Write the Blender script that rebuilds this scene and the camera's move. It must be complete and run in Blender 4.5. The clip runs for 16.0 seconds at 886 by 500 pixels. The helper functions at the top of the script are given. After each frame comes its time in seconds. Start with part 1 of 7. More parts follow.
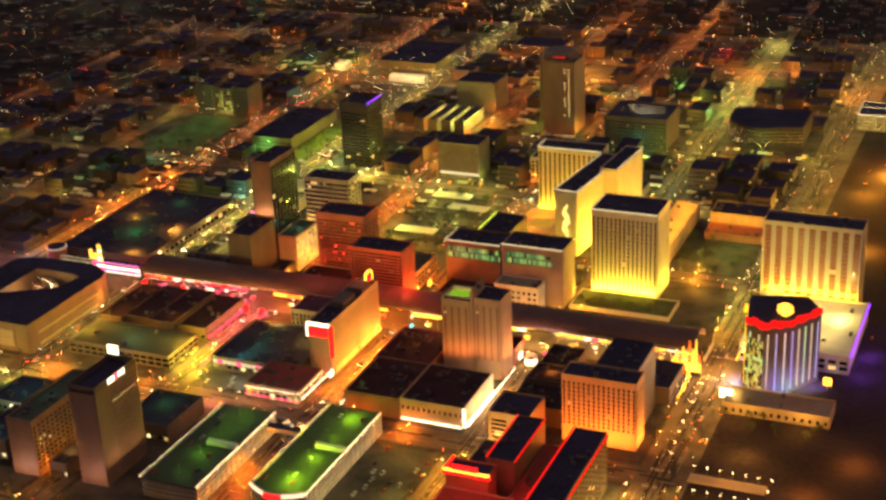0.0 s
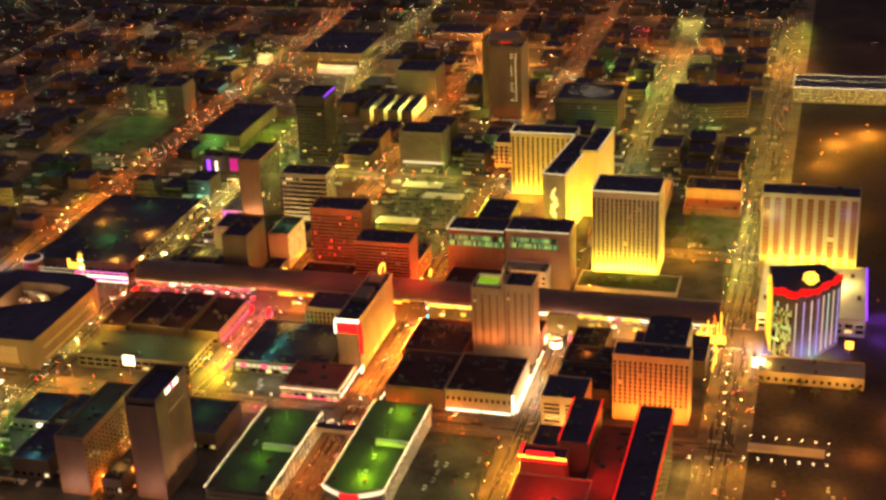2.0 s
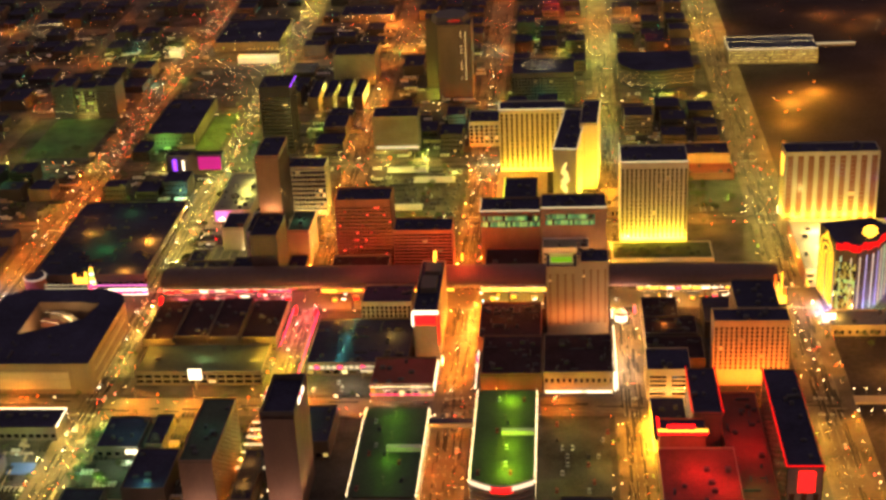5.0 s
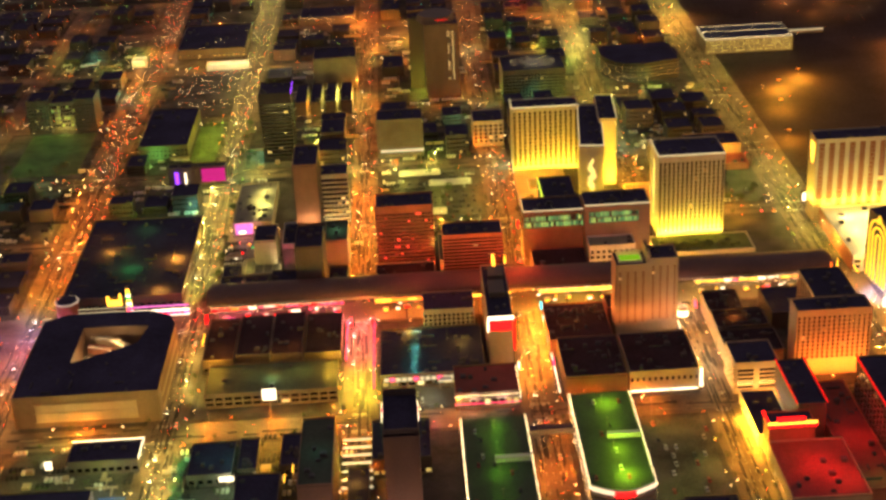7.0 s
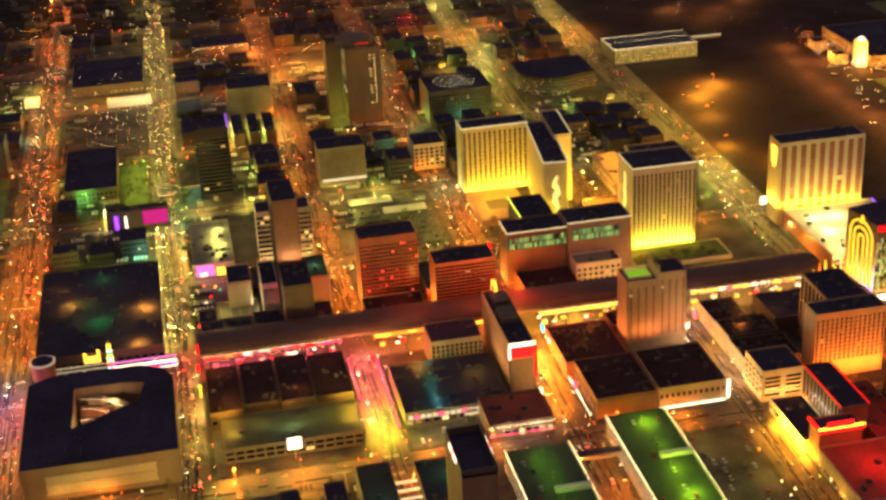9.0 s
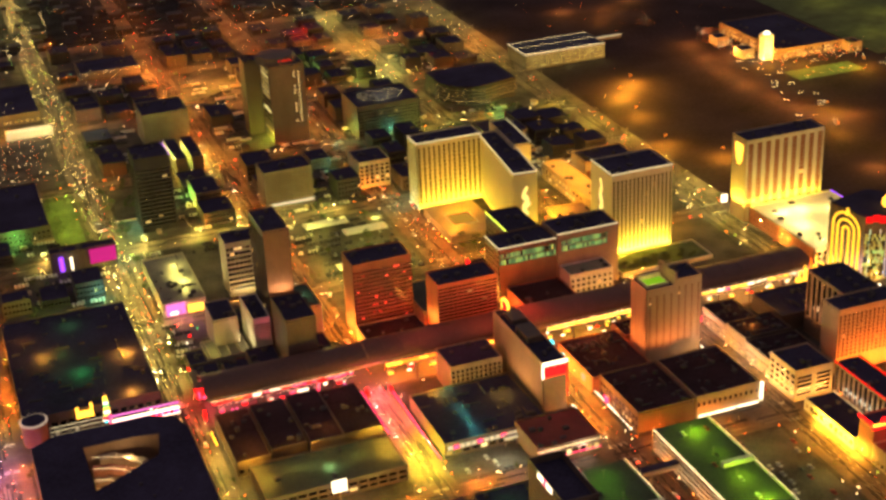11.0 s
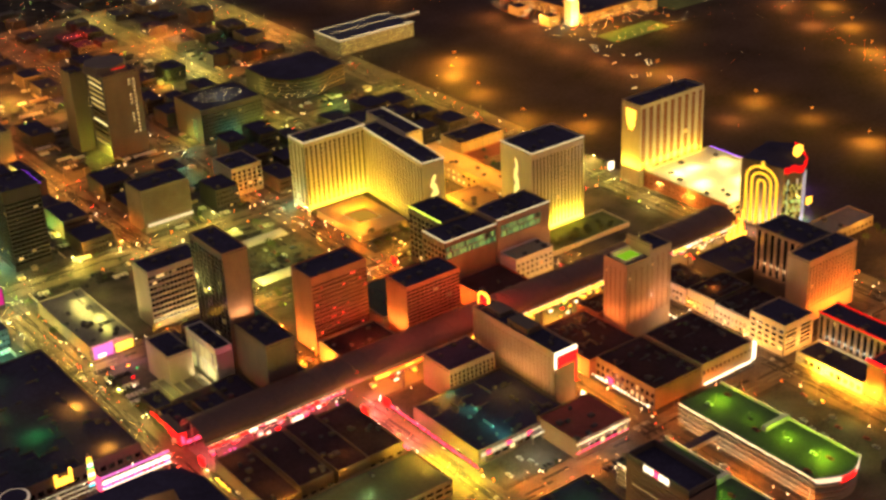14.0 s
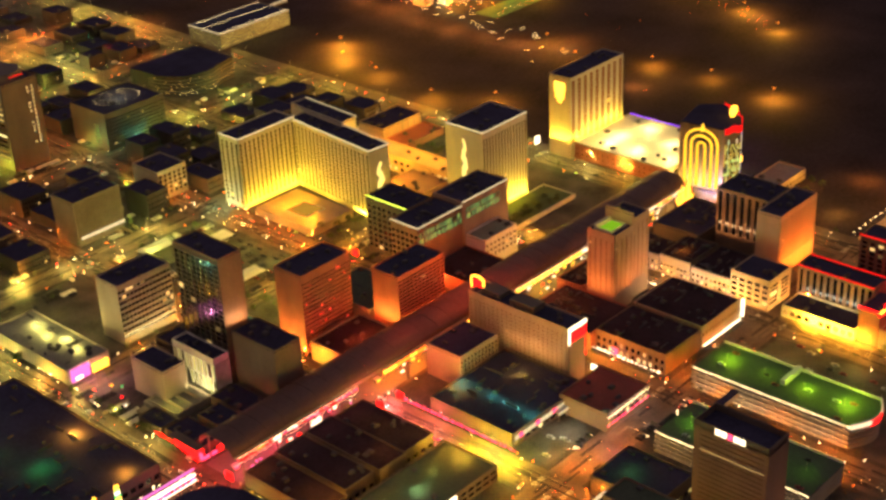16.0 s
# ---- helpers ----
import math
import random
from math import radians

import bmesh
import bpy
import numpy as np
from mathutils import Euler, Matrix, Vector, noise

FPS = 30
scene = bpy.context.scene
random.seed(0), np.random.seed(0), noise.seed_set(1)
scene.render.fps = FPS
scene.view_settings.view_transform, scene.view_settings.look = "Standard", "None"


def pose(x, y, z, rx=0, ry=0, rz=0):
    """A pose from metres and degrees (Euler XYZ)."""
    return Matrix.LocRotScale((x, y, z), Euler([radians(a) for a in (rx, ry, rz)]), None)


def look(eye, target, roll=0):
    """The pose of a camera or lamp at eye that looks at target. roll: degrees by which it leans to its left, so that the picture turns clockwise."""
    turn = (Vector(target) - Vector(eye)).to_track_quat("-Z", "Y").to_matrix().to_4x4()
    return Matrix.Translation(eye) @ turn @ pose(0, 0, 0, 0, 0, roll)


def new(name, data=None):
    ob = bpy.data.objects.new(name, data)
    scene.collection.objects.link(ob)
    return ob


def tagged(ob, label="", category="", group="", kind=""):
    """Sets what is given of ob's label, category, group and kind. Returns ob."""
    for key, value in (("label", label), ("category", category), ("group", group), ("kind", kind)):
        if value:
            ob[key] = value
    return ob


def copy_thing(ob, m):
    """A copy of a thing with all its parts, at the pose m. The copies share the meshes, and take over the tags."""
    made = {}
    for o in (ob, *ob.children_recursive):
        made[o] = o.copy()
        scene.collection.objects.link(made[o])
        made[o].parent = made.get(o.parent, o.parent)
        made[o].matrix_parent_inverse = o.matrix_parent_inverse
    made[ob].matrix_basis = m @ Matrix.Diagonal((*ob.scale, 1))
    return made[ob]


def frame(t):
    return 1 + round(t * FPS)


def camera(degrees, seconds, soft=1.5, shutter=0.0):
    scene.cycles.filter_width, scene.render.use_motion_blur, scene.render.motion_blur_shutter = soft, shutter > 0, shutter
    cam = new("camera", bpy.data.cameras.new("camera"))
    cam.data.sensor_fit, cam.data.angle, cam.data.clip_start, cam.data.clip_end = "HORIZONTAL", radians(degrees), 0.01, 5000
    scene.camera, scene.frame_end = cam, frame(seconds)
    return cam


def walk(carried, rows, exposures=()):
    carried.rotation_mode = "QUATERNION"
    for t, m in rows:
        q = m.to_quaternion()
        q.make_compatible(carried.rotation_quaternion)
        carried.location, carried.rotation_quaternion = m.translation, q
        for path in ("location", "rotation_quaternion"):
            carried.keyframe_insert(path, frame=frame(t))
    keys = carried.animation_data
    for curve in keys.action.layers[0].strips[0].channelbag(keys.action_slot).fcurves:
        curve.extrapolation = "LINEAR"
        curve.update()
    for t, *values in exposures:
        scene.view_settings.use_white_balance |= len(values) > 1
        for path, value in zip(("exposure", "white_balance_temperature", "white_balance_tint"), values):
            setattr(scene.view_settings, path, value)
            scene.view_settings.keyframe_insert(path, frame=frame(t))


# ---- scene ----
cam = camera(33.795, 16.0, soft=3.0)
PATH = [
    (0, look((214.922, -443.415, 234.491), (-14.369, 71.282, 0.000), -2.539)),
    (0.5, look((197.720, -450.212, 235.513), (-14.492, 70.452, 0.000), -2.568)),
    (1, look((180.660, -456.475, 236.410), (-11.966, 68.878, 0.000), -2.550)),
    (1.5, look((163.259, -461.851, 237.034), (-8.729, 64.674, -0.000), -2.583)),
    (2, look((145.710, -466.141, 237.479), (-6.151, 61.531, 0.000), -2.602)),
    (2.5, look((127.786, -469.537, 237.774), (-4.476, 58.008, 0.000), -2.683)),
    (3, look((109.730, -472.068, 238.025), (-3.929, 55.258, 0.000), -2.689)),
    (3.5, look((91.459, -473.831, 238.309), (-4.424, 52.476, 0.000), -2.705)),
    (4, look((73.059, -474.851, 238.628), (-5.934, 49.872, -0.000), -2.729)),
    (4.5, look((54.614, -475.152, 238.985), (-8.405, 47.648, 0.000), -2.757)),
    (5, look((36.210, -474.758, 239.381), (-11.763, 46.001, 0.000), -2.785)),
    (5.5, look((17.932, -473.695, 239.818), (-15.915, 45.115, 0.000), -2.809)),
    (6, look((-0.136, -471.986, 240.300), (-20.751, 45.167, 0.000), -2.826)),
    (6.5, look((-18.092, -469.566, 240.774), (-24.790, 46.776, 0.000), -2.869)),
    (7, look((-35.830, -466.314, 241.243), (-26.058, 50.680, 0.000), -2.874)),
    (7.5, look((-53.522, -462.092, 241.605), (-23.766, 55.967, -0.000), -2.945)),
    (8, look((-71.062, -456.946, 241.880), (-19.693, 62.208, -0.000), -2.975)),
    (8.5, look((-88.664, -450.837, 242.063), (-16.414, 67.856, 0.000), -2.974)),
    (9, look((-106.127, -443.697, 242.185), (-12.418, 73.351, 0.000), -2.959)),
    (9.5, look((-123.458, -435.416, 242.279), (-8.577, 78.210, -0.000), -2.930)),
    (10, look((-140.573, -426.147, 242.353), (-4.832, 82.125, 0.000), -2.891)),
    (10.5, look((-157.391, -416.046, 242.411), (-1.148, 84.790, 0.000), -2.845)),
    (11, look((-173.828, -405.267, 242.459), (2.480, 85.907, 0.000), -2.797)),
    (11.5, look((-189.804, -393.964, 242.504), (6.030, 85.196, 0.000), -2.751)),
    (12, look((-205.235, -382.293, 242.549), (9.451, 82.401, 0.000), -2.709)),
    (12.5, look((-220.013, -370.159, 242.609), (13.724, 78.002, 0.000), -2.673)),
    (13, look((-234.211, -357.527, 242.753), (18.769, 73.946, 0.000), -2.656)),
    (13.5, look((-247.917, -344.480, 242.937), (23.820, 69.511, 0.000), -2.632)),
    (14, look((-261.334, -331.146, 243.126), (26.905, 64.422, 0.000), -2.638)),
    (14.5, look((-274.361, -317.598, 243.290), (29.402, 59.232, 0.000), -2.638)),
    (15, look((-287.115, -303.865, 243.410), (30.301, 54.337, 0.000), -2.667)),
    (15.5, look((-299.530, -289.995, 243.495), (30.440, 49.201, 0.000), -2.681)),
    (16, look((-311.738, -275.906, 243.572), (29.468, 44.419, 0.000), -2.696)),
]
walk(cam, PATH)

# ---- world and exposure: a night sky with the town's glow ----
world = bpy.data.worlds.new("night_sky")
scene.world = world
world.use_nodes = True
sky = world.node_tree.nodes["Background"]
sky.inputs["Color"].default_value = (0.148, 0.106, 0.106, 1)
sky.inputs["Strength"].default_value = 1.3
scene.view_settings.exposure = 0.08

rng = random.Random(7)
M = 0.535  # metres to one unit of the plan; every length below is in plan units


# ---- geometry helpers ----
class Geo:
    """Vertices and faces of one mesh."""

    def __init__(self):
        self.v, self.f = [], []

    def hexa(self, pts):
        n = len(self.v)
        self.v += pts
        self.f += [(n, n + 3, n + 2, n + 1), (n + 4, n + 5, n + 6, n + 7), (n, n + 1, n + 5, n + 4),
                   (n + 1, n + 2, n + 6, n + 5), (n + 2, n + 3, n + 7, n + 6), (n + 3, n, n + 4, n + 7)]
        return self

    def box(self, x0, x1, y0, y1, z0, z1):
        return self.hexa([(x0, y0, z0), (x1, y0, z0), (x1, y1, z0), (x0, y1, z0),
                          (x0, y0, z1), (x1, y0, z1), (x1, y1, z1), (x0, y1, z1)])

    def onface(self, fr, u0, u1, v0, v1, n0, n1):
        """A box on a wall's frame: u along it, v up, n outwards."""
        (ox, oy), (ux, uy), (nx, ny) = fr
        p = lambda u, v, n: (ox + ux * u + nx * n, oy + uy * u + ny * n, v)
        return self.hexa([p(u0, v0, n1), p(u1, v0, n1), p(u1, v0, n0), p(u0, v0, n0),
                          p(u0, v1, n1), p(u1, v1, n1), p(u1, v1, n0), p(u0, v1, n0)])

    def prism(self, poly, z0, z1):
        n, k = len(self.v), len(poly)
        self.v += [(x, y, z0) for x, y in poly] + [(x, y, z1) for x, y in poly]
        self.f += [tuple(range(n + k - 1, n - 1, -1)), tuple(range(n + k, n + 2 * k))]
        self.f += [(n + i, n + (i + 1) % k, n + k + (i + 1) % k, n + k + i) for i in range(k)]
        return self

    def cone(self, x, y, z0, z1, r0, r1, k=8):
        n = len(self.v)
        for z, r in ((z0, r0), (z1, r1)):
            self.v += [(x + r * math.cos(a * math.tau / k), y + r * math.sin(a * math.tau / k), z) for a in range(k)]
        self.f += [tuple(range(n + k - 1, n - 1, -1)), tuple(range(n + k, n + 2 * k))]
        self.f += [(n + i, n + (i + 1) % k, n + k + (i + 1) % k, n + k + i) for i in range(k)]
        return self

    def gem(self, x, y, z, r, rz=None):
        n, h = len(self.v), rz or r
        self.v += [(x + r, y, z), (x - r, y, z), (x, y + r, z), (x, y - r, z), (x, y, z + h), (x, y, z - h)]
        self.f += [(n + a, n + b, n + 4) for a, b in ((0, 2), (2, 1), (1, 3), (3, 0))]
        self.f += [(n + b, n + a, n + 5) for a, b in ((0, 2), (2, 1), (1, 3), (3, 0))]
        return self

    def ring(self, x0, x1, y0, y1, z0, z1, w):
        self.box(x0, x1, y0, y0 + w, z0, z1).box(x0, x1, y1 - w, y1, z0, z1)
        return self.box(x0, x0 + w, y0 + w, y1 - w, z0, z1).box(x1 - w, x1, y0 + w, y1 - w, z0, z1)

    def mesh(self, name, material):
        me = bpy.data.meshes.new(name)
        me.from_pydata([(x * M, y * M, z * M) for x, y, z in self.v], [], self.f)
        me.materials.append(material)
        return me


def part(name, geo, material, parent, label="", kind=""):
    ob = new(name, geo.mesh(name, material))
    ob.parent = parent
    return tagged(ob, label, kind=kind)


def piece(name, me, parent, x, y, z, turn=0.0):
    """A repeat that shares its mesh."""
    ob = new(name, me)
    ob.parent = parent
    ob.location = (x * M, y * M, z * M)
    ob.rotation_euler = (0, 0, turn)
    return ob


def thing(name, x, y, z, label, category, group="", turn=0.0):
    ob = new(name)
    ob.location = (x * M, y * M, z * M)
    ob.rotation_euler = (0, 0, radians(turn))
    return tagged(ob, label, category, group)


def solid(name, geo, material, label, category="", kind="", group=""):
    return tagged(new(name, geo.mesh(name, material)), label, category, group, kind)


# ---- materials ----
def surface(name, colour, rough=0.8, metal=0.0, vary=0.35, scale=0.3, bump=0.15, streak=0.0, spec=0.5):
    """A painted, mineral or metal surface with stains and grain."""
    m = bpy.data.materials.new(name)
    m.use_nodes = True
    nt = m.node_tree
    b = nt.nodes["Principled BSDF"]
    b.inputs["Roughness"].default_value, b.inputs["Metallic"].default_value = rough, metal
    b.inputs["Specular IOR Level"].default_value = spec
    tc = nt.nodes.new("ShaderNodeTexCoord")
    mp = nt.nodes.new("ShaderNodeMapping")
    mp.inputs["Scale"].default_value = (1, 1, 1 - streak)
    nt.links.new(tc.outputs["Object"], mp.inputs["Vector"])
    big, fine = nt.nodes.new("ShaderNodeTexNoise"), nt.nodes.new("ShaderNodeTexNoise")
    for t, s, d in ((big, scale * 0.25 / M, 3), (fine, scale * 4 / M, 4)):
        t.inputs["Scale"].default_value, t.inputs["Detail"].default_value = s, d
        nt.links.new(mp.outputs["Vector"], t.inputs["Vector"])
    mix = nt.nodes.new("ShaderNodeMath")
    mix.operation = "MULTIPLY_ADD"
    mix.inputs[1].default_value = 0.6
    nt.links.new(fine.outputs["Fac"], mix.inputs[0])
    half = nt.nodes.new("ShaderNodeMath")
    half.operation = "MULTIPLY"
    half.inputs[1].default_value = 0.9
    nt.links.new(big.outputs["Fac"], half.inputs[0])
    nt.links.new(half.outputs[0], mix.inputs[2])
    ramp = nt.nodes.new("ShaderNodeValToRGB")
    lo, hi = ramp.color_ramp.elements
    lo.position, hi.position = 0.45, 1.0
    lo.color = (*[c * (1 - vary) for c in colour], 1)
    hi.color = (*[min(1, c * (1 + vary)) for c in colour], 1)
    nt.links.new(mix.outputs[0], ramp.inputs["Fac"])
    nt.links.new(ramp.outputs["Color"], b.inputs["Base Color"])
    bp = nt.nodes.new("ShaderNodeBump")
    bp.inputs["Strength"].default_value, bp.inputs["Distance"].default_value = bump, 0.1
    nt.links.new(fine.outputs["Fac"], bp.inputs["Height"])
    nt.links.new(bp.outputs["Normal"], b.inputs["Normal"])
    return m


def glow(name, colour, strength, sampled=True):
    """What gives off light: bulbs, tubes, lit signs."""
    m = bpy.data.materials.new(name)
    m.use_nodes = True
    nt = m.node_tree
    nt.nodes.remove(nt.nodes["Principled BSDF"])
    e = nt.nodes.new("ShaderNodeEmission")
    e.inputs["Color"].default_value, e.inputs["Strength"].default_value = (*colour, 1), strength
    nt.links.new(e.outputs[0], nt.nodes["Material Output"].inputs["Surface"])
    if not sampled:
        m.cycles.emission_sampling = "NONE"
    return m


ISLAND = {}


def pane(name, *args, **kw):
    """Window glass for panes that are objects, and its twin for panes joined into one mesh."""
    m = pane_glass(name, False, *args, **kw)
    ISLAND[m.name] = pane_glass(name + "_joined", True, *args, **kw)
    return m


def pane_glass(name, joined, lit, warm=(1.0, 0.62, 0.2), strength=1.5, tint=(0.012, 0.011, 0.012), cool=None):
    """Dark window glass; by chance a room behind it is lit."""
    m = bpy.data.materials.new(name)
    m.use_nodes = True
    nt = m.node_tree
    b = nt.nodes["Principled BSDF"]
    b.inputs["Base Color"].default_value = (*tint, 1)
    b.inputs["Roughness"].default_value = 0.12
    info = nt.nodes.new("ShaderNodeNewGeometry" if joined else "ShaderNodeObjectInfo")
    chance = info.outputs["Random Per Island" if joined else "Random"]
    gt = nt.nodes.new("ShaderNodeMath")
    gt.operation = "LESS_THAN"
    gt.inputs[1].default_value = lit
    nt.links.new(chance, gt.inputs[0])
    wob = nt.nodes.new("ShaderNodeMath")
    wob.operation = "MULTIPLY"
    wob.inputs[1].default_value = 53.7
    frac = nt.nodes.new("ShaderNodeMath")
    frac.operation = "FRACT"
    nt.links.new(chance, wob.inputs[0])
    nt.links.new(wob.outputs[0], frac.inputs[0])
    st = nt.nodes.new("ShaderNodeMath")
    st.operation = "MULTIPLY"
    nt.links.new(gt.outputs[0], st.inputs[0])
    nt.links.new(frac.outputs[0], st.inputs[1])
    st2 = nt.nodes.new("ShaderNodeMath")
    st2.operation = "MULTIPLY"
    st2.inputs[1].default_value = strength
    nt.links.new(st.outputs[0], st2.inputs[0])
    ramp = nt.nodes.new("ShaderNodeValToRGB")
    ramp.color_ramp.elements[0].color = (*warm, 1)
    ramp.color_ramp.elements[1].color = (*(cool or warm), 1)
    nt.links.new(frac.outputs[0], ramp.inputs["Fac"])
    nt.links.new(ramp.outputs["Color"], b.inputs["Emission Color"])
    nt.links.new(st2.outputs[0], b.inputs["Emission Strength"])
    m.cycles.emission_sampling = "NONE"
    return m


ASPHALT = surface("asphalt", (0.115, 0.085, 0.062), 0.8, vary=0.7, scale=0.22, bump=0.2, spec=0.2)
ASPHALT_WORN = surface("worn_asphalt", (0.028, 0.023, 0.02), 0.8, vary=0.5, scale=0.4, bump=0.2, spec=0.2)
ASPHALT_PALE = surface("patched_asphalt", (0.18, 0.14, 0.10), 0.85, vary=0.4, scale=0.4, bump=0.2, spec=0.2)
DESERT = surface("dry_ground", (0.036, 0.025, 0.028), 0.95, vary=0.6, scale=0.07, bump=0.3, spec=0.1)
LOT = surface("lot_asphalt", (0.075, 0.068, 0.058), 0.9, vary=0.7, scale=0.2, bump=0.2, spec=0.15)
CONCRETE = surface("concrete", (0.17, 0.14, 0.11), 0.85, vary=0.35, scale=0.2)
PAVING = surface("dark_paving", (0.06, 0.05, 0.04), 0.85, vary=0.5, scale=0.4, spec=0.2)
ROOF_BROWN = surface("brown_felt_roof", (0.036, 0.022, 0.028), 0.9, vary=0.6, scale=0.15, bump=0.25, spec=0.1)
LAWN = surface("lawn", (0.07, 0.10, 0.035), 0.95, vary=0.5, scale=0.25, bump=0.4)
ROOF = surface("tar_roof", (0.038, 0.036, 0.072), 0.9, vary=0.45, scale=0.14, bump=0.25, spec=0.1)
ROOF_RED = surface("red_gravel_roof", (0.17, 0.045, 0.035), 0.9, vary=0.4, scale=0.2)
ROOF_GREY = surface("grey_membrane_roof", (0.20, 0.19, 0.15), 0.8, vary=0.4, scale=0.15)
DECK = surface("parking_deck", (0.045, 0.06, 0.038), 0.8, vary=0.45, scale=0.15)
CREAM = surface("cream_stone", (0.58, 0.52, 0.36), 0.6, vary=0.15, scale=0.5, streak=0.6)
TAN = surface("tan_render", (0.40, 0.29, 0.19), 0.8, vary=0.2, scale=0.3, streak=0.6)
BEIGE = surface("beige_concrete", (0.38, 0.33, 0.24), 0.8, vary=0.2, scale=0.3, streak=0.6)
BRONZE = surface("bronze_cladding", (0.20, 0.12, 0.075), 0.6, vary=0.25, scale=0.3, streak=0.6)
DARKWALL = surface("dark_cladding", (0.10, 0.075, 0.06), 0.6, vary=0.3, scale=0.3, streak=0.5)
# Near-black: missing lamplight on town walls is put into their colour.
TOWNWALL = surface("unlit_render", (0.034, 0.028, 0.027), 0.8, vary=0.35, scale=0.3, streak=0.5)
ROSE = surface("rose_brick", (0.33, 0.13, 0.08), 0.8, vary=0.25, scale=0.4, streak=0.4)
WHITE = surface("white_paint", (0.72, 0.68, 0.58), 0.6, vary=0.15, scale=0.4)
DUCT = surface("duct_metal", (0.06, 0.055, 0.06), 0.7, vary=0.3, scale=0.5)
STEEL = surface("painted_steel", (0.25, 0.19, 0.15), 0.5, 0.3, vary=0.25, scale=0.5)
CANVAS = surface("canopy_skin", (0.10, 0.052, 0.046), 0.6, vary=0.3, scale=0.12, streak=0)
LINE = surface("road_paint", (0.55, 0.52, 0.42), 0.8, vary=0.3, scale=0.8)
BARK = surface("bark", (0.10, 0.07, 0.045), 0.95, vary=0.4, scale=3)
LEAF = surface("leaf", (0.06, 0.085, 0.025), 0.8, vary=0.5, scale=2)
RUBBER = surface("tyre_rubber", (0.02, 0.02, 0.02), 0.9, vary=0.2, scale=2)
CAR_PAINT = [surface(n, c, 0.35, 0.2, vary=0.1, scale=2, bump=0.02) for n, c in (
    ("silver_paint", (0.4, 0.4, 0.4)), ("black_paint", (0.03, 0.03, 0.035)), ("white_car_paint", (0.7, 0.7, 0.68)), ("red_car_paint", (0.25, 0.03, 0.03)))]
CAR_GLASS = surface("car_glass", (0.02, 0.022, 0.025), 0.1, vary=0.1)

PANE = pane("window_glass", 0.10)
PANE_DARK = pane("window_glass_dark", 0.03)
PANE_BUSY = pane("window_glass_busy", 0.36, warm=(1.0, 0.55, 0.16), strength=1.3, cool=(1.0, 0.75, 0.35))
PANE_RIB = pane("window_glass_bronze", 0.02, tint=(0.06, 0.04, 0.014))
PANE_BRICK = pane("window_glass_brown", 0.02, tint=(0.20, 0.085, 0.045))
PANE_LIME = pane("window_glass_lime", 0.95, warm=(1.0, 0.75, 0.2), cool=(0.9, 0.9, 0.3), strength=1.2)
PANE_MOSS = pane("window_glass_moss", 0.4, warm=(0.9, 0.7, 0.15), cool=(0.35, 0.6, 0.12), strength=1.0)
PANE_TEAL = pane("window_glass_teal", 0.95, warm=(0.10, 0.70, 0.28), cool=(0.55, 0.8, 0.15), strength=1.0)
PANE_RED = pane("window_glass_red", 0.10, warm=(1.0, 0.06, 0.03), strength=3.0)
PANE_GOLD = pane("window_glass_gold", 0.85, warm=(1.0, 0.6, 0.1), cool=(1.0, 0.8, 0.3), strength=1.6)

SODIUM, GOLD, LIME = (1.0, 0.36, 0.05), (1.0, 0.72, 0.05), (0.85, 0.85, 0.22)
PINK, RED, WARMW = (1.0, 0.12, 0.32), (1.0, 0.03, 0.02), (1.0, 0.74, 0.38)
NEON = {"white": glow("white_neon", (1.0, 0.80, 0.52), 3.2), "gold": glow("gold_neon", (1.0, 0.47, 0.035), 4.0),
        "pink": glow("pink_neon", (1.0, 0.05, 0.13), 3.2), "red": glow("red_neon", (1.0, 0.006, 0.005), 5.0),
        "cyan": glow("cyan_neon", (0.04, 0.72, 0.9), 3.0), "purple": glow("purple_neon", (0.30, 0.05, 0.95), 2.6),
        "lime": glow("lime_neon", (0.75, 0.9, 0.08), 2.2), "green": glow("green_neon", (0.03, 0.7, 0.15), 2.0),
        "orange": glow("orange_neon", (1.0, 0.14, 0.01), 4.5), "lilac": glow("lilac_neon", (1.0, 0.20, 0.62), 1.4)}
BULB = {"sodium": glow("sodium_bulb", (1.0, 0.21, 0.012), 2300), "gold": glow("gold_bulb", (1.0, 0.42, 0.04), 1150), "lime": glow("lime_bulb", (0.95, 0.76, 0.17), 1650),
        "pink": glow("pink_bulb", (1.0, 0.16, 0.17), 1900), "red": glow("red_bulb", (1.0, 0.05, 0.02), 1500), "white": glow("white_bulb", WARMW, 900)}
BOWL = {k: glow(k + "_bowl", c, 2.6, False) for k, c in (("sodium", (1.0, 0.17, 0.01)), ("gold", (1.0, 0.30, 0.03)), ("lime", (0.85, 0.80, 0.28)), ("pink", (1.0, 0.25, 0.35)), ("red", (1.0, 0.1, 0.04)), ("white", WARMW))}
FAR_BULB = {k: glow("far_" + k + "_bulb", c, s) for k, c, s in (("sodium", (1.0, 0.19, 0.010), 2900), ("gold", (1.0, 0.40, 0.04), 2600), ("lime", (1.0, 0.74, 0.12), 3200), ("pink", (1.0, 0.1, 0.22), 2000), ("red", (1.0, 0.05, 0.02), 2000), ("white", WARMW, 2000))}
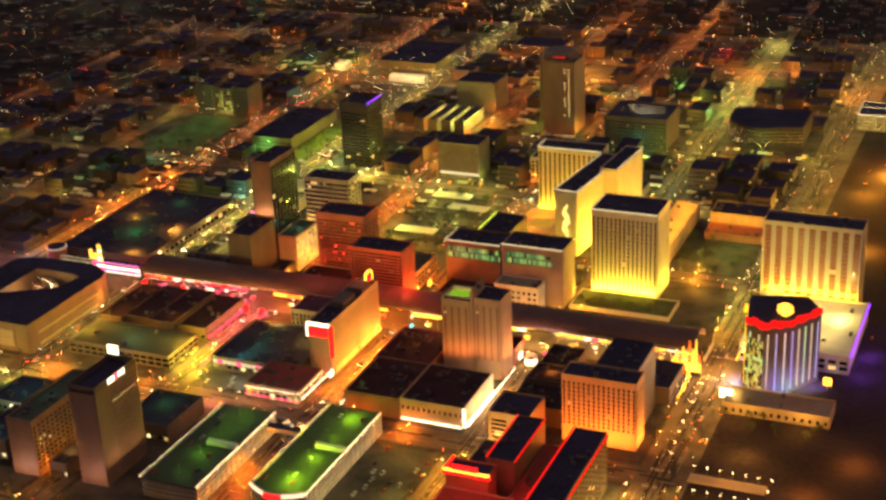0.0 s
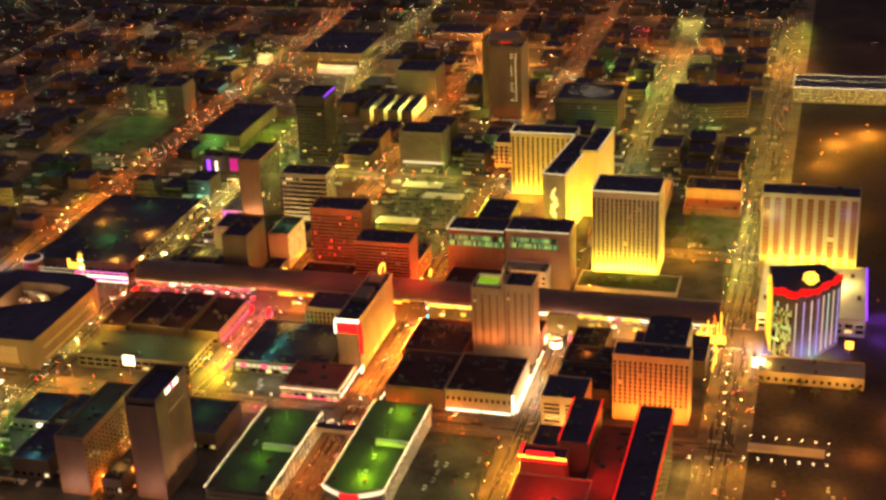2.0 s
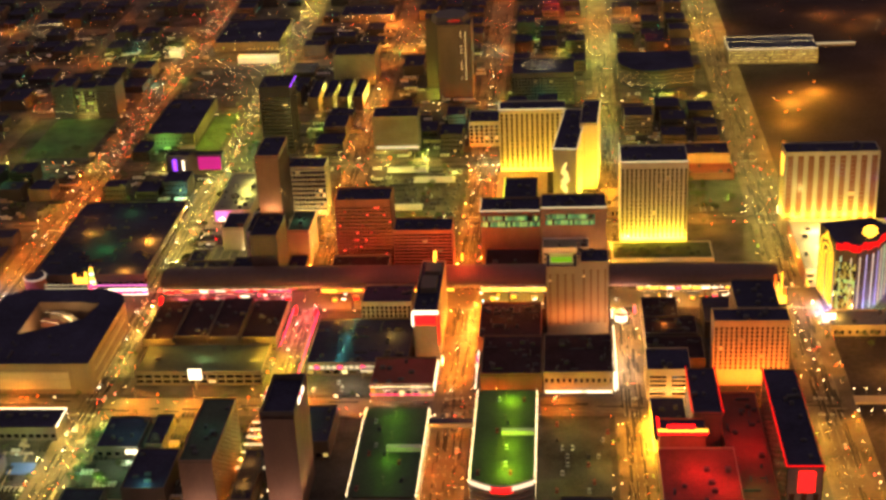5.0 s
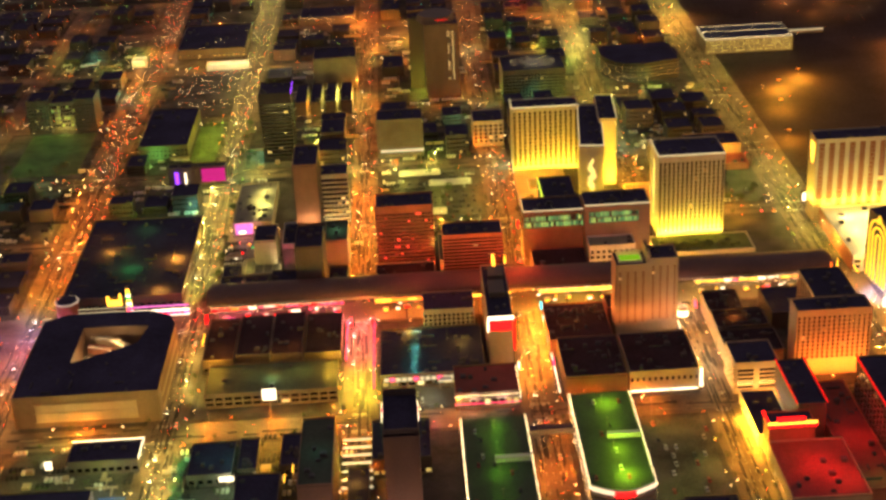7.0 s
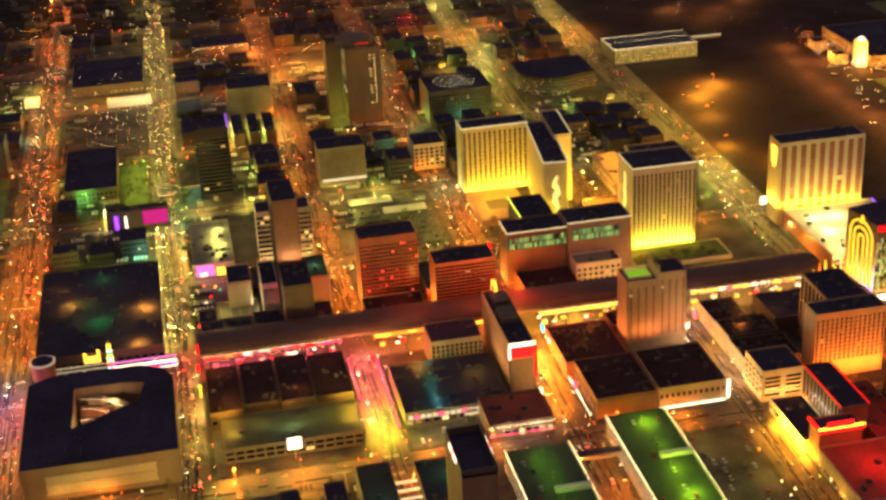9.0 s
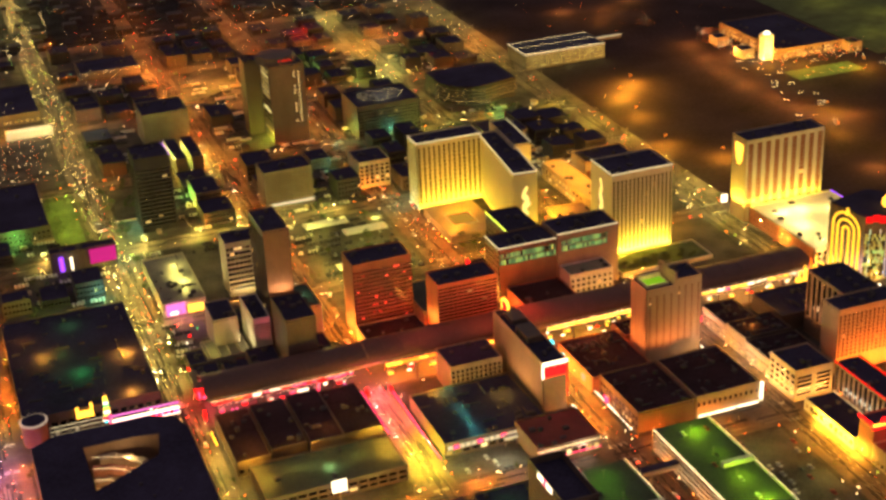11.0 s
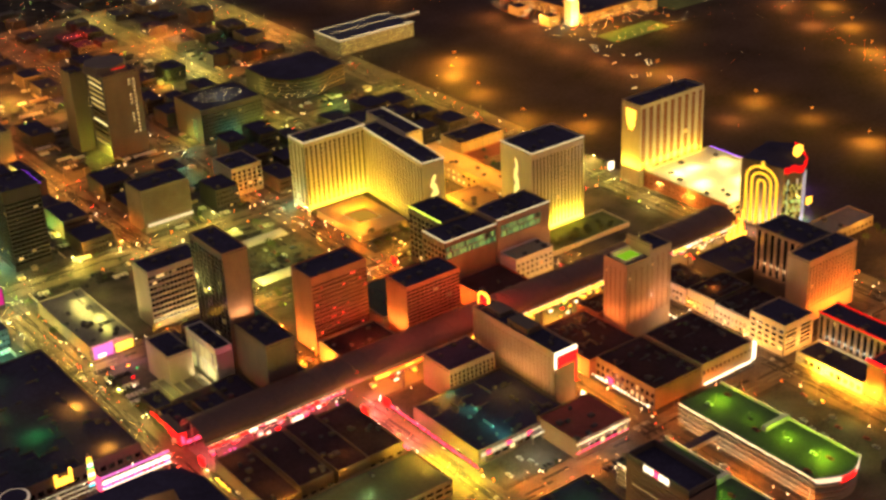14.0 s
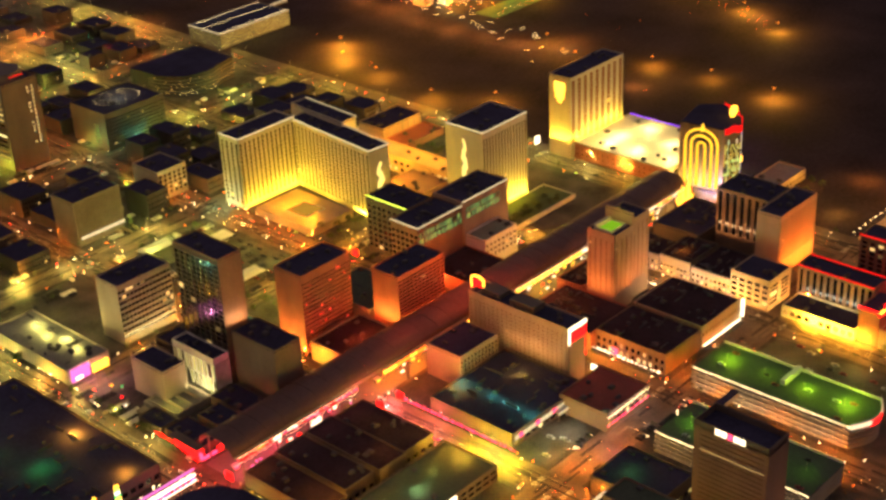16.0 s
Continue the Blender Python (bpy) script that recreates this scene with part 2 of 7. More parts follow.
SPARK = {"sodium": glow("sodium_spark", (1.0, 0.17, 0.012), 4.5, False), "white": glow("white_spark", (1, 0.72, 0.36), 6.5, False),
         "lime": glow("lime_spark", (0.42, 0.8, 0.12), 3.5, False), "red": glow("red_spark", (1, 0.06, 0.04), 8, False),
         "teal": glow("teal_spark", (0.04, 0.6, 0.42), 3.5, False)}
DIM_RED = glow("dim_red_neon", (1.0, 0.01, 0.008), 1.3)
NEON["dim"] = DIM_RED
PALE_GLOW = glow("pale_glow", (1.0, 0.78, 0.42), 0.9)
HEADLIGHT, TAILLIGHT = glow("headlight_glow", (1.0, 0.82, 0.5), 22), glow("taillight_glow", (1.0, 0.04, 0.02), 20)


# ---- lamps that wash the fronts ----
def wash(name, x, y, z, sx, sy, target, colour, watts):
    """A row of floodlights at a wall's foot."""
    d = bpy.data.lights.new(name, "AREA")
    d.shape, d.size, d.size_y, d.color, d.energy = "RECTANGLE", sx * M, sy * M, colour, watts * M * M
    ob = new(name, d)
    ob.matrix_world = look((x * M, y * M, z * M), tuple(c * M for c in target))
    if sy > sx:
        d.size, d.size_y = d.size_y, d.size  # the lamp's own x lies along the wall
    return ob


def spot(name, x, y, z, colour, watts, radius=0.25):
    d = bpy.data.lights.new(name, "POINT")
    d.color, d.energy, d.shadow_soft_size = colour, watts * M * M, radius * M
    ob = new(name, d)
    ob.location = (x * M, y * M, z * M)
    return ob


# ---- ground, blocks and streets ----
AVE = [(-327, 10.5), (-221, 9), (-107, 7.5), (0, 9), (106, 7.5), (220, 10)]
STREETS = [(-285, 8), (-138, 8), (5, 14), (138, 7), (265, 7), (405, 7), (555, 8), (690, 8), (820, 8)]
tagged(new("ground", Geo().box(-3200, 3200, -2200, 4200, -2, 0).mesh("ground", ASPHALT)), "dark asphalt ground of the night town", kind="structure")

xs = [(-638, -555), (-540, -446), (-430, -344)]
xs += [(a + wa + 3, b - wb - 3) for (a, wa), (b, wb) in zip(AVE, AVE[1:])]
ys = [(-420, -298)] + [(a + wa + 3, b - wb - 3) for (a, wa), (b, wb) in zip(STREETS, STREETS[1:])]
for bx0, bx1 in xs:
    for by0, by1 in ys:
        g = Geo().ring(bx0, bx1, by0, by1, 0, 0.28, 3.2)
        tagged(new("pavement", g.mesh("pavement", PAVING)), "dark paved pavement with kerbs", kind="structure")
        g = Geo().box(bx0 + 3.2, bx1 - 3.2, by0 + 3.2, by1 - 3.2, 0, 0.16)
        tagged(new("ground_block", g.mesh("ground_block", LOT)), "dark asphalt inner block", kind="structure")
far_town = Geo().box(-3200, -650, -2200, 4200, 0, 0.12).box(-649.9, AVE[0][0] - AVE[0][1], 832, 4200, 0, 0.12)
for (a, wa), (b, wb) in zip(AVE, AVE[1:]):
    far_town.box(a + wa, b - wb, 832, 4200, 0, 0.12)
# Darker than the near lots: the missing light is put into the ground colour.
tagged(new("ground_far", far_town.mesh("ground_far", surface("unlit_far_ground", (0.022, 0.021, 0.021), 0.9, vary=0.7, scale=0.2, spec=0.1))), "far town ground, its lack of light put into the colour", kind="structure")
yard = Geo().box(240, 1300, 150, 1500, 0.0, 0.1)
tagged(new("ground_yard", yard.mesh("ground_yard", DESERT)), "bare dark rail yard ground", kind="structure")
yard = Geo().box(237, 1300, -420, 149.9, 0.0, 0.1)
tagged(new("ground_lot", yard.mesh("ground_lot", DESERT)), "bare dark lot beside the avenue", kind="structure")

marks = Geo()
for ax, w in AVE:
    y = -420
    while y < 700:
        if all(abs(y - s) > sw + 4 for s, sw in STREETS):
            for k in (-0.42, 0.0, 0.42):
                marks.box(ax + k * w - 0.09, ax + k * w + 0.09, y, y + 3.2, 0.004, 0.012)
        y += 9
    for s, sw in STREETS[1:6]:
        for side in (-1, 1):
            for k in range(-int(w / 1.3) + 2, int(w / 1.3) - 1):
                marks.box(ax + k * 1.3 - 0.3, ax + k * 1.3 + 0.3, s + side * (sw + 1.2) - 1.5, s + side * (sw + 1.2) + 1.5, 0.004, 0.012)
solid("road_marking", marks, LINE, "faded white lane dashes and crossings", kind="stuff")


# ---- towers and houses ----
def wallframe(side, w, d):
    return {"N": ((-w / 2, -d / 2), (1, 0), (0, -1)), "E": ((-w / 2, d / 2), (0, -1), (-1, 0)),
            "W": ((w / 2, -d / 2), (0, 1), (1, 0)), "S": ((w / 2, d / 2), (-1, 0), (0, 1))}[side]


def facade(t, side, w, d, h, wall, glass, cols, rows, v0=0.0, v1=None, pier=0.3, band=0.35, u0=0.0, u1=None, deep=0.5, single=False, wname="window"):
    """Piers and bands standing before recessed panes, each pane an object."""
    fr = wallframe(side, w, d)
    length = w if side in "NS" else d
    u1, v1 = length if u1 is None else u1, h if v1 is None else v1
    g = Geo()
    if v0 > 0.05:
        g.onface(fr, 0, length, 0, v0, -deep, 0)
    if v1 < h - 0.05:
        g.onface(fr, 0, length, v1, h, -deep, 0)
    if u0 > 0.05:
        g.onface(fr, 0, u0, v0, v1, -deep, 0)
    if u1 < length - 0.05:
        g.onface(fr, u1, length, v0, v1, -deep, 0)
    cw, rh = (u1 - u0) / cols, (v1 - v0) / rows
    pw, bh = cw * pier, rh * band
    for c in range(cols + 1):
        a, b = max(u0, u0 + c * cw - pw / 2), min(u1, u0 + c * cw + pw / 2)
        g.onface(fr, a, b, v0, v1, -deep, 0)
    for r in range(rows + 1):
        a, b = max(v0, v0 + r * rh - bh / 2), min(v1, v0 + r * rh + bh / 2)
        for c in range(cols):
            g.onface(fr, u0 + c * cw + pw / 2, u0 + (c + 1) * cw - pw / 2, a, b, -deep, -0.08)
    part("facade", g, wall, t, kind="stuff" if cols < 7 and band > 0.5 or cols < 3 else "")
    if single:
        me = Geo().box(-(cw - pw) / 2, (cw - pw) / 2, -0.04, 0.04, -(rh - bh) / 2, (rh - bh) / 2).mesh("window", glass)
        (ox, oy), (ux, uy), (nx, ny) = fr
        for c in range(cols):
            for r in range(rows):
                u, v = u0 + (c + 0.5) * cw, v0 + (r + 0.5) * rh
                piece(wname, me, t, ox + ux * u - nx * (deep - 0.06), oy + uy * u - ny * (deep - 0.06), v, math.atan2(uy, ux))
    else:
        g = Geo()
        for c in range(cols):
            for r in range(rows):
                g.onface(fr, u0 + c * cw + pw / 2, u0 + (c + 1) * cw - pw / 2, v0 + r * rh + bh / 2, v0 + (r + 1) * rh - bh / 2, -deep + 0.02, -deep + 0.1)
        part("glazing", g, ISLAND[glass.name], t, kind="stuff")


def tower(name, label, x0, x1, y0, y1, h, wall, faces, category="hotel tower", roof=ROOF, z0=0.0, turn=0.0, units=4, parapet=1.1, trim=None, group="", core=None):
    """A storeyed building: core, cladding by side, roof with its plant."""
    w, d = x1 - x0, y1 - y0
    t = thing(name, (x0 + x1) / 2, (y0 + y1) / 2, z0, label, category, group, turn)
    off = {s: 0.5 if s in faces else 0.0 for s in "NEWS"}
    part("wall", Geo().box(-w / 2 + off["E"], w / 2 - off["W"], -d / 2 + off["N"], d / 2 - off["S"], 0, h - 0.4), core or wall, t)
    for side in "NEWS":
        if side in faces:
            facade(t, side, w, d, h, faces[side].pop("wall", wall), **faces[side])
    top = part("roof", Geo().box(-w / 2 + 0.02, w / 2 - 0.02, -d / 2 + 0.02, d / 2 - 0.02, h - 0.4, h - 0.01), roof, t)
    if parapet:
        rail = part("parapet", Geo().ring(-w / 2, w / 2, -d / 2, d / 2, h, h + parapet, 0.4), wall, t)
    for _ in range(units):
        ux, uy = rng.uniform(-w / 2 + 2.5, w / 2 - 2.5), rng.uniform(-d / 2 + 2.5, d / 2 - 2.5)
        a, b, c = rng.uniform(0.7, 1.8), rng.uniform(0.7, 1.8), rng.uniform(0.9, 2.2)
        g = Geo().box(ux - a, ux + a, uy - b, uy + b, h - 0.05, h + c).box(ux - a * 0.6, ux + a * 0.6, uy - b * 0.6, uy + b * 0.6, h + c, h + c + 0.3)
        part("roof_unit", g, DUCT, top)
    if trim:
        for side in trim[1]:
            fr, length = wallframe(side, w, d), w if side in "NS" else d
            part("light_strip", Geo().onface(fr, 0, length, h + parapet - 0.5, h + parapet + 0.25, 0.02, 0.5), trim[0], rail, "glowing cornice strip")
    return t


def sign(name, x0, x1, y0, y1, z0, z1, neon, label, rim=None, post=True, group="", category="sign"):
    """A box sign with a frame; on a post where it stands alone."""
    t = thing(name, (x0 + x1) / 2, (y0 + y1) / 2, 0, label, category, group)
    w, d = (x1 - x0) / 2, (y1 - y0) / 2
    part("panel", Geo().box(-w, w, -d, d, z0, z1), NEON[neon], t)
    if rim:
        m, r = NEON[rim], 0.5
        g = Geo().box(-w - r, w + r, -d - 0.05, d + 0.05, z1, z1 + r).box(-w - r, w + r, -d - 0.05, d + 0.05, z0 - r, z0)
        g.box(-w - r, -w, -d - 0.05, d + 0.05, z0, z1).box(w, w + r, -d - 0.05, d + 0.05, z0, z1)
        part("rim", g, m, t, "bright tube rim")
    if post and z0 > 0.3:
        part("post", Geo().box(-0.4, 0.4, -0.3, 0.3, 0, z0 - (0.5 if rim else 0)), STEEL, t)
    return t


def tube(name, pts, r, neon, label):
    """A light tube along a path of corners."""
    g = Geo()
    for (ax, ay, az), (bx, by, bz) in zip(pts, pts[1:]):
        g.box(min(ax, bx) - r, max(ax, bx) + r, min(ay, by) - r, max(ay, by) + r, min(az, bz) - r, max(az, bz) + r)
    return solid(name, g, NEON[neon], label, "neon tube")


def F(glass, cols, rows, **kw):
    return dict(glass=glass, cols=cols, rows=rows, **kw)


# Floodlit reliefs glow by themselves; the light on them is put into this material.
RELIEF = glow("relief_glow", (1.0, 0.72, 0.16), 1.5)

# the gold hotel: the long south slab, the turned wing, the front tower
tower("gold_hotel_slab", "cream ribbed hotel slab washed in gold light", 15, 69, 239, 260, 54, CREAM,
      dict(N=F(PANE_RIB, 13, 15, v0=4, v1=51, pier=0.5, band=0.12, single=True), E=F(PANE_RIB, 4, 15, v0=4, v1=51, pier=0.5, band=0.12)),
      trim=(PALE_GLOW, "NE"), units=7)
gw = tower("gold_hotel_wing", "cream ribbed hotel wing set at an angle, gold lit", 64, 82, 152, 244, 52, CREAM,
      dict(E=F(PANE_RIB, 21, 14, v0=4, v1=49, pier=0.5, band=0.12)), trim=(PALE_GLOW, "NEW"), units=7, turn=-6)


def emblem(n, sway, size, z0, step, at):
    """A flame-like outline with thickness; at(u, z, depth) sets it on its wall."""
    g = Geo()
    for depth in (0.5, 0.02):
        for k in range(n):
            c, h = sway * math.sin(k * 0.6), 0.4 + size * math.sin(math.pi * (k + 0.8) / (n + 0.8)) * (1 + 0.35 * math.sin(k * 1.25))
            g.v += [at(c - h, z0 + step * k, depth), at(c + h, z0 + step * k, depth)]
    m = 2 * n
    for k in range(n - 1):
        a = 2 * k
        g.f += [(a, a + 1, a + 3, a + 2), (m + a + 1, m + a, m + a + 2, m + a + 3), (a + 1, m + a + 1, m + a + 3, a + 3), (m + a, a, a + 2, m + a + 2)]
    g.f += [(0, m, m + 1, 1), (m - 2, m - 1, 2 * m - 1, 2 * m - 2)]
    return g


flame = emblem(24, 1.1, 2.1, 13, 1.25, lambda u, z, d: (u, -46 - d, z))
part("emblem", flame, RELIEF, gw, "flame-shaped relief, its floodlight put in as glow")
tower("gold_hotel_wing", "plain cream rear block of the turned wing", 82, 96, 200, 258, 55, CREAM, {}, trim=(PALE_GLOW, "W"), units=4, turn=-4)
gt = tower("gold_hotel_tower", "cream ribbed hotel tower glowing gold at its foot", 108, 156, 91, 125, 64.5, CREAM,
      dict(N=F(PANE_RIB, 15, 18, v0=6, v1=60, pier=0.5, band=0.12, single=True), W=F(PANE_RIB, 9, 18, v0=6, v1=60, pier=0.5, band=0.12)), trim=(PALE_GLOW, "NE"), units=9)
flame = emblem(34, 0.8, 1.7, 14, 1.3, lambda u, z, d: (-24 - d, u, z))
part("emblem", flame, RELIEF, gt, "upright relief, its floodlight put in as glow")
wash("floodlight", 42, 233.5, 2, 54, 1.2, (42, 241, 14), GOLD, 21000)
wash("floodlight", 61, 170, 2, 1.2, 30, (66, 169, 12), GOLD, 19000)
wash("floodlight", 57, 214, 2, 1.2, 46, (66, 214, 22), GOLD, 9000)
wash("floodlight", 66, 147, 3, 16, 1.2, (69, 156, 20), GOLD, 9000)
wash("floodlight", 92, 176, 3, 1.2, 44, (80, 176, 20), GOLD, 38000)
wash("floodlight", 104, 228, 3, 1.2, 54, (95, 228, 22), GOLD, 34000)
wash("floodlight", 132, 86.5, 5, 50, 1.2, (132, 93, 14), GOLD, 38000)
wash("floodlight", 102, 108, 5, 1.2, 24, (110, 108, 30), GOLD, 8000)
wash("floodlight", 161, 108, 5, 1.2, 30, (154, 108, 20), GOLD, 13000)

# the west hotel: striped slab, its deck, and the rounded tower
tower("striped_hotel_slab", "tan hotel slab with tall pale stripes, gold lit", 226, 293, 106, 126, 64, BEIGE,
      dict(N=F(PANE_BRICK, 9, 16, v0=12, v1=62, pier=0.42, band=0.05, deep=0.5), W=F(PANE, 3, 14, v0=12, v1=58, pier=0.5)), units=8)
wash("floodlight", 260, 101, 13.5, 66, 1.5, (260, 108, 24), GOLD, 27000)
wash("floodlight", 222, 116, 13, 1.5, 18, (229, 116, 45), GOLD, 16000)
# Gold relief face made to glow in place of light on it.
part("emblem", Geo().box(-33.9, -33.52, -2, 2, 44, 47).box(-33.9, -33.52, -4, 4, 47, 53).box(-33.9, -33.52, -5, 5, 53, 60), NEON["gold"], bpy.data.objects["striped_hotel_slab"], "gold relief crest made to glow")
tower("hotel_deck", "low casino block with a glaring roof deck", 230, 300, 20, 105, 12, BEIGE,
      dict(E=F(PANE_BRICK, 18, 2, v0=2, v1=10, pier=0.6, band=0.6, wall=ROSE), N=F(PANE, 10, 2, v0=2, v1=10, pier=0.3)), "casino", roof=WHITE, units=10)
for dx, dy in ((246, 30), (246, 60), (270, 45), (262, 85), (285, 75), (246, 85)):
    spot("deck_floodlight", dx, dy, 18, (1.0, 0.72, 0.2), 14000)

# the tower with the rainbow stripes
rt = thing("rainbow_tower", 260, -4, 0, "dark glass hotel tower with neon stripes", "hotel tower")
plan = [(-23, 20), (-18, -14), (-6, -20), (8, -12), (23, 12), (12, 28)]
part("wall", Geo().prism(plan, 0, 49), DARKWALL, rt)
part("roof", Geo().prism([(x * 0.97, y * 0.97) for x, y in plan], 49, 49.6), ROOF, rt)


def strip(a, c, u, z0, z1, r, material, label):
    """A tube on the wall from plan corner a to c, at share u."""
    (ax, ay), (cx, cy) = a, c
    ln = math.hypot(cx - ax, cy - ay)
    ux, uy = (cx - ax) / ln, (cy - ay) / ln
    nx, ny = uy, -ux
    x, y = ax + (cx - ax) * u, ay + (cy - ay) * u
    part("neon_tube", Geo().prism([(x - ux * r, y - uy * r), (x - ux * r + nx * 0.5, y - uy * r + ny * 0.5), (x + ux * r + nx * 0.5, y + uy * r + ny * 0.5), (x + ux * r, y + uy * r)][::-1], z0, z1), material, rt, label)


stripes = [glow("stripe_neon", c, 1.0) for c in ((0.8, 0.6, 0.34), (0.5, 0.42, 0.7), (0.8, 0.68, 0.5), (0.45, 0.34, 0.7), (0.8, 0.6, 0.34), (0.6, 0.75, 0.4))]
for k in range(3):
    strip(plan[2], plan[3], (k + 0.5) / 3, 3, 42, 0.32, stripes[k], "pale upright neon stripe")
for k in range(5):
    strip(plan[3], plan[4], (k + 0.5) / 5, 3, 42, 0.32, stripes[(k + 3) % 6], "pale upright neon stripe")
ARCH_NEON = glow("arch_neon", (1.0, 0.52, 0.03), 1.9)
(eax, eay), (ebx, eby) = plan[0], plan[1]
edge_len = math.hypot(ebx - eax, eby - eay)
eu, en = ((ebx - eax) / edge_len, (eby - eay) / edge_len), ((eby - eay) / edge_len, -(ebx - eax) / edge_len)
for half, top, wide in ((12.4, 36, 0.75), (7.8, 35, 0.75), (3.0, 34, 0.7)):
    pts = [(-half, 3)] + [(-half * math.cos(math.pi * k / 12), top + half * 0.85 * math.sin(math.pi * k / 12)) for k in range(13)] + [(half, 3)]
    g, mid = Geo(), edge_len / 2
    for (u0, z0), (u1, z1) in zip(pts, pts[1:]):
        q = math.hypot(u1 - u0, z1 - z0)
        du, dz = -(z1 - z0) / q * wide, (u1 - u0) / q * wide
        p = lambda u, z, n: (eax + eu[0] * (mid + u) + en[0] * n, eay + eu[1] * (mid + u) + en[1] * n, z)
        g.hexa([p(u0 - du, z0 - dz, 0.1), p(u1 - du, z1 - dz, 0.1), p(u1 + du, z1 + dz, 0.1), p(u0 + du, z0 + dz, 0.1),
                p(u0 - du, z0 - dz, 0.8), p(u1 - du, z1 - dz, 0.8), p(u1 + du, z1 + dz, 0.8), p(u0 + du, z0 + dz, 0.8)])
    part("neon_arch", g, ARCH_NEON, rt, "yellow neon arch")
for k in range(2):
    strip(plan[1], plan[2], (k + 0.5) / 2, 3, 41, 0.4, stripes[5 - k], "pale upright neon stripe")
for a, c in ((1, 2), (2, 3), (3, 4)):
    (ax, ay), (cx, cy) = plan[a], plan[c]
    n = (3, 4, 6)[a - 1]
    for k in range(n):
        f0, f1, top = k / n + 0.01, (k + 1) / n - 0.01, 49.6 + (0.4, 1.8, 1.0)[k % 3]
        px, py, qx, qy = ax + (cx - ax) * f0, ay + (cy - ay) * f0, ax + (cx - ax) * f1, ay + (cy - ay) * f1
        part("crown_panel", Geo().prism([(px, py), (px * 1.03, py * 1.04), (qx * 1.03, qy * 1.04), (qx, qy)], 45.6 + 0.9 * (k % 2), top), DIM_RED, rt, "red neon crown panel")
for k, (w, z) in enumerate(((2.0, 50.6), (3.6, 51.8), (5.0, 53.2), (4.0, 54.6), (4.6, 56.0), (2.4, 57.2))):
    part("emblem", Geo().prism([(4 - w, -7.5), (4 + w, -7.5), (4 + w * 0.8, -5.8), (4 - w * 0.8, -5.8)], z, z + 1.3), NEON["gold"], rt, "gold neon emblem tier")
part("star_post", Geo().box(3.4, 4.6, -7.4, -6.6, 49.6, 53), STEEL, rt)
part("star", Geo().cone(-21.4, 2, 46, 51, 1.9, 0.7, 10), ARCH_NEON, rt, "gold neon crest")
mural = Geo()
for u in range(9):
    for v in range(14):
        f0, f1 = u / 9 + 0.01, (u + 1) / 9 - 0.01
        mural.prism([(-18 + 12 * f0 - 0.25, -14 - 6 * f0 - 0.5), (-18 + 12 * f1 - 0.25, -14 - 6 * f1 - 0.5), (-18 + 12 * f1, -14 - 6 * f1), (-18 + 12 * f0, -14 - 6 * f0)], 4 + 2.4 * v, 6.2 + 2.4 * v)
part("mural", mural, ISLAND[pane("mural_tile", 0.75, warm=(1.0, 0.5, 0.05), cool=(0.35, 0.5, 0.12), strength=1.5).name], rt, "amber and green lit mural tiles", "stuff")
spot("plaza_lamp", 235, -14, 4, (0.75, 0.55, 1.0), 26000)
spot("plaza_lamp", 249, -29, 5, (1.0, 0.5, 0.05), 22000)
for k, c in enumerate(((1.0, 0.2, 0.5), (0.35, 0.2, 1.0), (0.2, 0.5, 1.0), (0.2, 1.0, 0.3), (0.8, 0.9, 0.15), (0.6, 0.3, 1.0))):
    spot("rainbow_floodlight", 258 + 4.9 * k, -31 + 5.6 * k - (0, 1, 3, 3, 2, 0)[k], 3, c, 3600)
spot("red_crown_lamp", 280, -26, 40, (1.0, 0.05, 0.03), 6000)
wash("violet_floodlight", 284, -16, 3, 26, 1.5, (275, -6, 18), (0.5, 0.34, 1.0), 8000)
wash("gold_floodlight", 231, 0, 3, 1.5, 30, (240, 0, 20), (1.0, 0.6, 0.12), 26000)
tower("low_wing", "low tan wing along the avenue", 236, 300, -52, -30, 7, TAN, dict(N=F(PANE_DARK, 14, 1, v0=1, v1=5, pier=0.6)), "annex", roof=ROOF_GREY, units=3)
tube("violet_tube", [(300.6, 22, 12.6), (300.6, 104, 12.6)], 0.5, "purple", "violet neon tube along the deck edge")
spot("violet_lamp", 309, 50, 6, (0.35, 0.1, 1.0), 7000)
spot("violet_lamp", 309, 20, 6, (0.35, 0.1, 1.0), 6000)
sign("gold_sign", 288, 293, -3, -2, 3, 8, "gold", "gold lit round-topped sign on a post")
sign("white_sign", 228, 233, 141.4, 142.4, 2, 8, "white", "white lit box sign by the avenue", post=True)
sign("roadside_sign", 232, 240, -42, -41, 5, 11, "white", "white lit roadside sign on a post")

# the hall with green windows
tower("office_hall", "dark brown hall with a lit green window band", 8, 50, 60, 84, 41, BRONZE,
      dict(N=F(PANE_TEAL, 24, 2, v0=29, v1=38, pier=0.3, band=0.15), E=F(PANE_DARK, 6, 8, v0=4, v1=37)), "office", trim=(PALE_GLOW, "NE"), units=4)
tower("office_block", "dark flat-roofed rear block of the hall", 24, 48, 85, 122, 41, DARKWALL, dict(E=F(PANE_DARK, 8, 8, v0=4, v1=37)), "office", trim=(NEON["lime"], "E"), units=4)
tower("office_wing", "white-edged office wing with green windows", 51, 97, 60, 86, 43, TAN,
      dict(N=F(PANE_TEAL, 22, 2, v0=30, v1=39, pier=0.3, band=0.15, u0=3, u1=38)), "office", trim=(PALE_GLOW, "N"), units=5)
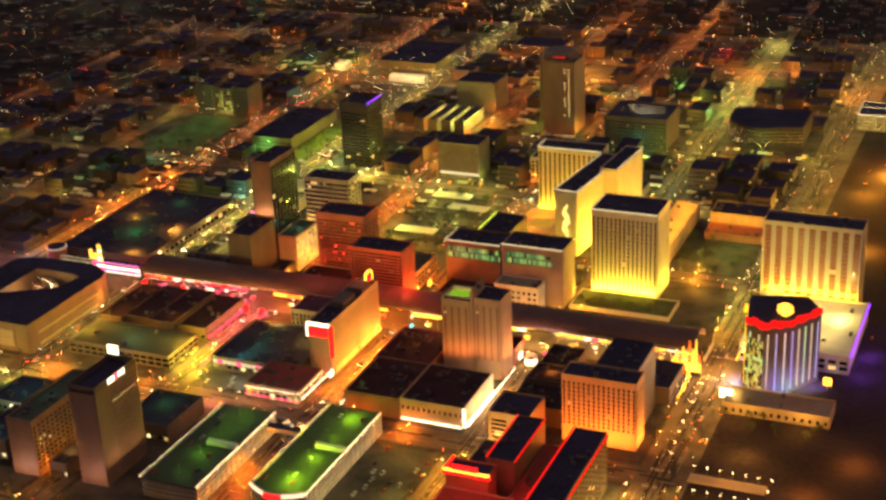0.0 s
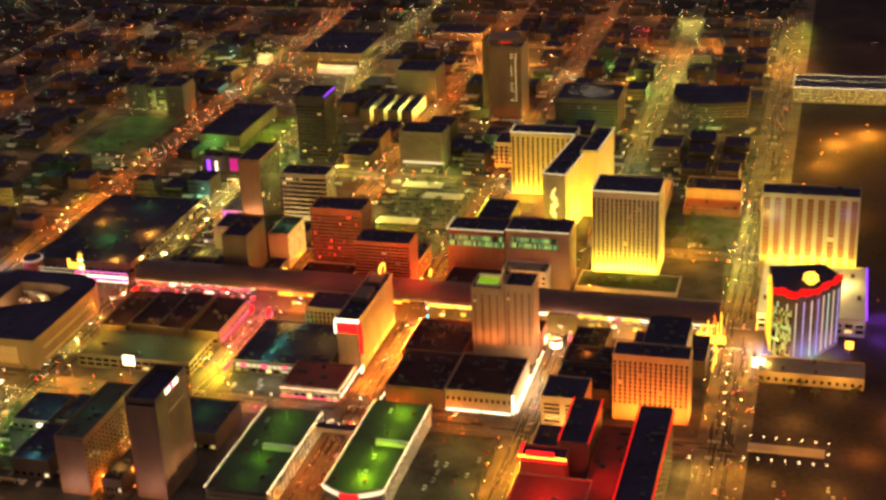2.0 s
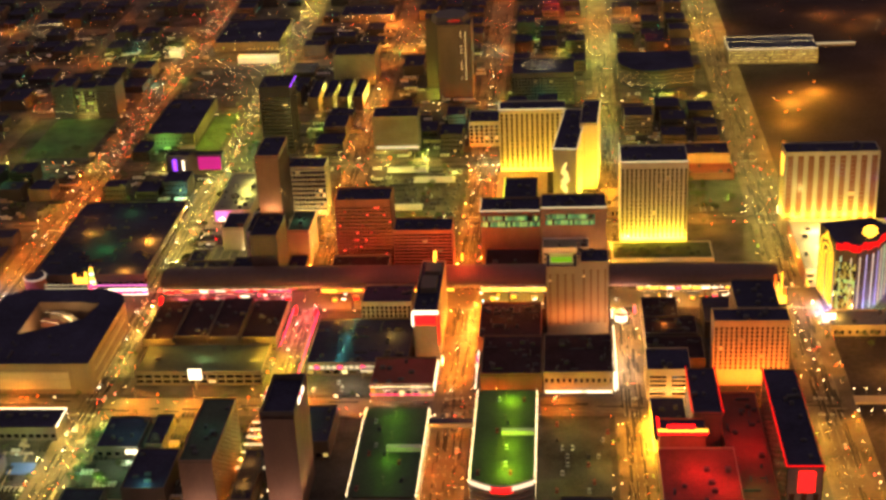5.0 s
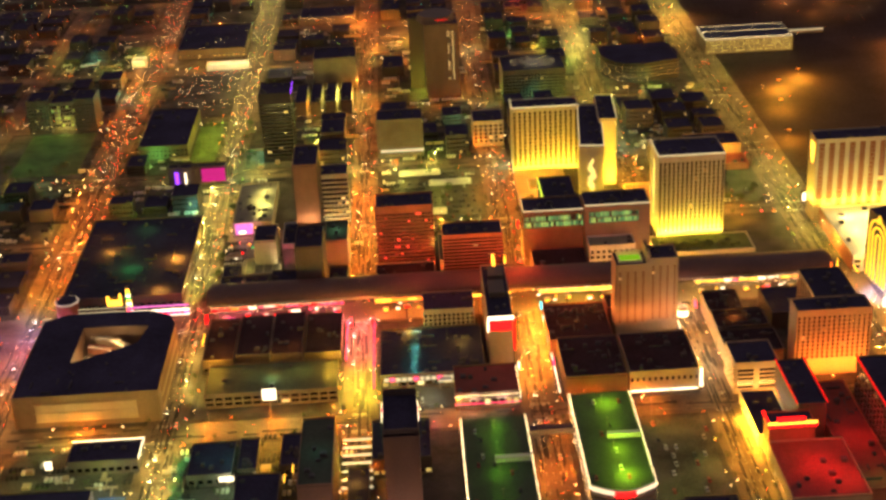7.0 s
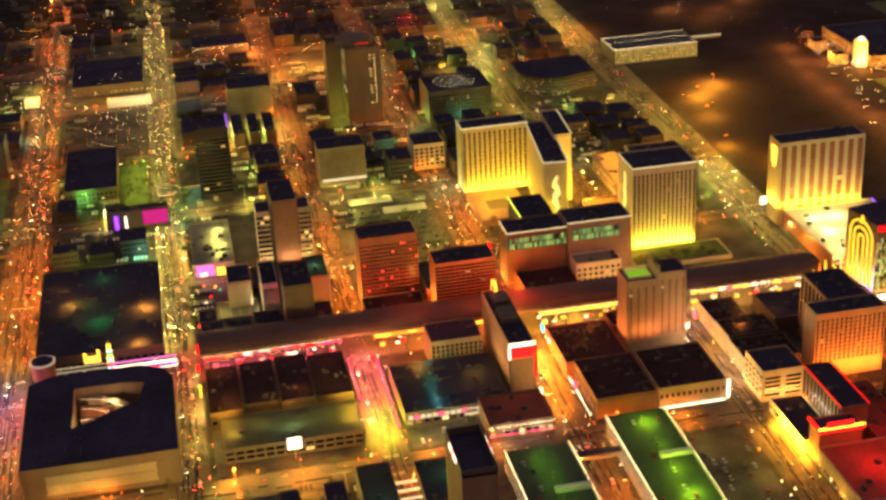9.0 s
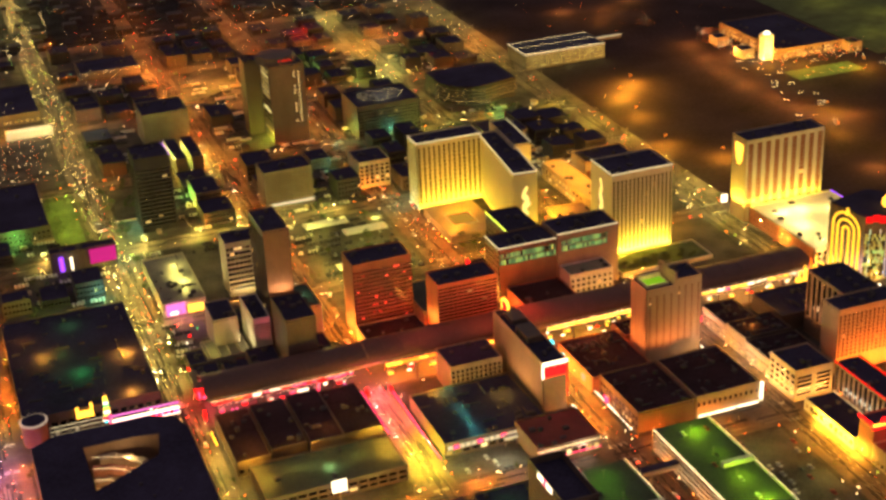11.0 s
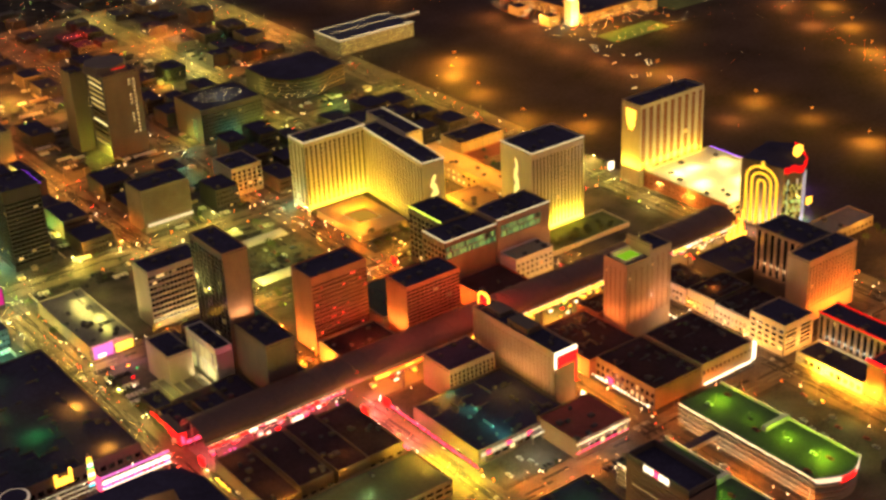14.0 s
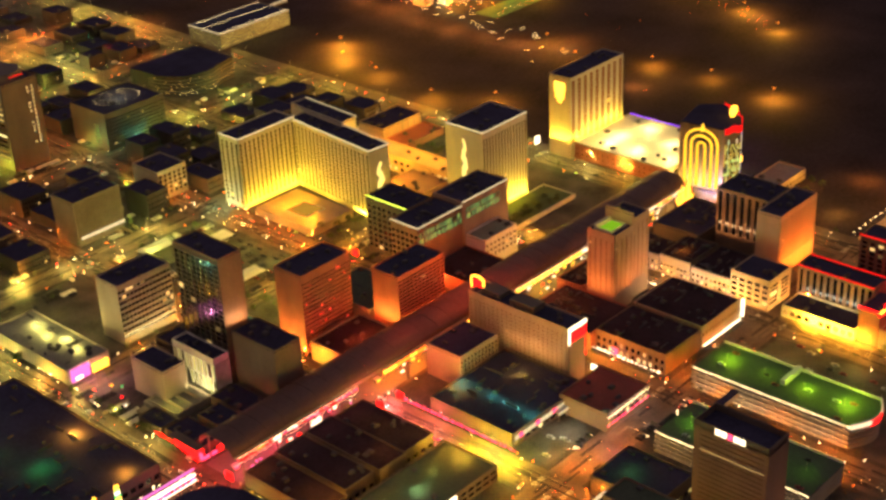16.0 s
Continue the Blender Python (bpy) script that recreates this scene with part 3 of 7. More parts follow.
tower("white_annex", "low white annex with small dark windows", 52, 84, 42, 59, 20, WHITE, dict(N=F(PANE_DARK, 8, 3, v0=6, v1=18, pier=0.5, band=0.5)), "annex", roof=ROOF_GREY, units=3)
tower("casino_building", "dark red casino front under the canopy", 12, 50, 20, 58, 13, ROSE, {}, "casino", units=4, roof=ROOF_BROWN)

# towers of the red-lit hotel
tower("queen_tower", "rose hotel tower with banded windows, red lit", -95, -55, 57, 80, 52, ROSE,
      dict(N=F(PANE_RED, 20, 16, v0=4, v1=48, pier=0.3, band=0.5), W=F(PANE_DARK, 4, 14, v0=4, v1=46, pier=0.6)), units=6)
tower("queen_tower", "rose hotel tower with pale bands, gold-lit side", -50, -9.5, 22, 44, 43.5, ROSE,
      dict(N=F(PANE_DARK, 12, 15, v0=6, v1=42, pier=0.06, band=0.5)), units=5)
wash("red_floodlight", -73, 44, 2, 36, 1.5, (-73, 54, 30), (1.0, 0.06, 0.01), 82000)
wash("red_floodlight", -31, 14, 15, 40, 1.5, (-31, 24, 36), (1.0, 0.13, 0.02), 36000)
wash("gold_floodlight", -103, 68, 2, 1.5, 22, (-94, 68, 32), (1.0, 0.42, 0.06), 17000)
wash("gold_floodlight", -56, 33, 13.5, 1.5, 18, (-49, 33, 32), (1.0, 0.46, 0.06), 9500)
wash("red_floodlight", -4, 33, 3, 1.5, 18, (-11, 33, 30), (1.0, 0.10, 0.015), 30000)
tower("casino_building", "low casino front with a curved tan roof", -97, -56, 20, 51, 12, TAN, {}, "casino", units=4, roof=ROOF_BROWN)
tower("parking_house", "low tan parking house behind the towers", -52, -14, 46, 92, 14, TAN, dict(W=F(PANE_DARK, 8, 3, v0=2, v1=12, pier=0.3)), "parking house", roof=DECK, units=3)

# tall brown hotel and the blocks round it
tower("brown_tower", "slim brown hotel tower with a dark glass side", -150, -133, 61, 100, 85, BRONZE,
      dict(W=F(PANE_DARK, 8, 24, v0=6, v1=82, pier=0.07, band=0.06, wall=DARKWALL), E=F(PANE_DARK, 8, 24, v0=6, v1=82, pier=0.07, band=0.06, wall=DARKWALL)), units=3)
tower("dark_block", "blank dark brown block before the brown tower", -150, -131, 20, 56, 42, DARKWALL, {}, "hotel", units=4)
tower("white_grid_block", "white block with a tall window grid", -162, -151, 60, 97, 27, WHITE, dict(E=F(PANE_LIME, 11, 2, v0=3, v1=24, pier=0.4, band=0.1), N=F(PANE_DARK, 1, 12, v0=3, v1=24, pier=0.05, band=0.5)), "hotel", units=3)
wg = tower("white_grid_block", "cream block with a bright window grid on its side", -132, -116, 62, 97, 27, TAN, dict(W=F(PANE_LIME, 11, 6, v0=3, v1=25, pier=0.35, band=0.2, wall=WHITE)), "hotel", units=4, roof=DECK)
wash("amber_floodlight", -124, 55, 2, 14, 1.2, (-124, 63, 14), (1.0, 0.42, 0.06), 9000)
spot("teal_roof_lamp", -124, 80, 31, (0.3, 0.75, 0.4), 1400)
tower("grid_office", "pale office with a deep window grid", -157, -117, 153, 175, 40, BEIGE,
      dict(N=F(PANE, 14, 9, v0=4, v1=38, pier=0.12, band=0.42), W=F(PANE, 4, 9, v0=4, v1=38, pier=0.4)), "office", units=5)
tower("beige_block", "plain beige block with a dark roof", -184, -168, 79, 108, 22, BEIGE, {}, "house", units=3)
tower("market_hall", "low hall with a pale lit roof", -206, -176, 143, 222, 9, BEIGE, dict(N=F(PANE_GOLD, 6, 1, v0=1, v1=6)), "hall", roof=ROOF_GREY, units=12)
# Glowing panels added for the pink and amber patches of light on the wall.
ps = sign("pink_screen", -204, -191, 141.6, 142.9, 1, 9, "lilac", "added lilac-pink glow panel on the hall wall", post=False)
part("bright_panel", Geo().box(-4, 1, -0.8, -0.66, 1.4, 3.6), NEON["white"], ps)
sign("shop_sign", -189, -178, 141.6, 142.9, 1, 6, "gold", "added amber glow panel on the hall front", post=False)
for px, py, p in ((-187, 160, 4200), (-184, 176, 6800), (-189, 188, 5200), (-185, 204, 7000)):
    spot("roof_lamp", px, py, 11.4, (1.0, 0.86, 0.22), p)

# the court between the dark block and the market hall
tc = thing("terrace_court", -173, 74, 0, "olive-lit stepped terrace with low walls", "terrace")
part("deck", Geo().box(-20, 8, -12, 14, 0.16, 4), ROOF_GREY, tc)
part("deck", Geo().box(-26, -20, -14, 14, 0.16, 2), CONCRETE, tc)
part("parapet", Geo().ring(-20, 8, -12, 14, 4, 5.2, 0.5), BEIGE, tc)
for k in range(6):
    part("step", Geo().box(-20 + k * 0.6, -16, -14 + k * 0.5, -12, 0.16, 0.7 + k * 0.6), BEIGE, tc)
for k in range(4):
    part("low_wall", Geo().box(-18 + k * 6.5, -17.4 + k * 6.5, -11, 13, 4, 5.6), BEIGE, tc)
spot("terrace_lamp", -188, 70, 10, (0.9, 0.75, 0.15), 3200)
spot("terrace_lamp", -174, 92, 9, (0.9, 0.75, 0.15), 2600)
wash("pale_floodlight", -169, 78, 5.6, 1.2, 30, (-161, 78, 15), (1.0, 0.82, 0.42), 4600)
for x0, x1, y0, y1, h in ((-206, -190, 22, 52, 8), (-188, -172, 22, 46, 10), (-170, -152, 22, 56, 9), (-206, -194, 56, 76, 6), (-130, -117, 24, 60, 8), (-166, -152, 104, 134, 7), (-148, -120, 106, 134, 8)):
    tower("back_house", "low dark house behind the shops", x0, x1, y0, y1, h, DARKWALL, dict(E=F(PANE, 5, 1, v0=1, v1=5, pier=0.5), N=F(PANE, 4, 1, v0=1, v1=5, pier=0.5)), "house", units=4, group="low houses behind the shops")
for x, y, n in ((-196, 105, "red"), (-189, 114, "green"), (-178, 116, "red"), (-192, 120, "gold"), (-200, 96, "white")):
    sign("court_sign", x - 0.7, x + 0.7, y, y + 0.3, 1.6, 2.6, n, "small lit sign in the court", group="court signs")
spot("court_lamp", -190, 122, 8, (1.0, 0.25, 0.45), 3000)

# low row by the old theatre plaza
tower("plaza_hall", "wide dark-roofed hall with amber roof lamps", -312, -230, 26, 160, 10, DARKWALL, dict(N=F(PANE, 16, 1, v0=1, v1=6), W=F(PANE, 20, 1, v0=2, v1=7)), "hall", units=12)
pm = sign("pink_marquee", -262, -223, 5.6, 7.2, 5.6, 8.4, "lilac", "pink and white lit marquee on its posts", post=False)
for k in range(5):
    part("post", Geo().box(-18.6 + 9.3 * k - 0.3, -18.6 + 9.3 * k + 0.3, -0.3, 0.3, 0, 5.2), STEEL, pm)
part("light_bar", Geo().box(-20, 20, -1.1, 1.1, 8.4, 9.0), NEON["white"], pm)
part("light_bar", Geo().box(-20, 20, -1.1, 1.1, 5.0, 5.6), NEON["white"], pm)
part("top_rail", Geo().box(-20, 20, -0.5, 0.5, 11.6, 12.3), NEON["lilac"], pm, "lilac lit top rail")
for k in range(9):
    part("letter_block", Geo().box(-15 + 3.6 * k, -12.9 + 3.6 * k, -1.25, -0.85, 6.2, 7.8), NEON["red" if k > 4 else "pink"], pm, "red lit letter block")
    part("rail_post", Geo().box(-19.6 + 4.8 * k, -19.2 + 4.8 * k, -0.3, 0.3, 9.0, 11.6), STEEL, pm)
part("side_panel", Geo().box(-21.4, -20.1, -1.2, 4, 4, 12), NEON["pink"], pm, "hot pink end panel")
pf = thing("plaza_screen", -281, 11, 0, "white tube lattice along the plaza edge", "lattice")
for z in (4.4, 7.4, 10.2):
    part("rail", Geo().box(-17, 17, -0.25, 0.25, z, z + 0.35), PALE_GLOW, pf, "white lit rail")
for k in range(7):
    part("post", Geo().box(-16.8 + 5.6 * k, -16.4 + 5.6 * k, -0.3, 0.3, 0, 10.9), STEEL, pf)
cs = thing("colour_sign", -264, 15, 0, "upright sign stacked in many bright colours", "sign")
part("mast", Geo().box(-0.5, 0.5, 0.4, 0.9, 0, 24), STEEL, cs)
for k, n in enumerate(("cyan", "red", "lime", "white", "gold", "green", "white", "lime", "gold")):
    part("panel", Geo().box(-2.2 + 0.12 * k, 2.2 - 0.12 * k, -0.3, 0.4, 4 + 2 * k, 5.5 + 2 * k), NEON[n], cs)
gm = sign("gold_marquee", -281, -271, 24.4, 25.4, 5, 9, "gold", "gold lit entrance sign by the lattice")
part("crest", Geo().box(-5, -3.4, -0.5, 0.5, 9.2, 12).box(3.6, 5, -0.5, 0.5, 9.2, 13.5), NEON["gold"], gm)
for px, py, p in ((-291, 102, 12000), (-241.5, 85, 24000), (-246, 34, 13000)):
    spot("amber_roof_lamp", px, py, 12.6, (1.0, 0.42, 0.03), p, 0.3)
wash("gold_floodlight", 3, 72, 2, 1.5, 22, (9, 72, 24), (1.0, 0.4, 0.05), 16000)
wash("amber_floodlight", -141, 57, 43, 12, 1.2, (-141, 62, 62), (1.0, 0.5, 0.2), 3800)
wash("pale_floodlight", -156, 80, 26, 1.2, 30, (-149, 80, 44), (0.8, 0.9, 0.7), 7000)
wash("lime_floodlight", -137, 147, 2, 36, 1.2, (-137, 154, 20), (1.0, 0.75, 0.3), 4500)
spot("green_roof_lamp", -272, 72, 15, (0.05, 0.6, 0.08), 6500, 0.3)
spot("gold_roof_lamp", -285, 40, 9, (1.0, 0.5, 0.04), 7000)


# ---- north side of the canopy street ----
# the hollow plaza mall: a ring round an open court
mall = thing("plaza_mall", -268, -68, 0, "beige mall round an open court, black roof", "mall")
outer = [(-43, -54), (43, -54), (43, 30), (38, 44), (24, 52), (-30, 52), (-43, 44)]
blocks = [[(-43, -54), (43, -54), (43, -14), (-43, -14)], [(-16, -14), (43, -14), (43, 30), (26, 30), (22, 8)], [(-43, -14), (-16, -14), (-16, 33), (-29, 33), (-43, 44)],
          [(-29, 33), (12, 33), (26, 30), (43, 30), (38, 44), (24, 52), (-30, 52), (-43, 44)]]
wall, roof = Geo(), Geo()
for poly in blocks:
    wall.prism(poly, 0, 20)
    roof.prism(poly, 20, 20.5)
part("wall", wall, BRONZE, mall)
part("roof", roof, ROOF, mall)
for x0, x1, y0, y1 in ((-43, 43, -54.4, -54), (42.9, 43.4, -53.9, 30), (-43.4, -43, -53.9, 44)):
    part("parapet", Geo().box(x0, x1, y0, y1, 0, 21.4), BRONZE, mall)
part("recess_panel", Geo().box(-30, 30, -54.8, -54.4, 4, 16), TAN, mall, "pale lit wall panel")
for k in range(3):
    part("ledge", Geo().box(-30.5, 30.5, -55.3, -54.8, 4 + 5.6 * k, 4.8 + 5.6 * k), TAN, mall)
for k in (0, 1, 7, 8):
    part("pilaster", Geo().box(-43 + k * 10.5, -41.6 + k * 10.5, -54.9 if abs(-42 + k * 10.5) > 31 else -55.2, -54.4, 0.3, 19), BRONZE, mall)
for k in range(4):
    part("ledge", Geo().box(43.4, 43.9, -44, 24, 2.5 + 4.2 * k, 4.2 + 4.2 * k), (TAN, BRONZE)[k % 2], mall)
for k in range(4):
    r0, r1, n = 12 + 6.2 * k, 17.5 + 6.2 * k, 10
    for q in range(n):
        a0, a1 = radians(6 + 80 * q / n), radians(6 + 80 * (q + 0.97) / n)
        ring = [(-15 + r_ * math.cos(a), -3 + r_ * math.sin(a)) for r_, a in ((r0, a0), (r1, a0), (r1, a1), (r0, a1))]
        if all(-15.5 < x < 25 and y < 32.5 for x, y in ring):
            part("terrace", Geo().prism(ring, 0.3, 3.5 + 3.6 * k + 0.8 * (q % 2)), (TAN, BRONZE, ROSE, TAN)[k], mall)
beads = Geo()
for k in range(4):
    for q in range(26):
        a, r_ = radians(8 + 76 * q / 25), 12.6 + 6.2 * k
        x, y = -15 + r_ * math.cos(a), -3 + r_ * math.sin(a)
        if x < 22 and y < 31:
            beads.gem(x, y, 4.6 + 3.6 * k, 0.22)
part("bead_lights", beads, SPARK["white"], mall, "beads of light along the court terraces", "stuff")
part("stage", Geo().cone(-9, 2, 0.3, 2, 5, 4.4, 20), ROSE, mall)
spot("front_lamp", -268, -126, 5, (1.0, 0.5, 0.08), 700)
spot("front_lamp", -292, -126, 5, (1.0, 0.5, 0.08), 1100)
spot("court_lamp", -276, -62, 14, (1.0, 0.62, 0.24), 5000)
spot("court_lamp", -262, -48, 16, (1.0, 0.7, 0.3), 4000)
rot = thing("corner_drum", -306, 17, 0, "round brick corner tower with a white rim", "tower")
part("wall", Geo().cone(0, 0, 0, 14, 7.5, 7.5, 24), ROSE, rot)
part("roof", Geo().cone(0, 0, 14.7, 15.2, 7, 7, 24), ROOF, rot)
part("rim", Geo().cone(0, 0, 14, 14.7, 8.2, 8.2, 24), glow("rim_light", (1, 0.7, 0.5), 0.5), rot, "softly lit white rim")

# shops between the fourth and third avenues
for k, (x0, x1) in enumerate(((-206, -186), (-185, -164), (-163, -143), (-142, -119))):
    tower("shop_house", "low shop house with a dark brown roof", x0, x1, -70 + 3 * (k % 2), -14, 9 + k % 3, DARKWALL, dict(N=F(PANE, 4, 1, v0=1, v1=5, pier=0.4)), "shop", units=6, roof=ROOF_BROWN, group="low shops on the canopy street")
pk = tower("parking_house", "low parking house with a lit olive roof deck", -200, -120, -112, -76, 9, DARKWALL,
      dict(N=F(PANE_DARK, 14, 2, v0=1, v1=8, pier=0.2, band=0.4), W=F(PANE_DARK, 6, 2, v0=1, v1=8, pier=0.2, band=0.4)), "parking house", roof=DECK, units=3)
for k in range(5):
    spot("deck_lamp", -194 + k * 17, -94 + 6 * (k % 2), 11.6, ((1, 0.5, 0.05), (0.6, 0.6, 0.12), (0.5, 0.75, 0.3), (0.6, 0.6, 0.12), (1, 0.55, 0.05))[k], (5200, 1300, 3200, 1300, 5200)[k])
spot("amber_lamp", -198, -73, 12, (1.0, 0.5, 0.03), 10000)
spot("amber_lamp", -124, -72, 12, (1.0, 0.6, 0.03), 10000)
sign("billboard", -164.5, -156.5, -117.2, -116.2, 7, 14, "white", "square white lit billboard on a post", group="billboards")

# the slab hotel with the red end sign
fh = tower("slab_hotel", "long tan slab hotel with a red end sign", -27, -11.5, -87, -13, 37, TAN,
      dict(E=F(PANE_BRICK, 22, 12, v0=5, v1=34, pier=0.55, band=0.6), W=F(PANE_BRICK, 22, 12, v0=5, v1=34, pier=0.4, band=0.5), N=F(PANE, 1, 1, v0=30, v1=36, u0=1, u1=14)), units=7, roof=ROOF)
part("sign_panel", Geo().box(-7, 6.5, -37.9, -37.3, 29, 35.4), NEON["red"], fh, "red neon end sign")
part("sign_panel", Geo().box(7.9, 8.5, -36.9, -33.6, 14, 35.4), NEON["red"], fh, "red neon side sign")
part("sign_rim", Geo().box(-8, 8.2, -37.6, -36.9, 36, 38.2).box(-8.4, -7.2, -37.9, -37.3, 28, 36), NEON["white"], fh, "white sign rim")
part("penthouse", Geo().box(-5, 5, -10, 8, 36.9, 41).box(-4, 6, 16, 30, 36.9, 40), DARKWALL, fh)
tower("casino_hall", "dark low casino hall with a greenish roof", -94, -30, -101, -42, 9, DARKWALL, dict(N=F(PANE_GOLD, 12, 1, v0=1, v1=5, pier=0.3)), "casino", roof=ROOF, units=14)
tower("old_hotel", "small pale hotel with upright windows", -66, -33, -40, -14, 20, TAN, dict(N=F(PANE_DARK, 11, 4, v0=6, v1=18, pier=0.5, band=0.3)), "hotel", units=5)
cr = tower("corner_casino", "low corner casino with a red roof and lights", -50, -12, -131, -98, 11, BRONZE, dict(N=F(PANE_GOLD, 9, 1, v0=2, v1=8, pier=0.3), W=F(PANE_GOLD, 8, 1, v0=2, v1=8, pier=0.3)), "casino", roof=ROOF_RED, units=8)
bulbs = Geo()
for k in range(26):
    bulbs.gem(-19 + k * 1.52, -16.9, 9.6 + 0.5 * (k % 2), 0.34)
for k in range(20):
    bulbs.gem(19.4, -16 + k * 1.65, 9.6 + 0.5 * (k % 2), 0.34)
part("bulb_row", bulbs, SPARK["white"], cr, "row of white bulbs under the eave", "stuff")
part("brow", Geo().box(-19.3, 19.3, -16.9, -16.5, 4.2, 4.5), NEON["pink"], cr, "pink tube over the doors")
spot("eave_lamp", -40, -134, 7, (1.0, 0.75, 0.6), 2600)
spot("eave_lamp", -22, -134, 7, (1.0, 0.75, 0.6), 2600)
spot("court_lamp", -64, -118, 8, (0.9, 0.9, 0.6), 5500)
spot("court_lamp", -86, -116, 8, (0.8, 0.9, 0.45), 5000)
cc = thing("court_canopy", -55, -101, 0, "white lit entrance canopy in the court", "canopy")
part("roof", Geo().box(-4, 4, -4, 6, 6, 6.8), WHITE, cc)
part("light_strip", Geo().box(-4.3, 4.3, -4.4, -4.05, 5.4, 6.4), PALE_GLOW, cc, "softly lit front edge")
for px in (-3.4, 3.4):
    part("post", Geo().cone(px, -3.4, 0.16, 6, 0.3, 0.3, 6), STEEL, cc)
hs = thing("hall_front_lights", -66, -101.4, 0, "white and red light row on the hall front", "light row")
for k in range(12):
    part("panel", Geo().box(-26 + 3.6 * k, -23.2 + 3.6 * k, -0.3, 0.3, 5.4, 7.6), (PALE_GLOW, NEON["pink"], PALE_GLOW, PALE_GLOW)[k % 4], hs)
part("rail", Geo().box(-27, 17.6, -0.3, 0.3, 5, 5.4), STEEL, hs)
for k in range(6):
    spot("teal_roof_lamp", -73 + 0.5 * k, -98 + 10.4 * k, 10.2, (0.14, 0.8, 0.45), 1500, 0.2)
spot("amber_roof_lamp", -77, -46, 12, (1.0, 0.42, 0.03), 10000)
spot("amber_roof_lamp", -44, -66, 13, (1.0, 0.6, 0.08), 4200)

# the horseshoe casino and its pool tower
tower("horseshoe_hall", "low brown casino hall with a bright street front", 16, 53, -123, -74, 13, BRONZE, dict(E=F(PANE_BUSY, 12, 2, v0=1, v1=11, pier=0.45, band=0.4)), "casino", roof=ROOF_BROWN, units=10)
hh = tower("horseshoe_hall", "low cream casino hall with a dark brown roof", 54, 96, -123, -74, 14, TAN, dict(N=F(PANE_DARK, 12, 1, v0=7, v1=11, pier=0.6)), "casino", roof=ROOF_BROWN, units=8)
part("light_strip", Geo().box(-20, 20, -26, -25.2, 1.6, 2.4).box(21.2, 22, -25, 24, 1.7, 2.6), NEON["white"], hh, "glaring white light band on the street front")
sign("blade_sign", 96.2, 97.4, -125, -123.4, 3, 15, "white", "tall white blade sign at the corner", post=True)
tower("casino_annexe", "old brown casino roofs behind the hall", 12, 52, -73, -24, 11, ROSE, {}, "casino", units=14, roof=ROOF_BROWN)
tower("casino_annexe", "brown flat casino roof by the canopy", 53, 96, -36, -16, 12, ROSE, {}, "casino", units=6, roof=ROOF_BROWN)
pt = tower("pool_tower", "tan hotel tower with a green rooftop pool", 55.5, 75, -58.5, -38, 53, TAN,
      dict(N=F(PANE_BRICK, 4, 19, v0=13, v1=49, pier=0.66, band=0.4), E=F(PANE_BRICK, 5, 19, v0=13, v1=49, pier=0.66, band=0.4)), units=2)
part("pool_wall", Geo().ring(-7.5, 7.5, -6, 5, 52.9, 54.6, 0.8).box(-7.5, 7.5, 5, 7, 53, 56), CREAM, pt, "cream pool edge and lit back wall")
part("pool_water", Geo().box(-6.6, 6.6, -5.1, 4.1, 53, 54.1), glow("pool_glow", (0.30, 0.62, 0.02), 0.7), pt, "green lit pool water")
tower("pool_tower", "tan hotel tower slab with a tall core", 77, 95, -56, -36, 55, TAN,
      dict(N=F(PANE_BRICK, 4, 19, v0=13, v1=51, pier=0.66, band=0.4), W=F(PANE_BRICK, 5, 19, v0=13, v1=51, pier=0.66, band=0.4), E=F(PANE_BRICK, 4, 19, v0=13, v1=51, pier=0.66, band=0.4)), units=4)
core = tower("lift_core", "blank tan lift core between the slabs", 75.05, 76.95, -57.4, -37, 60, TAN, {}, "tower core", units=1)
part("mast", Geo().cone(0, 0, 60, 66, 0.5, 0.2, 6), STEEL, core)
spot("pool_lamp", 65, -50, 58, (1.0, 0.8, 0.12), 1600)

# the orange club tower and its annexes
tower("club_tower", "orange-lit hotel tower with a window grid", 155, 200, -114, -97, 43, TAN,
      dict(N=F(PANE_DARK, 15, 11, v0=11, v1=40, pier=0.55, band=0.25), W=F(PANE_DARK, 5, 11, v0=6, v1=39, pier=0.5)), units=6)
tower("club_wing", "dark rear wing of the club tower", 170, 196, -96, -58, 43, DARKWALL, dict(E=F(PANE_DARK, 7, 1, v0=12, v1=42, pier=0.42, band=0.02, deep=0.5, wall=BRONZE)), units=6)
wash("orange_floodlight", 177, -124, 3, 44, 1.5, (177, -112, 34), (1.0, 0.20, 0.015), 46000)
wash("orange_floodlight", 206, -104, 3, 1.5, 20, (199, -104, 26), (1.0, 0.23, 0.02), 22000)
tower("arcade_annex", "cream annex with arched openings", 115, 141, -131, -104, 20, TAN,
      dict(N=F(PANE_DARK, 2, 5, v0=3, v1=17, pier=0.25, band=0.4), E=F(PANE_DARK, 5, 4, v0=3, v1=18, pier=0.3, band=0.4)), "annex", units=4)
for k, (y0, y1, x1) in enumerate(((-103, -74, 152), (-73, -50, 150), (-49, -20, 140))):
    tower("souvenir_shop", "dark low shop roofs along the side street", 117, x1, y0, y1, 12 + 1.5 * (k % 2), DARKWALL, dict(E=F(PANE_BUSY, 9, 2, v0=1, v1=9, pier=0.5, band=0.5, wall=TAN)), "shop", units=7, roof=ROOF_BROWN)
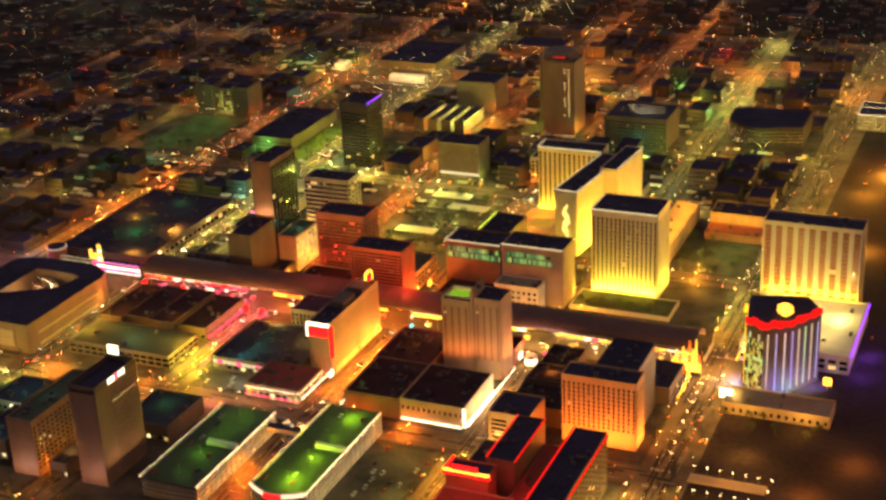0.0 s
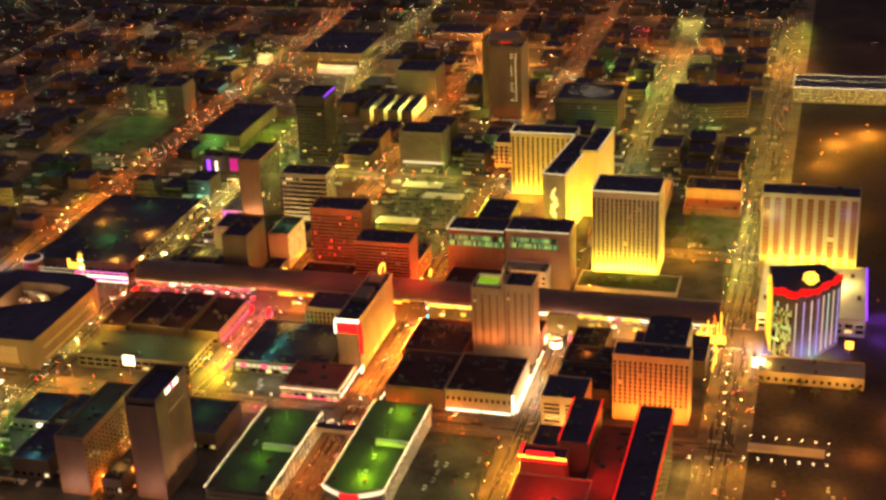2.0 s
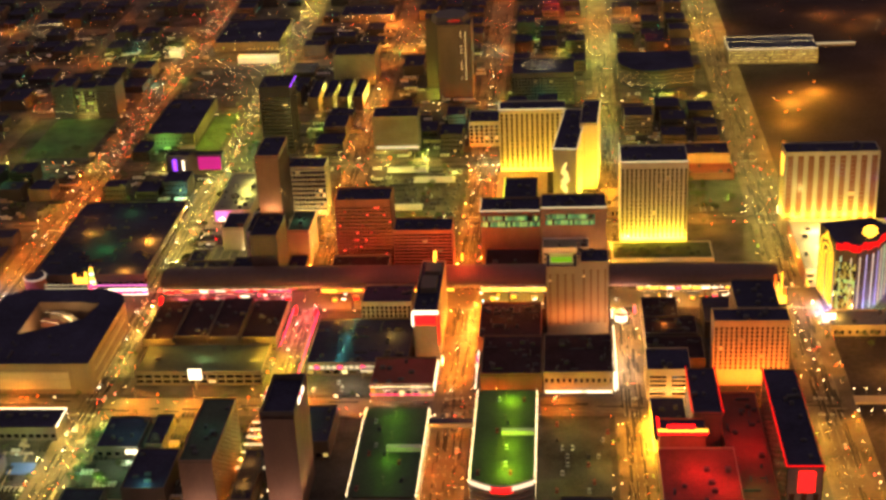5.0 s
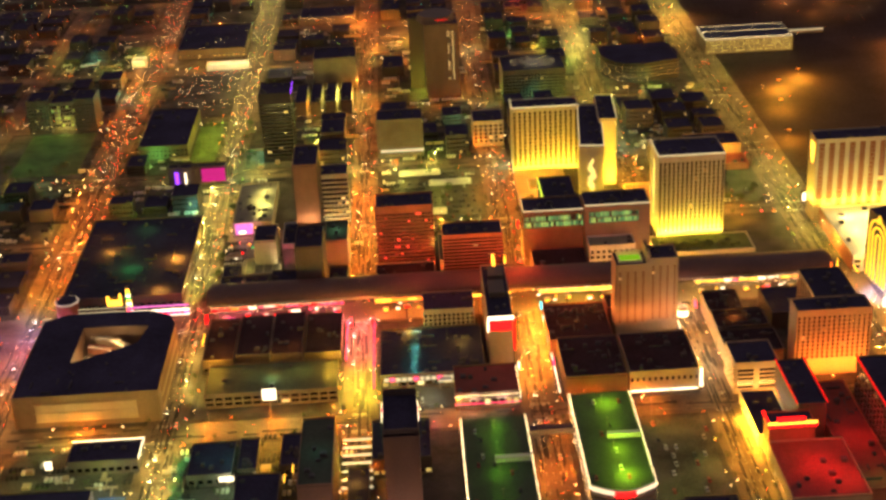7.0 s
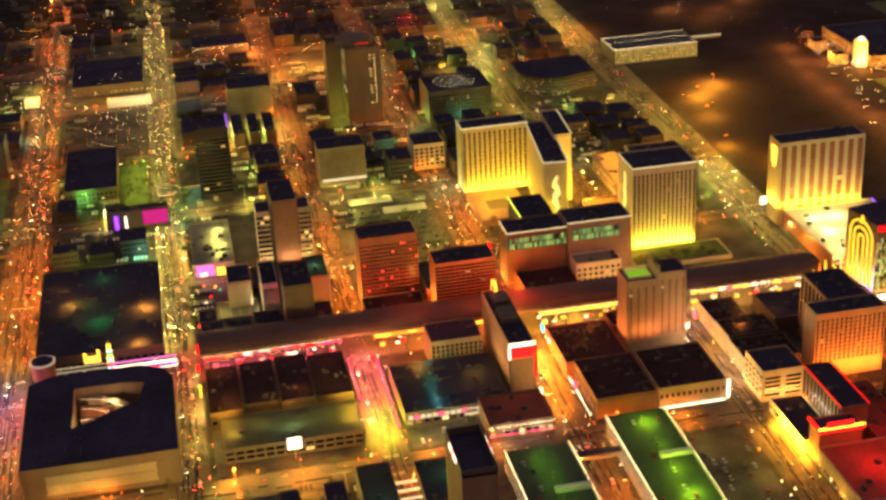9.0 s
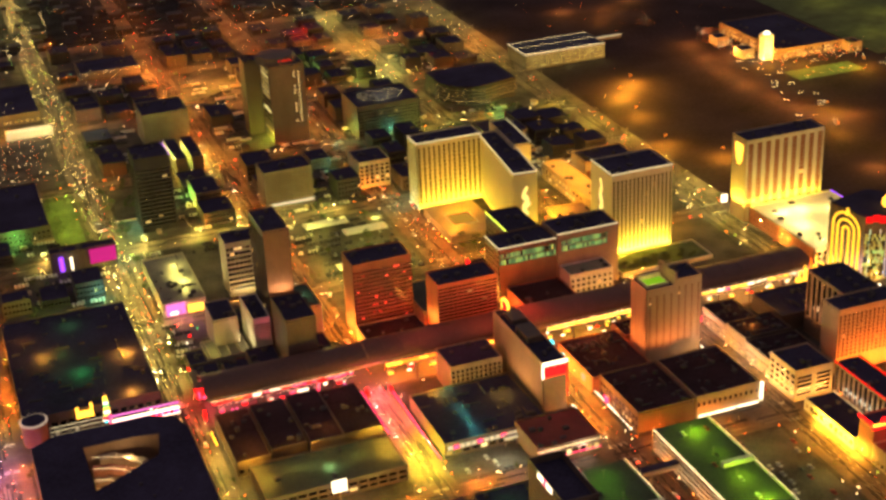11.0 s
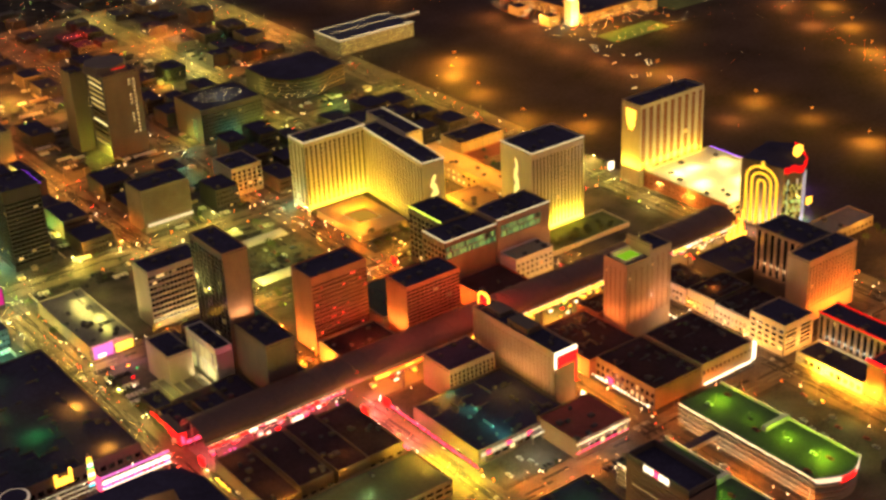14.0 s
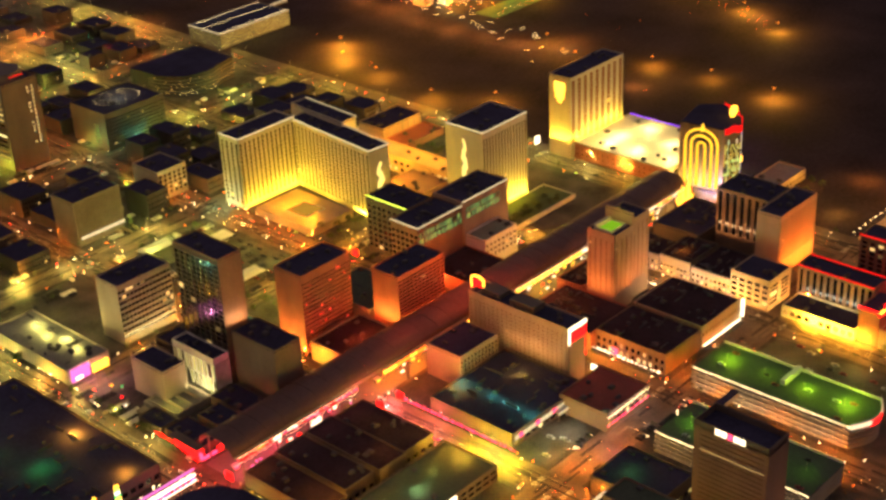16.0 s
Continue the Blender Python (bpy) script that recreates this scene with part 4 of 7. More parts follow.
tower("corner_arcade", "low shop block at the canopy's end", 156, 204, -54, -18, 11, DARKWALL, dict(W=F(PANE_GOLD, 8, 1, v0=1, v1=6)), "shop", units=6)

# the red-lit hotel by the parking lot
rd = tower("red_casino", "low casino hall bathed in red light", 117, 158, -257, -203, 12, TAN, dict(E=F(PANE_GOLD, 14, 1, v0=1, v1=5, pier=0.3)), "casino", roof=ROOF_RED, units=7)
rb = tower("red_block", "dark hotel block edged with red tubes", 137, 153, -188, -138, 25, DARKWALL, dict(E=F(PANE_DARK, 11, 1, v0=8, v1=24, pier=0.45, band=0.03, wall=BRONZE)), units=4)
wash("pale_floodlight", 133, -163, 8.4, 1.2, 44, (137, -163, 16), (1.0, 0.85, 0.6), 3000)
tower("red_marquee", "square entrance block with a red neon brow", 118, 143, -202, -189, 22, ROSE, {}, "casino", units=2)
tube("red_tube", [(117.5, -202.6, 23.4), (143.4, -202.6, 23.4)], 0.55, "gold", "orange neon brow tube")
tube("red_tube", [(117.5, -202.3, 21.6), (143.4, -202.3, 21.6)], 0.6, "red", "red neon brow tube")
tube("red_tube", [(117.5, -202.5, 23), (117.5, -189, 23)], 0.5, "red", "red neon brow tube")
tube("red_tube", [(136.6, -138, 26.3), (136.6, -188, 26.3)], 0.26, "dim", "red neon tube along the roof edge")
tube("red_tube", [(153.4, -138, 26.3), (153.4, -188, 26.3)], 0.26, "dim", "red neon tube along the roof edge")
sign("brow_sign", 122, 137, -203, -202.3, 23.9, 27, "red", "red lit lettered brow sign", post=False)
rs = tower("red_slab", "long dark hotel slab edged with red tubes", 178, 196, -257, -157, 35, DARKWALL, dict(W=F(PANE, 18, 9, v0=3, v1=33, pier=0.4), N=F(PANE_BRICK, 3, 1, v0=3, v1=20, pier=0.5, band=0.05, wall=TAN), E=F(PANE, 18, 9, v0=3, v1=33, pier=0.4)), units=10)
part("sign_panel", Geo().box(-3, 5, -50.5, -50.05, 21, 33), NEON["red"], rs, "red lit end sign")
tube("red_tube", [(177.6, -157, 36.4), (177.6, -257.4, 36.4), (196.4, -257.4, 36.4)], 0.28, "dim", "red neon tube along the roof edge")
tube("red_tube", [(196.4, -157, 34), (196.4, -257.4, 34)], 0.28, "dim", "red neon tube along the roof edge")
tower("red_court_hall", "low hall with a dark red roof between the blocks", 154, 177, -250, -140, 10, ROSE, {}, "casino", roof=ROOF_RED, units=8)
spot("red_lamp", 138, -226, 22, RED, 15000)
spot("red_lamp", 148, -240, 20, RED, 9000)
spot("red_lamp", 165, -200, 20, RED, 9000)
wash("gold_floodlight", 112, -176, 5, 1.5, 46, (119, -176, 0), (1.0, 0.5, 0.03), 44000)
tower("porte_cochere", "low golden-lit entrance wing on the side street", 116, 136, -188, -140, 7, CREAM, dict(E=F(PANE_GOLD, 10, 1, v0=1, v1=6, pier=0.3)), "entrance", roof=ROOF, units=3)

for px, py, pw in ((-193, -70, 4200), (-161, -72, 2600), (-122, -86, 5200), (-202, -88, 2400)):
    spot("seam_lamp", px, py, 12.5, (1.0, 0.42, 0.03), pw)
spot("corner_lamp", -113, -22, 11, (1.0, 0.5, 0.04), 4200)

# parking houses with green-lit decks
def deck_house(x0, x1, y0, y1, h, round_end, label):
    t = thing("parking_house", (x0 + x1) / 2, (y0 + y1) / 2, 0, label, "parking house", "green-lit parking houses")
    w, d = (x1 - x0) / 2, (y1 - y0) / 2
    poly = [(-w, d), (-w, -d)] + ([(-w + 2 * w * k / 8, -d - 7 * math.sin(math.pi * k / 8)) for k in range(1, 8)] if round_end else []) + [(w, -d), (w, d)]
    inset = lambda p, s: [(x * s, y * (1 - (1 - s) * w / d)) for x, y in p]
    for k in range(5):
        z = h * k / 4
        part("floor_slab", Geo().prism(poly, z - 0.5 if k else 0, z if k else 0.3), BEIGE if k < 4 else DECK, t)
        if k < 4:
            for side in (-1, 1):
                part("guard_wall", Geo().box(side * w - 0.2, side * w + 0.2, -d, d, z + 0.3 if not k else z, z + 1.2), BEIGE, t)
    part("core_wall", Geo().prism(inset(poly, 0.88), 0.3, h - 0.5), DARKWALL, t)
    for side in (-1, 1):
        part("guard_wall", Geo().box(side * w - 0.25, side * w + 0.25, -d, d, h, h + 1.3), WHITE, t)
        for k in range(16):
            y = -d + (k + 0.5) * 2 * d / 16
            part("post", Geo().box(side * w - 0.15, side * w + 0.45 * side + 0.15, y - 0.3, y + 0.3, 0, h + 1.2), BEIGE, t)
        edge_bulbs = Geo()
        for k in range(int(d * 2 / 1.5)):
            edge_bulbs.gem(side * (w + 0.55), -d + 1.5 * k, h + 0.9, 0.34 if k % 7 else 0.5)
        part("light_strip", edge_bulbs, SPARK["white"], t, "row of white edge bulbs", "stuff")
    lattice = Geo()
    for side in (-1, 1):
        for r in range(4):
            for k in range(int(d)):
                lattice.gem(side * (w + 0.7), -d + 1 + 2 * k, 1.6 + r * h / 4, 0.12)
    part("lattice_bulb", lattice, SPARK["white"], t, "small white bulbs on the open front", "stuff")
    part("stair_house", Geo().box(-w * 0.1, w, -1.5, 1.5, h, h + 3), WHITE, t)
    if round_end:
        arc = [(-w + 2 * w * k / 12, -d - 7 * math.sin(math.pi * k / 12)) for k in range(13)]
        g, g2, g3 = Geo(), Geo(), Geo()
        for k, ((ax, ay), (bx, by)) in enumerate(zip(arc, arc[1:])):
            g.prism([(ax, ay - 0.3), (bx, by - 0.3), (bx, by + 0.2), (ax, ay + 0.2)], h, h + 2.6)
            lit, z0, z1 = (g2, h - 1.6, h + 1.2) if 3 < k < 8 else (g3, h - 0.6, h + 1.9)
            lit.prism([(ax, ay - 0.65), (bx, by - 0.65), (bx, by - 0.35), (ax, ay - 0.35)], z0, z1)
        part("round_brow", g, WHITE, t)
        part("sign_panel", g2, NEON["red"], t, "curved red lit sign band", "stuff")
        part("sign_wing", g3, glow("brow_light", (1.0, 0.72, 0.42), 1.5), t, "white lit wings of the sign", "stuff")
    for k in range(4):
        y = -d + (k + 0.5) * 2 * d / 4
        part("lamp_post", Geo().cone(0, y, h, h + 5, 0.15, 0.1, 6).box(-0.9, 0.9, y - 0.2, y + 0.2, h + 5, h + 5.2), STEEL, t)
        share = (1.7, 0.9, 0.3, 1.1)[k] if round_end else (0.25, 1.1, 0.5, 1.2)[k]
        spot("green_deck_lamp", (x0 + x1) / 2 + (3 if round_end else 0), (y0 + y1) / 2 + y, h + 4.4, (0.40, 0.74, 0.012) if round_end else (0.2, 0.58, 0.02), share * (10500 if round_end else 5200), 0.3)
    return t


deck_house(16, 50, -238, -141, 13, True, "parking house with a rounded front, green-lit deck")
deck_house(-48, -12, -250, -160, 12, False, "plain parking house with a dim green-lit deck")
br = thing("footbridge", -0.5, -170, 0, "beige covered footbridge across the avenue", "bridge")
part("deck", Geo().box(-11.2, 16, -2, 2, 6.5, 7.2), BEIGE, br)
part("guard_wall", Geo().box(-11.2, 16, -2.3, -2, 6.5, 9).box(-11.2, 16, 2, 2.3, 6.5, 9), BEIGE, br)
part("roof", Geo().box(-11.2, 16, -2.4, 2.4, 9.6, 9.9), ROOF, br)
part("pier", Geo().box(-0.6, 0.6, -1, 1, 0, 6.5), CONCRETE, br)
for k in range(8):
    part("post", Geo().box(-10.8 + k * 3.7, -10.5 + k * 3.7, -2.3, -2.1, 9, 9.6), STEEL, br)

# the hotel on the near street
nt_ = tower("hotel_tower", "slim brown hotel tower with a lit roof sign", -90, -72, -250, -210, 60, BRONZE,
      dict(W=F(PANE_RIB, 1, 20, v0=3, v1=58, u0=14, u1=38, pier=0.02, band=0.8), E=F(PANE_RIB, 1, 20, v0=3, v1=58, u0=3, u1=38, pier=0.02, band=0.8)), units=0)
part("screen_wall", Geo().ring(-9, 9, -20, 20, 60, 64, 0.5), DARKWALL, nt_)
for sx in (-9.3, 9.3):
    for k in range(5):
        part("sign_letter", Geo().box(sx - 0.15, sx + 0.15, -7.5 + k * 3.3, -4.9 + k * 3.3, 60.4, 63.4), NEON["pink" if k == 2 else "white"], nt_, "pink sign mark" if k == 2 else "white sign mark")
tower("hotel_slab", "lower brown hotel slab with a teal-lit roof", -135, -117, -254, -190, 36, BRONZE,
      dict(W=F(PANE, 16, 10, v0=4, v1=33, pier=0.5, band=0.55), E=F(PANE_DARK, 12, 9, v0=4, v1=33, pier=0.4, band=0.4)), units=6, roof=DECK)
spot("teal_roof_lamp", -126, -222, 44, (0.1, 0.55, 0.4), 900)
spot("lime_lamp", -109, -196, 7, (0.7, 0.85, 0.15), 4500)
spot("lime_lamp", -112, -192, 7, (0.7, 0.85, 0.15), 3500)
tower("hotel_podium", "low dark hotel podium", -99, -66, -196, -156, 11, DARKWALL, dict(N=F(PANE_GOLD, 8, 1, v0=1, v1=5)), "hotel", units=6)
tower("depot_hall", "low dark hall with a white tube along its eave", -270, -230, -176, -156, 8, DARKWALL, dict(N=F(PANE, 9, 1, v0=1, v1=5)), "hall", units=4)
tube("white_tube", [(-270, -155.2, 9.4), (-229.5, -155.2, 9.4)], 0.25, "white", "white tube light along the eave")
tube("white_tube", [(-229.5, -176, 9.4), (-229.5, -155.2, 9.4)], 0.22, "white", "white tube light along the eave")
for x0, x1, y0, y1, h in ((-205, -182, -268, -238, 8), (-172, -148, -244, -204, 12), (-201, -176, -195, -162, 7), (-174, -163, -190, -158, 6), (-150, -138, -190, -158, 7), (-305, -250, -255, -205, 9), (-112, -100, -250, -200, 9), (64, 92, -270, -242, 6)):
    tower("near_block", "low dark block with a few lit windows", x0, x1, y0, y1, h, DARKWALL, dict(N=F(PANE_BUSY, 5, 1, v0=1, v1=5, pier=0.4)), "house", units=5, roof=ROOF)
spot("teal_lamp", -190, -178, 14, (0.1, 0.7, 0.4), 500)
for k in range(4):
    spot("alley_lamp", -157, -146 - 14 * k, 6, (1.0, 0.58, 0.05), 5200)
for k in range(6):
    spot("teal_lamp", -206, -162 - 11 * k, 5, (0.1, 0.75, 0.4) if k % 3 else (0.35, 0.75, 0.1), 2400)
spot("forecourt_lamp", -180, -199, 8, (0.8, 1.0, 0.75), 2600)
spot("forecourt_lamp", -176, -212, 8, (0.3, 0.8, 0.3), 3600)
spot("forecourt_lamp", -190, -226, 8, (0.4, 0.8, 0.15), 3600)
sign("white_sign", -183, -175, -196.6, -196, 4, 6.4, "white", "white lit sign on a low block front")
sign("zigzag_sign", -283, -279, -173, -172.4, 3, 8, "white", "small white lit sign on a post")
blue_court = Geo().box(-249, -234, -212, -200, 0.16, 0.3)
tagged(new("ground_court", blue_court.mesh("ground_court", surface("blue_court", (0.05, 0.10, 0.30), 0.7, vary=0.2))), "small blue painted ball court", kind="structure")
spot("court_lamp", -241, -206, 9, (0.7, 0.8, 1.0), 3500)
for px, py in ((-266, -205), (-290, -188), (-262, -228), (-296, -222)):
    spot("lime_lamp", px, py, 9, (0.6, 0.8, 0.15), 3800)
for px, py in ((-214, -162), (-226, -176), (-216, -200), (-226, -222), (-216, -246)):
    spot("gold_lamp", px, py, 7, (1.0, 0.62, 0.10), 5200)
spot("lime_lamp", -196, -146, 9, (0.6, 0.75, 0.15), 4000)
spot("lime_lamp", -288, -150, 9, (0.6, 0.75, 0.2), 5000)
spot("lime_lamp", -250, -184, 9, (0.6, 0.75, 0.2), 5000)
for k in range(5):
    spot("lime_lamp", -206 + 19 * k, -136 + 6 * (k % 2), 7, (1.0, 0.7, 0.14) if k % 2 else (0.7, 0.8, 0.15), 6000)
spot("gold_lamp", -70, -138, 7, (1.0, 0.55, 0.06), 6000)
spot("gold_lamp", -240, -138, 7, (1.0, 0.6, 0.08), 6000)
spot("gold_lamp", -275, -138, 7, (0.9, 0.7, 0.12), 6000)
spot("magenta_lamp", -66, -143, 7, (1.0, 0.05, 0.35), 4000)
spot("magenta_lamp", -97, -180, 7, (1.0, 0.08, 0.3), 4000)

# ---- the canopy street ----
def vault(x0, x1):
    t = thing("street_canopy", (x0 + x1) / 2, 5, 0, "long brown vaulted canopy over the street", "canopy", "canopy sections")
    L = (x1 - x0) / 2
    prof = [(-13.5 * math.cos(math.pi * k / 14), 17 + 7 * math.sin(math.pi * k / 14)) for k in range(15)]
    g = Geo()
    n = len(prof)
    g.v = [(s, y, z - o) for o in (0, 0.5) for s in (-L, L) for y, z in prof]
    for a in range(n - 1):
        g.f += [(a, n + a, n + a + 1, a + 1), (2 * n + a, 2 * n + a + 1, 3 * n + a + 1, 3 * n + a), (a, a + 1, 2 * n + a + 1, 2 * n + a), (n + a + 1, n + a, 3 * n + a, 3 * n + a + 1)]
    g.f += [(0, 2 * n, 3 * n, n), (n - 1, 2 * n - 1, 4 * n - 1, 3 * n - 1)]
    part("vault_skin", g, CANVAS, t)
    k = -L
    while k <= L:
        g = Geo()
        for (ay, az), (by, bz) in zip(prof, prof[1:]):
            g.hexa([(k - 0.25, ay, az), (k + 0.25, ay, az), (k + 0.25, by, bz), (k - 0.25, by, bz),
                    (k - 0.25, ay, az + 0.25), (k + 0.25, ay, az + 0.25), (k + 0.25, by, bz + 0.25), (k - 0.25, by, bz + 0.25)])
        part("rib", g, CANVAS, t)
        k += 2 * L / max(2, round(2 * L / 12))
    part("edge_beam", Geo().box(-L, L, -14.1, -13.4, 16, 17.4), STEEL, t)
    part("edge_beam", Geo().box(-L, L, 13.4, 14.1, 16, 17.4), STEEL, t)
    k = -L + 6
    while k < L:
        for s in (-13.7, 13.7) if all(abs((x0 + x1) / 2 + k - a) > w + 1 for a, w in AVE) else ():
            part("column", Geo().cone(k, s, 0, 16.2, 0.6, 0.5, 10), STEEL, t)
        k += 24
    return t


for x0, x1 in ((-208, -107.2), (-106.8, -0.2), (0.2, 105.8), (106.2, 208)):
    vault(x0, x1)
edge_lights = {k: Geo() for k in ("lilac", "pink", "white", "red", "gold")}
for k in range(120):
    x = rng.uniform(-206, 206)
    kind = rng.choice(("lilac", "pink", "white", "red")) if x < -100 else rng.choice(("red", "gold", "white", "gold"))
    if x > -100 and rng.random() < 0.45 or min(abs(x - a) for a, _ in AVE) < 9.5:
        continue
    w, z = rng.uniform(0.3, 1.5), rng.uniform(2.5, 12)
    edge_lights[kind].box(x - w, x + w, -9.9, -9.5, z, z + rng.uniform(0.5, 1.5))
for kind, g in edge_lights.items():
    solid("edge_lights", g, NEON[kind], "small lit signs along the canopy front", kind="stuff")
mix_n = {0: ("pink", "red", "white", "pink"), 1: ("gold", "red", "gold", "white"), 2: ("gold", "gold", "white", "lime"), 3: ("gold", "white", "gold", "pink")}
for b, (x0, x1) in enumerate(((-206, -116), (-98, -11), (11, 97), (115, 206))):
    x = x0
    k = 0
    while x < x1 - 4:
        w = rng.uniform(3, 9)
        z0 = rng.uniform(1.2, 3)
        sign("shop_sign", x, min(x + w, x1), 18.8, 19.6, z0, z0 + rng.uniform(1.2, 3.2), mix_n[b][k % 4], "lit shop sign under the canopy", post=False, group="shop signs under the canopy")
        x += w + rng.uniform(0.6, 3.5)
        k += 1
    for k in range(6):
        kx = x0 + (k + 0.5) * (x1 - x0) / 6
        kt = thing("kiosk", kx, 3 + 3 * (k % 2), 0, "small lit market kiosk in the street", "kiosk", "street kiosks")
        part("booth", Geo().box(-1.6, 1.6, -1.2, 1.2, 0, 2.3), STEEL, kt)
        part("canopy_roof", Geo().prism([(-2, -1.6), (2, -1.6), (2, 1.6), (-2, 1.6)], 2.3, 2.6), WHITE, kt)
        part("lit_counter", Geo().box(-1.5, 1.5, -1.35, -1.21, 0.9, 2.0), NEON[mix_n[b][k % 4]], kt)
tagged(new("pavement_mall", Geo().box(-206, 206, -9, 19, 0, 0.1).mesh("pavement_mall", ROOF_GREY)), "paved pedestrian street under the canopy", kind="structure")
sg = thing("arch_sign", -18.5, -12.6, 37, "red roof sign under a white lit arch", "sign")
part("bracket", Geo().box(-0.4, 0.4, -4.4, -1.2, 0, 1.4), STEEL, sg)
part("panel", Geo().box(-0.4, 0.4, -4, 3.6, -1.4, 4.2), NEON["red"], sg)
arc_pts = [(-4.6, -2)] + [(-0.2 - 4.4 * math.cos(math.pi * k / 8), 4 + 2.2 * math.sin(math.pi * k / 8)) for k in range(9)] + [(4.2, -2)]
g, n = Geo(), len(arc_pts)
g.v = [(x, y * k, z + o) for x in (-0.7, 0.7) for k, o in ((1, 0), (1.12, 0.8)) for y, z in arc_pts]
for a in range(n - 1):
    g.f += [(a, a + 1, n + a + 1, n + a), (2 * n + a + 1, 2 * n + a, 3 * n + a, 3 * n + a + 1), (n + a, n + a + 1, 3 * n + a + 1, 3 * n + a), (a + 1, a, 2 * n + a, 2 * n + a + 1)]
part("arch", g, NEON["gold"], sg, "gold-white lit arch")
for k, (x, y, n) in enumerate(((12.4, -14, "cyan"), (12.4, -32, "cyan"), (12.4, -60, "pink"), (12.4, -90, "pink"), (-9.2, -92, "white"), (-113.6, -22, "red"), (-99.6, -24, "red"), (113, -24, "pink"), (98, -30, "white"), (207, -20, "gold"), (209, -38, "gold"), (-6, 60, "gold"), (8.5, 120, "red"), (-210, -6, "red"), (-208, 20, "pink"))):
    sign("street_sign", x - 0.4, x + 0.4, y - 2.4, y + 2.4, 4, 8, n, "upright lit sign along the side street", group="side street signs")
for x0, y0, x1, y1, z, n in ((-11.6, -128, -11.6, -92, 5, "white"), (12.6, -122, 12.6, -20, 3.4, "white"), (98.4, -122, 98.4, -40, 2.6, "white"), (-116, -68, -116, -16, 4, "pink"), (-98.4, -106, -98.4, -20, 4, "pink"), (-210, -36, -210, -22, 3, "gold"), (-206.5, 28, -206.5, 60, 3, "red"), (208, -50, 208, -20, 4, "gold"), (231, 10, 231, 104, 5, "gold")):
    g, y = Geo(), y0
    while y < y1:
        s = rng.uniform(0.5, 2.4)
        g.box(x0 - 0.3, x0 + 0.3, y, y + s, z - 0.35, z + rng.uniform(0.1, 0.9))
        y += s + rng.uniform(0.4, 2.2)
    solid("marquee_lights", g, NEON[n], "lit marquee edge along the street front", kind="stuff")

rm = thing("red_marquee", -207, 32, 0, "red lit corner marquee with a stepped edge", "marquee")
for k in range(4):
    part("panel", Geo().box(-2.4 + 0.6 * k, 1.6 - 0.3 * k, -12 + 5.6 * k, -6.8 + 5.6 * k, 3, 9.6 - 1.3 * (k % 2)), NEON["red"], rm)
part("soffit", Geo().box(-3, 2.4, -12.4, 11, 9.8, 10.6), DARKWALL, rm)
part("post", Geo().box(-0.5, 0.5, -11, -10, 0, 3).box(-0.5, 0.5, 9, 10, 0, 3), STEEL, rm)
ws = sign("hanging_sign", -154, -147, -9.9, -9.3, 6, 11, "white", "white lit hanging sign with a red foot")
part("foot_panel", Geo().box(-3.4, 3.4, -0.5, 0.5, 4.4, 5.8), NEON["red"], ws, "red lit foot panel")

# signs hung under the canopy's edge, and the glow of each block
edge = {0: ("pink", "red", "pink", "white", "red", "orange"), 1: ("gold", "gold", "orange", "gold", "gold", "orange"), 2: ("gold", "gold", "white", "gold", "gold", "gold"), 3: ("gold", "white", "orange", "gold", "pink", "white")}
tint = {0: (1.0, 0.05, 0.12), 1: (1.0, 0.20, 0.02), 2: (1.0, 0.42, 0.05), 3: (1.0, 0.36, 0.08)}
for b_, (x0, x1) in enumerate(((-206, -116), (-98, -11), (11, 97), (115, 206))):
    x = x0 + 1
    while x < x1 - 3:
        w, h = (rng.uniform(1.5, 6), rng.uniform(0.5, 1.5)) if b_ in (0, 3) else (rng.uniform(3, 8), rng.uniform(1.3, 2.1))
        es = thing("edge_sign", x + w / 2, -9.5, 0, "lit sign hung under the canopy edge", "sign", "signs on the canopy edge")
        part("panel", Geo().box(-w / 2, w / 2, -0.3, 0.3, 15.2 - h, 15.2), NEON[rng.choice(edge[b_])], es)
        part("hanger", Geo().box(-w / 2 + 0.2, w / 2 - 0.2, -0.1, 0.5, 15.2, 16.4), STEEL, es)
        x += w + (rng.uniform(0.2, 1.8) if b_ in (0, 3) else rng.uniform(0.1, 0.5))
    beads = Geo()
    for k in range(int((x1 - x0) / 1.3)):
        for z, r_ in ((15.9, 0.26), (12.4 if b_ != 2 else 13.2, 0.2)):
            if rng.random() < 0.8:
                beads.gem(x0 + 1.3 * k, -9.9, z, r_)
    solid("canopy_beads", beads, SPARK["white" if b_ != 1 else "sodium"], "beads of light along the canopy edge", kind="stuff")
    for k in range(4):
        spot("canopy_lamp", x0 + (k + 0.5) * (x1 - x0) / 4, -3, 9, tint[b_], 15000)
